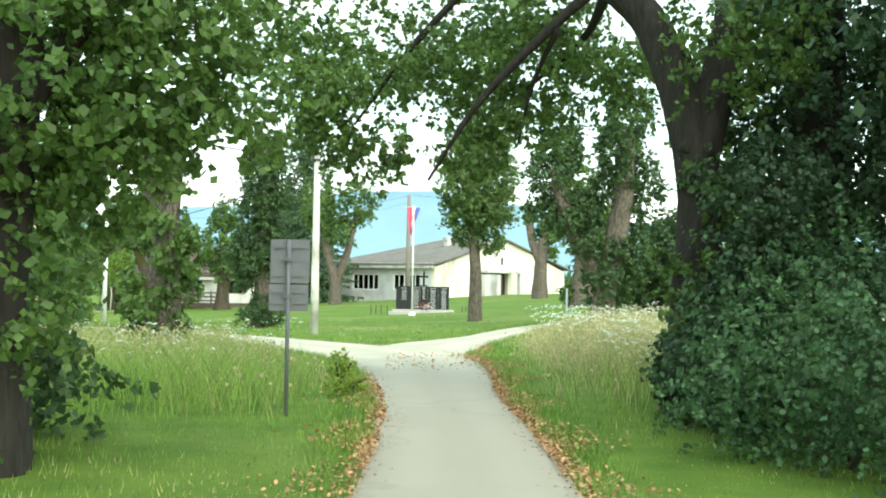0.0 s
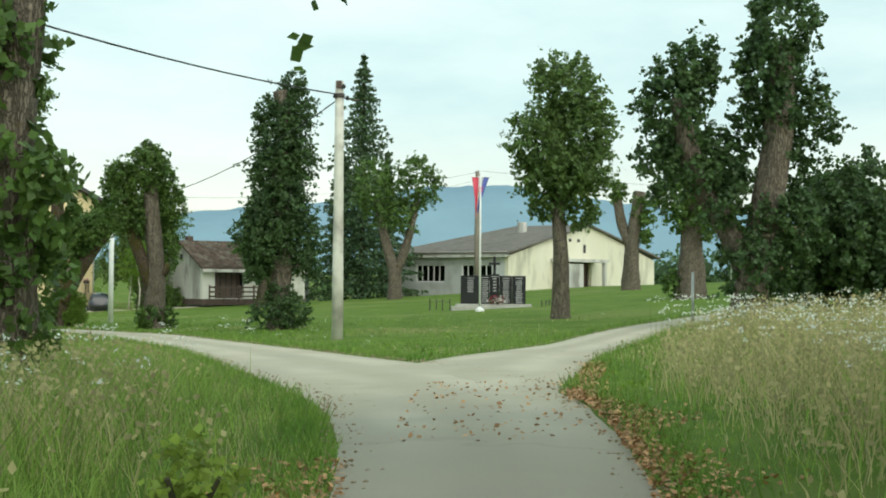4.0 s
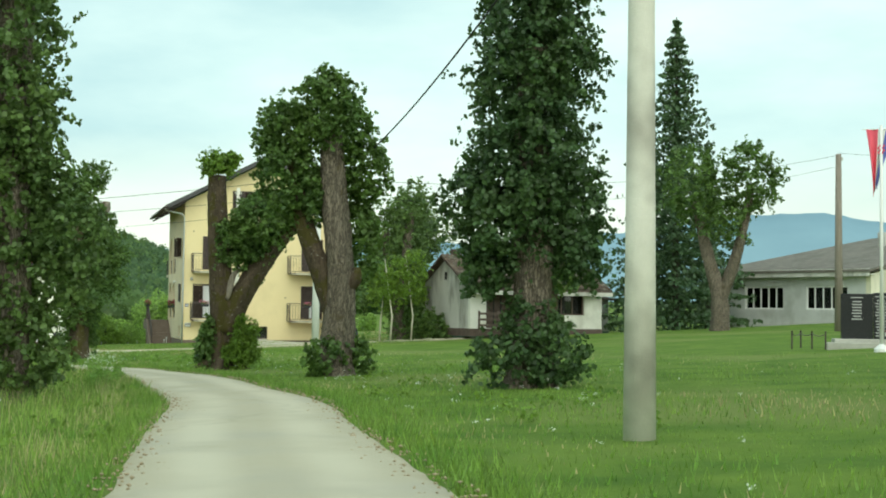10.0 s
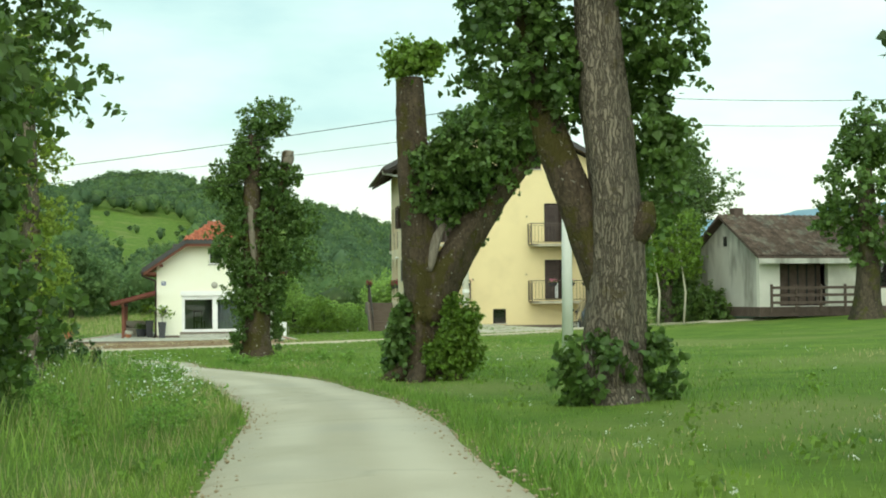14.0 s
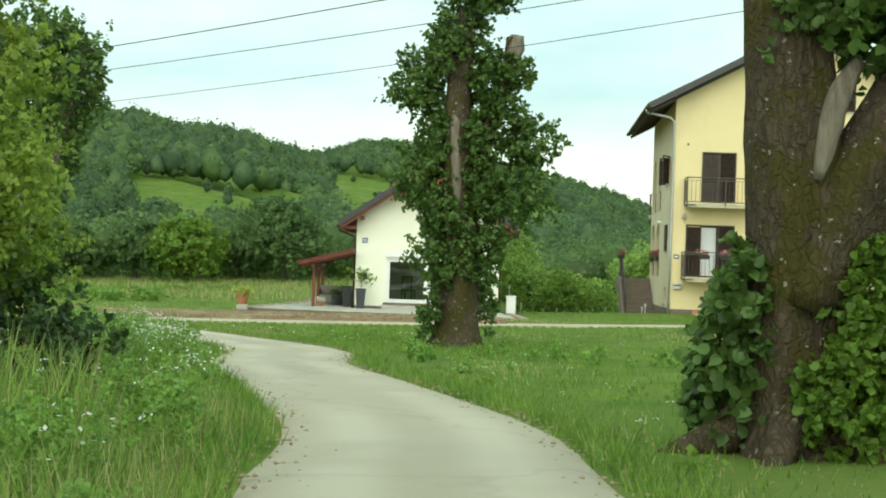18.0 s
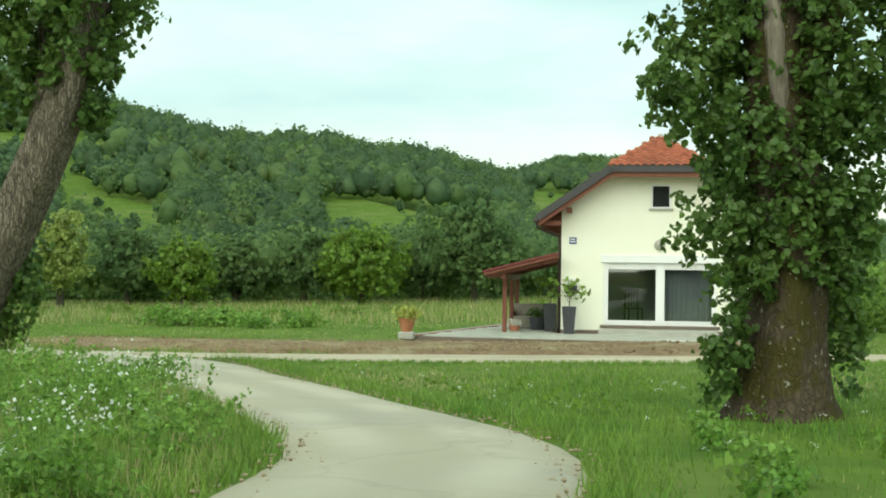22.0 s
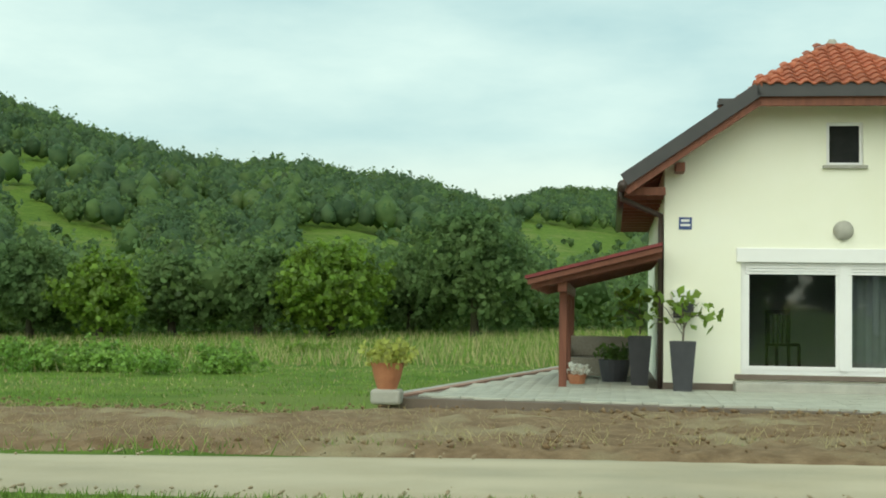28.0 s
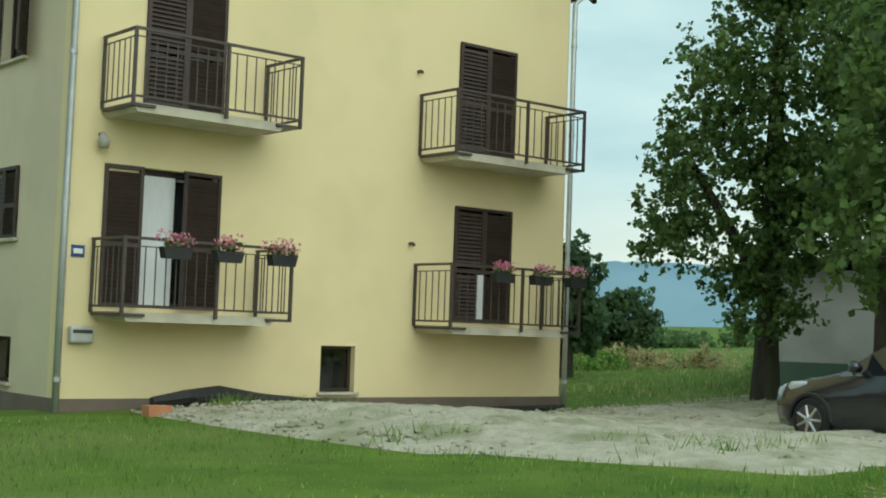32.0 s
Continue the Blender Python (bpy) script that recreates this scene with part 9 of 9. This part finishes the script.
def blades(n_, x, y, h, w, bend, r, joints=1):
    """Leaning blades; with two joints they curve."""
    a = r.uniform(0, 6.28, n_)
    lean = r.uniform(0, 6.28, n_)
    sx, sy = np.cos(a) * w / 2, np.sin(a) * w / 2
    bx, by = np.cos(lean) * h * bend, np.sin(lean) * h * bend
    z = land(x, y) - 0.02
    foot = [np.stack([x - sx, y - sy, z], 1), np.stack([x + sx, y + sy, z], 1)]
    tip = [np.stack([x + bx + sx * .15, y + by + sy * .15, z + h], 1), np.stack([x + bx - sx * .15, y + by - sy * .15, z + h], 1)]
    if joints == 1:
        return np.stack(foot + tip, 1).reshape(-1, 3), np.arange(n_ * 4).reshape(n_, 4)
    mid = [np.stack([x + sx * .75 + bx * .3, y + sy * .75 + by * .3, z + h * .55], 1), np.stack([x - sx * .75 + bx * .3, y - sy * .75 + by * .3, z + h * .55], 1)]
    i = np.arange(n_)[:, None] * 6
    return np.stack(foot + mid + tip, 1).reshape(-1, 3), np.concatenate([i + np.array([[0, 1, 2, 3]]), i + np.array([[3, 2, 4, 5]])])


def along(n_, lo, hi, spread, r, line=MAIN):
    """Places beside the lane between two of its y values; spread: how far to the sides."""
    q = smooth_line(line, 0.4)
    q = q[(q[:, 1] > lo) & (q[:, 1] < hi)]
    k = r.integers(0, len(q), n_)
    off = r.normal(size=(n_, 2)) * spread
    return q[k, 0] + off[:, 0] + r.uniform(-.4, .4, n_), q[k, 1] + off[:, 1] + r.uniform(-.4, .4, n_)


def main_side(x, y):
    """Above 0: left of the main lane; below: right of it, on the green."""
    q = road_lines[0]
    s = np.zeros(len(x))
    t = np.gradient(q[:, :2], axis=0)
    for k in range(0, len(x), 20000):
        sl_ = slice(k, k + 20000)
        j = np.hypot(x[sl_, None] - q[None, :, 0], y[sl_, None] - q[None, :, 1]).argmin(1)
        s[sl_] = t[j, 0] * (y[sl_] - q[j, 1]) - t[j, 1] * (x[sl_] - q[j, 0])
    return s


def patch(x, y, f, k):
    return np.sin(x * f + k) * np.sin(y * f * 1.3 + 2 * k) + 0.5 * np.sin(x * f * 2.7 + y * f * 1.9 + k)


r = np.random.default_rng(401)
# short turf of the green and the lawns
n_ = 215000
x, y = along(n_, -10, 92, 6.2, r)
x2, y2 = r.uniform(-46, -24, 60000), r.uniform(80, 108, 60000)
x, y = np.concatenate([x, x2]), np.concatenate([y, y2])
od = off_road(x, y)
ok = (od > 0.04) & (od < 17) & free_of_houses(x, y)
x, y, od = x[ok], y[ok], od[ok]
h = r.uniform(0.035, 0.1, len(x)) * (1 + 0.4 * patch(x, y, 0.5, 1))
h = np.clip(h, 0.025, 0.17)
dry = (patch(x, y, 0.33, 2) + 0.5 * r.normal(size=len(x))) > 0.85
for sel, m_, lb in ((~dry, M_GRASS, "short uneven green turf"), (dry, M_DRYGRASS, "dry straw-coloured patches in the turf")):
    v, f = blades(sel.sum(), x[sel], y[sel], h[sel], r.uniform(0.012, 0.026, sel.sum()), 0.35, r)
    tagged(part("turf", mesh_np("turf", v, f), m_), lb, "grass", kind="stuff")
# ragged grass over the edges of the lanes
for line, cnt in ((MAIN, 60000), (BRANCH, 9000), (CROSS, 14000)):
    q = smooth_line(line, 0.25)
    q = q[(q[:, 1] > -4) & (q[:, 0] < 14) & (q[:, 0] > -64)]
    t = np.gradient(q[:, :2], axis=0)
    t /= np.linalg.norm(t, axis=1)[:, None]
    k = r.integers(0, len(q), cnt)
    sg_ = np.where(r.random(cnt) < 0.5, 1, -1)
    o = q[k, 2] / 2 - 0.06 + np.abs(r.normal(size=cnt)) * 0.26
    sg_ = np.where((line is CROSS) & (q[k, 0] < -37), -1, sg_)
    x, y = q[k, 0] - sg_ * t[k, 1] * o + r.normal(size=cnt) * 0.06, q[k, 1] + sg_ * t[k, 0] * o + r.normal(size=cnt) * 0.06
    ok = (off_road(x, y) > -0.12 + 0.1 * patch(x, y, 1.7, 6)) & free_of_houses(x, y)
    x, y = x[ok], y[ok]
    v, f = blades(len(x), x, y, r.uniform(0.05, 0.2, len(x)) * (0.5 if line is CROSS else 1), r.uniform(0.01, 0.02, len(x)), 0.45, r)
    tagged(part("edge_grass", mesh_np("edge_grass", v, f), M_GRASS), "ragged grass growing over the lane edge", "grass", kind="stuff")
# taller green verge on the left of the lane
n_ = 70000
x, y = along(n_, 24, 84, 2.6, r)
sd, od = main_side(x, y), off_road(x, y)
ok = (sd > 0) & (od > 0.1) & (od < 6)
x, y, od = x[ok], y[ok], od[ok]
h = r.uniform(0.2, 0.55, len(x)) * np.clip(0.25 + od * 0.45, 0.28, 1.15) * (1 + 0.3 * patch(x, y, 0.7, 3)) * np.interp(y, [46, 54, 60], [0.6, 0.6, 1])
v, f = blades(len(x), x, y, h, r.uniform(0.008, 0.02, len(x)), 0.35, r, 2)
tagged(part("verge_grass", mesh_np("verge_grass", v, f), M_VERGE), "tall green verge grass beside the lane", "grass", kind="stuff")
sel = r.random(len(x)) < np.where(od < 0.9, 0.75, 0.18)
v, f = blades(sel.sum(), x[sel] + .1, y[sel], h[sel] * 1.25, r.uniform(0.006, 0.012, sel.sum()), 0.3, r)
tagged(part("verge_straw", mesh_np("verge_straw", v, f), M_DRYGRASS), "dry grass stalks in the verge", "grass", kind="stuff")
# high summer grass by the tunnel and right of the branch
x, y = np.concatenate([r.uniform(-13, -2, 25000), r.uniform(1.6, 16, 31000)]), np.concatenate([r.uniform(15.5, 34, 25000), r.uniform(18, 45, 31000)])
od = off_road(x, y)
near_lane = np.clip((od - 0.5) / 1.6, 0, 1)
rim = np.minimum(np.minimum(np.where(x > 0, 16 - x, x + 13), np.where(x > 0, 45 - y, 34 - y)), np.where(x > 0, y - 18, y - 15.5)) + 1.2 * patch(x, y, 0.9, 7)
ok = (od > 0.35) & (r.random(len(x)) < near_lane + 0.15) & (r.random(len(x)) < np.clip(rim / 3.5, 0, 1))
x, y, od = x[ok], y[ok], od[ok]
h = r.uniform(0.35, 0.85, len(x)) * np.clip(0.3 + od * 0.3, 0.3, 1.0)
green = r.random(len(x)) < np.where(x > 0, np.where((y > 23) & (od > 1.0), 0.2, 0.72), np.where((y > 23) & (od > 1.5), 0.62, 0.9)) + 0.12 * patch(x, y, 0.5, 4)
for sel, m_, lb in ((green, M_VERGE, "tall uncut green grass under the trees"), (~green, M_DRYGRASS, "tall dry summer grass beside the lane")):
    v, f = blades(sel.sum(), x[sel], y[sel], h[sel], r.uniform(0.009, 0.018, sel.sum()), 0.5, r, 2)
    tagged(part("tall_grass", mesh_np("tall_grass", v, f), m_), lb, "grass", kind="stuff")
sel = np.flatnonzero((~green) & (r.random(len(x)) < 0.5))
k = np.repeat(sel, 3)
c = np.stack([x[k], y[k], land(x, y)[k] + h[k] * r.uniform(0.8, 1.08, len(k))], 1) + r.normal(size=(len(k), 3)) * np.array((0.06, 0.06, 0.02))
v, f = leaf_quads(c, 0.055, -0.2, None, r)
tagged(part("seed_heads", mesh_np("seed_heads", v, f), M_DRYGRASS), "feathery pale seed heads over the tall grass", "grass", kind="stuff")
# umbels and daisies
fx_, fy_, fh_ = [], [], []
for k in range(1500):
    fx_.append(r.uniform(2.5, 13)), fy_.append(r.uniform(19, 42)), fh_.append(r.uniform(0.6, 1.0))
for k in range(160):
    fx_.append(r.uniform(-11, -3)), fy_.append(r.uniform(18, 33)), fh_.append(r.uniform(0.6, 0.95))
vx, vy = along(1500, 34, 84, 2.4, r)
sd, od = main_side(vx, vy), off_road(vx, vy)
ok = (sd > 0) & (od > 0.5) & (patch(vx, vy, 0.4, 5) > 0.2)
fx_ += list(vx[ok]); fy_ += list(vy[ok]); fh_ += list(r.uniform(0.3, 0.62, ok.sum()))
gx_, gy_ = along(620, 36, 84, 5, r)
sd, od = main_side(gx_, gy_), off_road(gx_, gy_)
ok = (sd < 0) & (od > 0.5) & free_of_houses(gx_, gy_)
fx_ += list(gx_[ok]); fy_ += list(gy_[ok]); fh_ += list(r.uniform(0.1, 0.2, ok.sum()))
fx_, fy_, fh_ = np.array(fx_), np.array(fy_), np.array(fh_)
ok = off_road(fx_, fy_) > 0.3
fx_, fy_, fh_ = fx_[ok], fy_[ok], fh_[ok]
k = np.repeat(np.arange(len(fx_)), 7)
c = np.stack([fx_[k], fy_[k], land(fx_, fy_)[k] + fh_[k]], 1) + r.normal(size=(len(k), 3)) * np.stack([0.03 * (0.5 + fh_[k])] * 2 + [0.012 + 0 * fh_[k]], 1)
v, f = leaf_quads(c, np.where(fh_[k] > 0.59, 0.033, np.where(fh_[k] > 0.27, 0.024, 0.018)), 1.5, None, r)
tagged(part("white_flowers", mesh_np("white_flowers", v, f), M_WHITEPETAL), "scattered white umbels and daisies", "flowers", kind="stuff")
v, f = blades(len(fx_), fx_, fy_, fh_, np.full(len(fx_), 0.008), 0.02, r)
tagged(part("flower_stems", mesh_np("flower_stems", v, f), M_GRASS), "thin green stems of wild flowers", "flowers", kind="stuff")
# broad weeds in the turf
wx_, wy_ = along(260, 34, 84, 3.5, r)
od = off_road(wx_, wy_)
ok = (od > 0.3) & free_of_houses(wx_, wy_)
wx_, wy_ = wx_[ok], wy_[ok]
k = np.repeat(np.arange(len(wx_)), 28)
c = np.stack([wx_[k], wy_[k], land(wx_, wy_)[k] + 0.1], 1) + r.normal(size=(len(k), 3)) * np.array((0.09, 0.09, 0.05))
v, f = leaf_quads(c, 0.06, 0.6, None, r)
tagged(part("broad_weeds", mesh_np("broad_weeds", v, f), M_BRIGHTLEAF), "clumps of broad-leaved weeds in the turf", "weeds", kind="stuff")
# field beyond the lane: uncut, half dry
x, y, b, d = scatter(64000, 30, 92, 26, 70, 411, power=0.7)
od = off_road(x, y)
ok = (od > 1.5) & free_of_houses(x, y)
x, y, d = x[ok], y[ok], d[ok]
h = r.uniform(0.08, 0.22, len(x)) * np.where(d > 39 + 2 * patch(x, y, 0.3, 2), 1.9, 0.4)
green = r.random(len(x)) < np.where(d > 36, 0.55, 0.9)
for sel, m_ in ((green, M_GRASS), (~green, M_DRYGRASS)):
    v, f = blades(sel.sum(), x[sel], y[sel], h[sel], r.uniform(0.02, 0.05, sel.sum()), 0.35, r)
    tagged(part("field_grass", mesh_np("field_grass", v, f), m_), "rough half-dry grass of the far field", "grass", kind="stuff")
# rough meadow behind the yellow house
x, y = r.uniform(-38, -14, 26000), r.uniform(113, 138, 26000)
ok = free_of_houses(x, y)
x, y = x[ok], y[ok]
h = r.uniform(0.05, 0.17, len(x)) * np.clip((y - 112) / 6, 0.3, 1) * (1 + 0.5 * patch(x, y, 0.6, 3).clip(-1, 1.5))
green = r.random(len(x)) < 0.5
for sel, m_ in ((green, M_GRASS), (~green, M_DRYGRASS)):
    v, f = blades(sel.sum(), x[sel], y[sel], h[sel], r.uniform(0.015, 0.035, sel.sum()), 0.35, r)
    tagged(part("meadow_grass", mesh_np("meadow_grass", v, f), m_), "rough half-dry meadow grass behind the yellow house", "grass", kind="stuff")
# weeds through the gravel, and stones on it
cs_, cd_ = r.uniform(0.9, 14, 420), r.uniform(-9.5, -0.6, 420)
ok = (cd_ > -4.6 - 1.9 * np.clip(cs_, -1, 3)) & (patch(cs_, cd_, 1.1, 4) > -0.1)
cs_, cd_ = np.repeat(cs_[ok], 26), np.repeat(cd_[ok], 26)
cs_, cd_ = cs_ + r.normal(size=len(cs_)) * 0.14, cd_ + r.normal(size=len(cs_)) * 0.1
x, y = y_[0] + cy_ * cs_ - sy_ * cd_, y_[1] + sy_ * cs_ + cy_ * cd_
v, f = blades(len(x), x, y, r.uniform(0.12, 0.3, len(x)), r.uniform(0.012, 0.03, len(x)), 0.5, r)
tagged(part("gravel_weeds", mesh_np("gravel_weeds", v, f), M_GRASS), "low weeds growing through the gravel", "weeds", kind="stuff")
gs_, gd_ = r.uniform(0.8, 15, 5200), r.uniform(-10, -0.4, 5200)
ok = gd_ > -4.9 - 1.9 * np.clip(gs_, -1, 3)
gs_, gd_ = gs_[ok], gd_[ok]
gx2, gy2 = y_[0] + cy_ * gs_ - sy_ * gd_, y_[1] + sy_ * gs_ + cy_ * gd_
sz = r.uniform(0.012, 0.045, len(gs_)) ** 1.0
frac = np.clip(-gd_ / (4.75 + 1.9 * np.clip(gs_, -1, 3)), 0, 1)
cc = np.stack([gx2, gy2, land(gx2, gy2) + 0.25 * np.sin(np.pi * frac) ** 0.7 * np.clip((gs_ - 0.7) / 15.9 * 9, 0, 1) ** 0.8 + 0.01], 1)
vv = cc[:, None] + octa[None] * r.uniform(0.5, 1.3, (len(gs_), 6, 1)) * sz[:, None, None] * np.array((1.2, 1.2, 0.8))
tagged(part("gravel_stones", mesh_np("gravel_stones", vv.reshape(-1, 3), (of[None] + 6 * np.arange(len(gs_))[:, None, None]).reshape(-1, 3)), M_GRAVEL), "loose pale stones of the gravel forecourt", "stones", kind="stuff")
# grit along the lane edges
px_, py_ = [], []
for line, cnt in ((MAIN, 5200), (CROSS, 1200), (BRANCH, 900)):
    q = smooth_line(line, 0.25)
    q = q[(q[:, 1] > 2) & (q[:, 0] < 10) & (q[:, 0] > -56)]
    t = np.gradient(q[:, :2], axis=0)
    t /= np.linalg.norm(t, axis=1)[:, None]
    k = r.integers(0, len(q), cnt)
    o = np.where(r.random(cnt) < 0.5, 1, -1) * (q[k, 2] / 2 - np.abs(r.normal(size=cnt)) * 0.22)
    px_ += list(q[k, 0] - t[k, 1] * o)
    py_ += list(q[k, 1] + t[k, 0] * o)
px_, py_ = np.array(px_), np.array(py_)
sz = r.uniform(0.006, 0.022, len(px_))
cc = np.stack([px_, py_, land(px_, py_) + 0.045], 1)
vv = cc[:, None] + octa[None] * r.uniform(0.5, 1.3, (len(px_), 6, 1)) * sz[:, None, None] * np.array((1.2, 1.2, 0.8))
tagged(part("lane_grit", mesh_np("lane_grit", vv.reshape(-1, 3), (of[None] + 6 * np.arange(len(px_))[:, None, None]).reshape(-1, 3)), M_DUSTY), "loose grit and small stones along the lane edges", "stones", kind="stuff")
# fallen leaves along the lane edges and at the junction
M_FALLEN = mat("fallen_leaf", (0.42, 0.23, 0.11), (0.52, 0.32, 0.17), scale=8, rough=0.9, island=0.45)
lx, ly = [], []
q = smooth_line(MAIN, 0.1)
q = q[(q[:, 1] > 6) & (q[:, 1] < 35)]
t = np.gradient(q[:, :2], axis=0)
t /= np.linalg.norm(t, axis=1)[:, None]
for sgn, cnt, y0, y1 in ((1, 7000, 6, 29.5), (-1, 5200, 8, 24)):
    k = r.integers(0, len(q), cnt)
    k = k[(q[k, 1] > y0) & (q[k, 1] < y1)]
    o = q[k, 2] / 2 - 0.2 + np.abs(r.normal(size=len(k))) * 0.24 * (1.1 + 0.6 * np.sin(q[k, 1] * 1.7))
    lx += list(q[k, 0] + sgn * t[k, 1] * o)
    ly += list(q[k, 1] - sgn * t[k, 0] * o)
lx += list(r.uniform(-1.2, 1.3, 330))
ly += list(r.uniform(25, 31.5, 330))
k = r.uniform(0, 1, 700)
lx += list(0.68 + 0.55 * k + r.normal(size=700) * 0.1)
ly += list(28.6 + 6.4 * k)
lx, ly = np.array(lx), np.array(ly)
c = np.stack([lx, ly, land(lx, ly) + 0.06 + r.uniform(0, 0.03, len(lx))], 1)
v, f = leaf_quads(c, 0.05, 2.5, None, r)
tagged(part("fallen_leaves", mesh_np("fallen_leaves", v, f), M_FALLEN), "drifts of dry brown fallen leaves along the lane", "leaves", kind="stuff")

# leafy weeds on the verge of the bend and along the field's edge
def weeds(name, places, count, size, seed, label):
    blobs = [((x, y, float(land(x, y)) + h * 0.5), (w, w, h * 0.62)) for x, y, w, h in places]
    tagged(part(name, crown(blobs, count, size, seed, 0.5, 0.2), M_WEED), label, "weeds", kind="stuff")


r = np.random.default_rng(77)
verge = []
for k in range(58):
    a, o = r.uniform(0, 1), r.uniform(0.1, 1.9)
    verge.append((-27.0 - 12.5 * a - 0.6 * o, 71.7 + 9.3 * a - 0.78 * o, r.uniform(0.16, 0.34), r.uniform(0.28, 0.45) + 0.13 * o))
vx, vy = along(900, 46, 80, 1.6, r)
sd, od = main_side(vx, vy), off_road(vx, vy)
ok = (sd > 0) & (od > 0.35) & (od < 3.2) & (patch(vx, vy, 0.5, 9) > -0.5) & (vy > 55)
for a, o, b_ in zip(vx[ok][:170], vy[ok][:170], od[ok][:170]):
    verge.append((a, o, r.uniform(0.14, 0.3), r.uniform(0.22, 0.4) + 0.16 * b_))
daisies = []
for a, o, b_ in zip(vx[ok], vy[ok], od[ok]):
    if patch(np.array(a), np.array(o), 0.8, 4) > 0.25:
        daisies.append((a, o, r.uniform(0.15, 0.3), r.uniform(0.4, 0.55) + 0.1 * b_))
k = np.repeat(np.arange(len(daisies)), 22)
dz = np.array(daisies)
c = np.stack([dz[k, 0], dz[k, 1], land(dz[:, 0], dz[:, 1])[k] + dz[k, 3]], 1) + r.normal(size=(len(k), 3)) * np.stack([dz[k, 2] * 0.6, dz[k, 2] * 0.6, 0 * dz[k, 2] + 0.06], 1)
v, f = leaf_quads(c, 0.026, 1.6, None, r)
tagged(part("daisies", mesh_np("daisies", v, f), M_WHITEPETAL), "clustered small white daisies on the verge", "flowers", kind="stuff")
v, f = blades(len(c), c[:, 0], c[:, 1], c[:, 2] - land(c[:, 0], c[:, 1]), np.full(len(c), 0.006), 0.03, r)
tagged(part("daisy_stems", mesh_np("daisy_stems", v, f), M_WEED), "thin leafy stems of daisies", "flowers", kind="stuff")
weeds("verge_weeds", verge, 66000, 0.038, 78, "tall leafy green weeds crowding the lane's verge")
edge = []
for k in range(24):
    a = r.uniform(0.2, 0.75)
    edge.append((-67.5 + 7.0 * a + r.normal() * 0.5, 96.9 + 5.4 * a + r.normal() * 0.7, r.uniform(0.35, 0.7), r.uniform(0.35, 0.75)))
weeds("field_weeds", edge, 9000, 0.1, 79, "bright green nettle clumps along the field's edge")
tufts = []
for k in range(26):
    tufts.append((r.uniform(-31, -23.5), r.uniform(75, 81.5), r.uniform(0.08, 0.17), r.uniform(0.1, 0.22)))
tufts = [p for p in tufts if (p[0] + 31) * 0.63 + (p[1] - 77) * 0.77 > 1.6]
weeds("lawn_weeds", tufts, 3600, 0.05, 80, "low broad-leaved weeds scattered in the rough lawn")

# grass coming back over the turned soil
gs, go = r.uniform(-13, 6, 9000), r.uniform(-2.4, 2.4, 9000)
gd = -7.6 - 0.165 * (gs + 3.9) + go
ok = (patch(gs, gd, 1.3, 3) + 0.6 * np.clip(-go - 0.4, 0, 2) - 0.04 * gs + 0.3 * r.normal(size=len(gs))) > 0.55
gs, gd = gs[ok], gd[ok]
wm = np.array(WH)
x, y = wm[0, 0] * gs + wm[0, 1] * gd + wm[0, 3], wm[1, 0] * gs + wm[1, 1] * gd + wm[1, 3]
ok = off_road(x, y) > 0.02
x, y = x[ok], y[ok]
v, f = blades(len(x), x, y, r.uniform(0.06, 0.16, len(x)), r.uniform(0.015, 0.03, len(x)), 0.5, r)
tagged(part("soil_grass", mesh_np("soil_grass", v, f), M_GRASS), "thin grass sprouting over the turned soil", "grass", kind="stuff")
# straw strewn over the soil
gs, go = r.uniform(-13, 5.2, 9000), r.triangular(-2.4, -1.6, 2.2, 9000)
gd = -6.8 - 0.165 * (gs + 3.9) + 1.2 * go
ok = gd < np.where(gs > -4.1, patio_front(gs) - 0.1, 9)
gs, gd = gs[ok], gd[ok]
x, y = wm[0, 0] * gs + wm[0, 1] * gd + wm[0, 3], wm[1, 0] * gs + wm[1, 1] * gd + wm[1, 3]
ok = off_road(x, y) > 0.02
x, y = x[ok], y[ok]
v, f = blades(len(x), x, y, r.uniform(0.1, 0.24, len(x)), r.uniform(0.008, 0.018, len(x)), 0.9, r)
tagged(part("straw", mesh_np("straw", v, f), M_DRYGRASS), "dry straw strewn over the turned soil", "straw", kind="stuff")
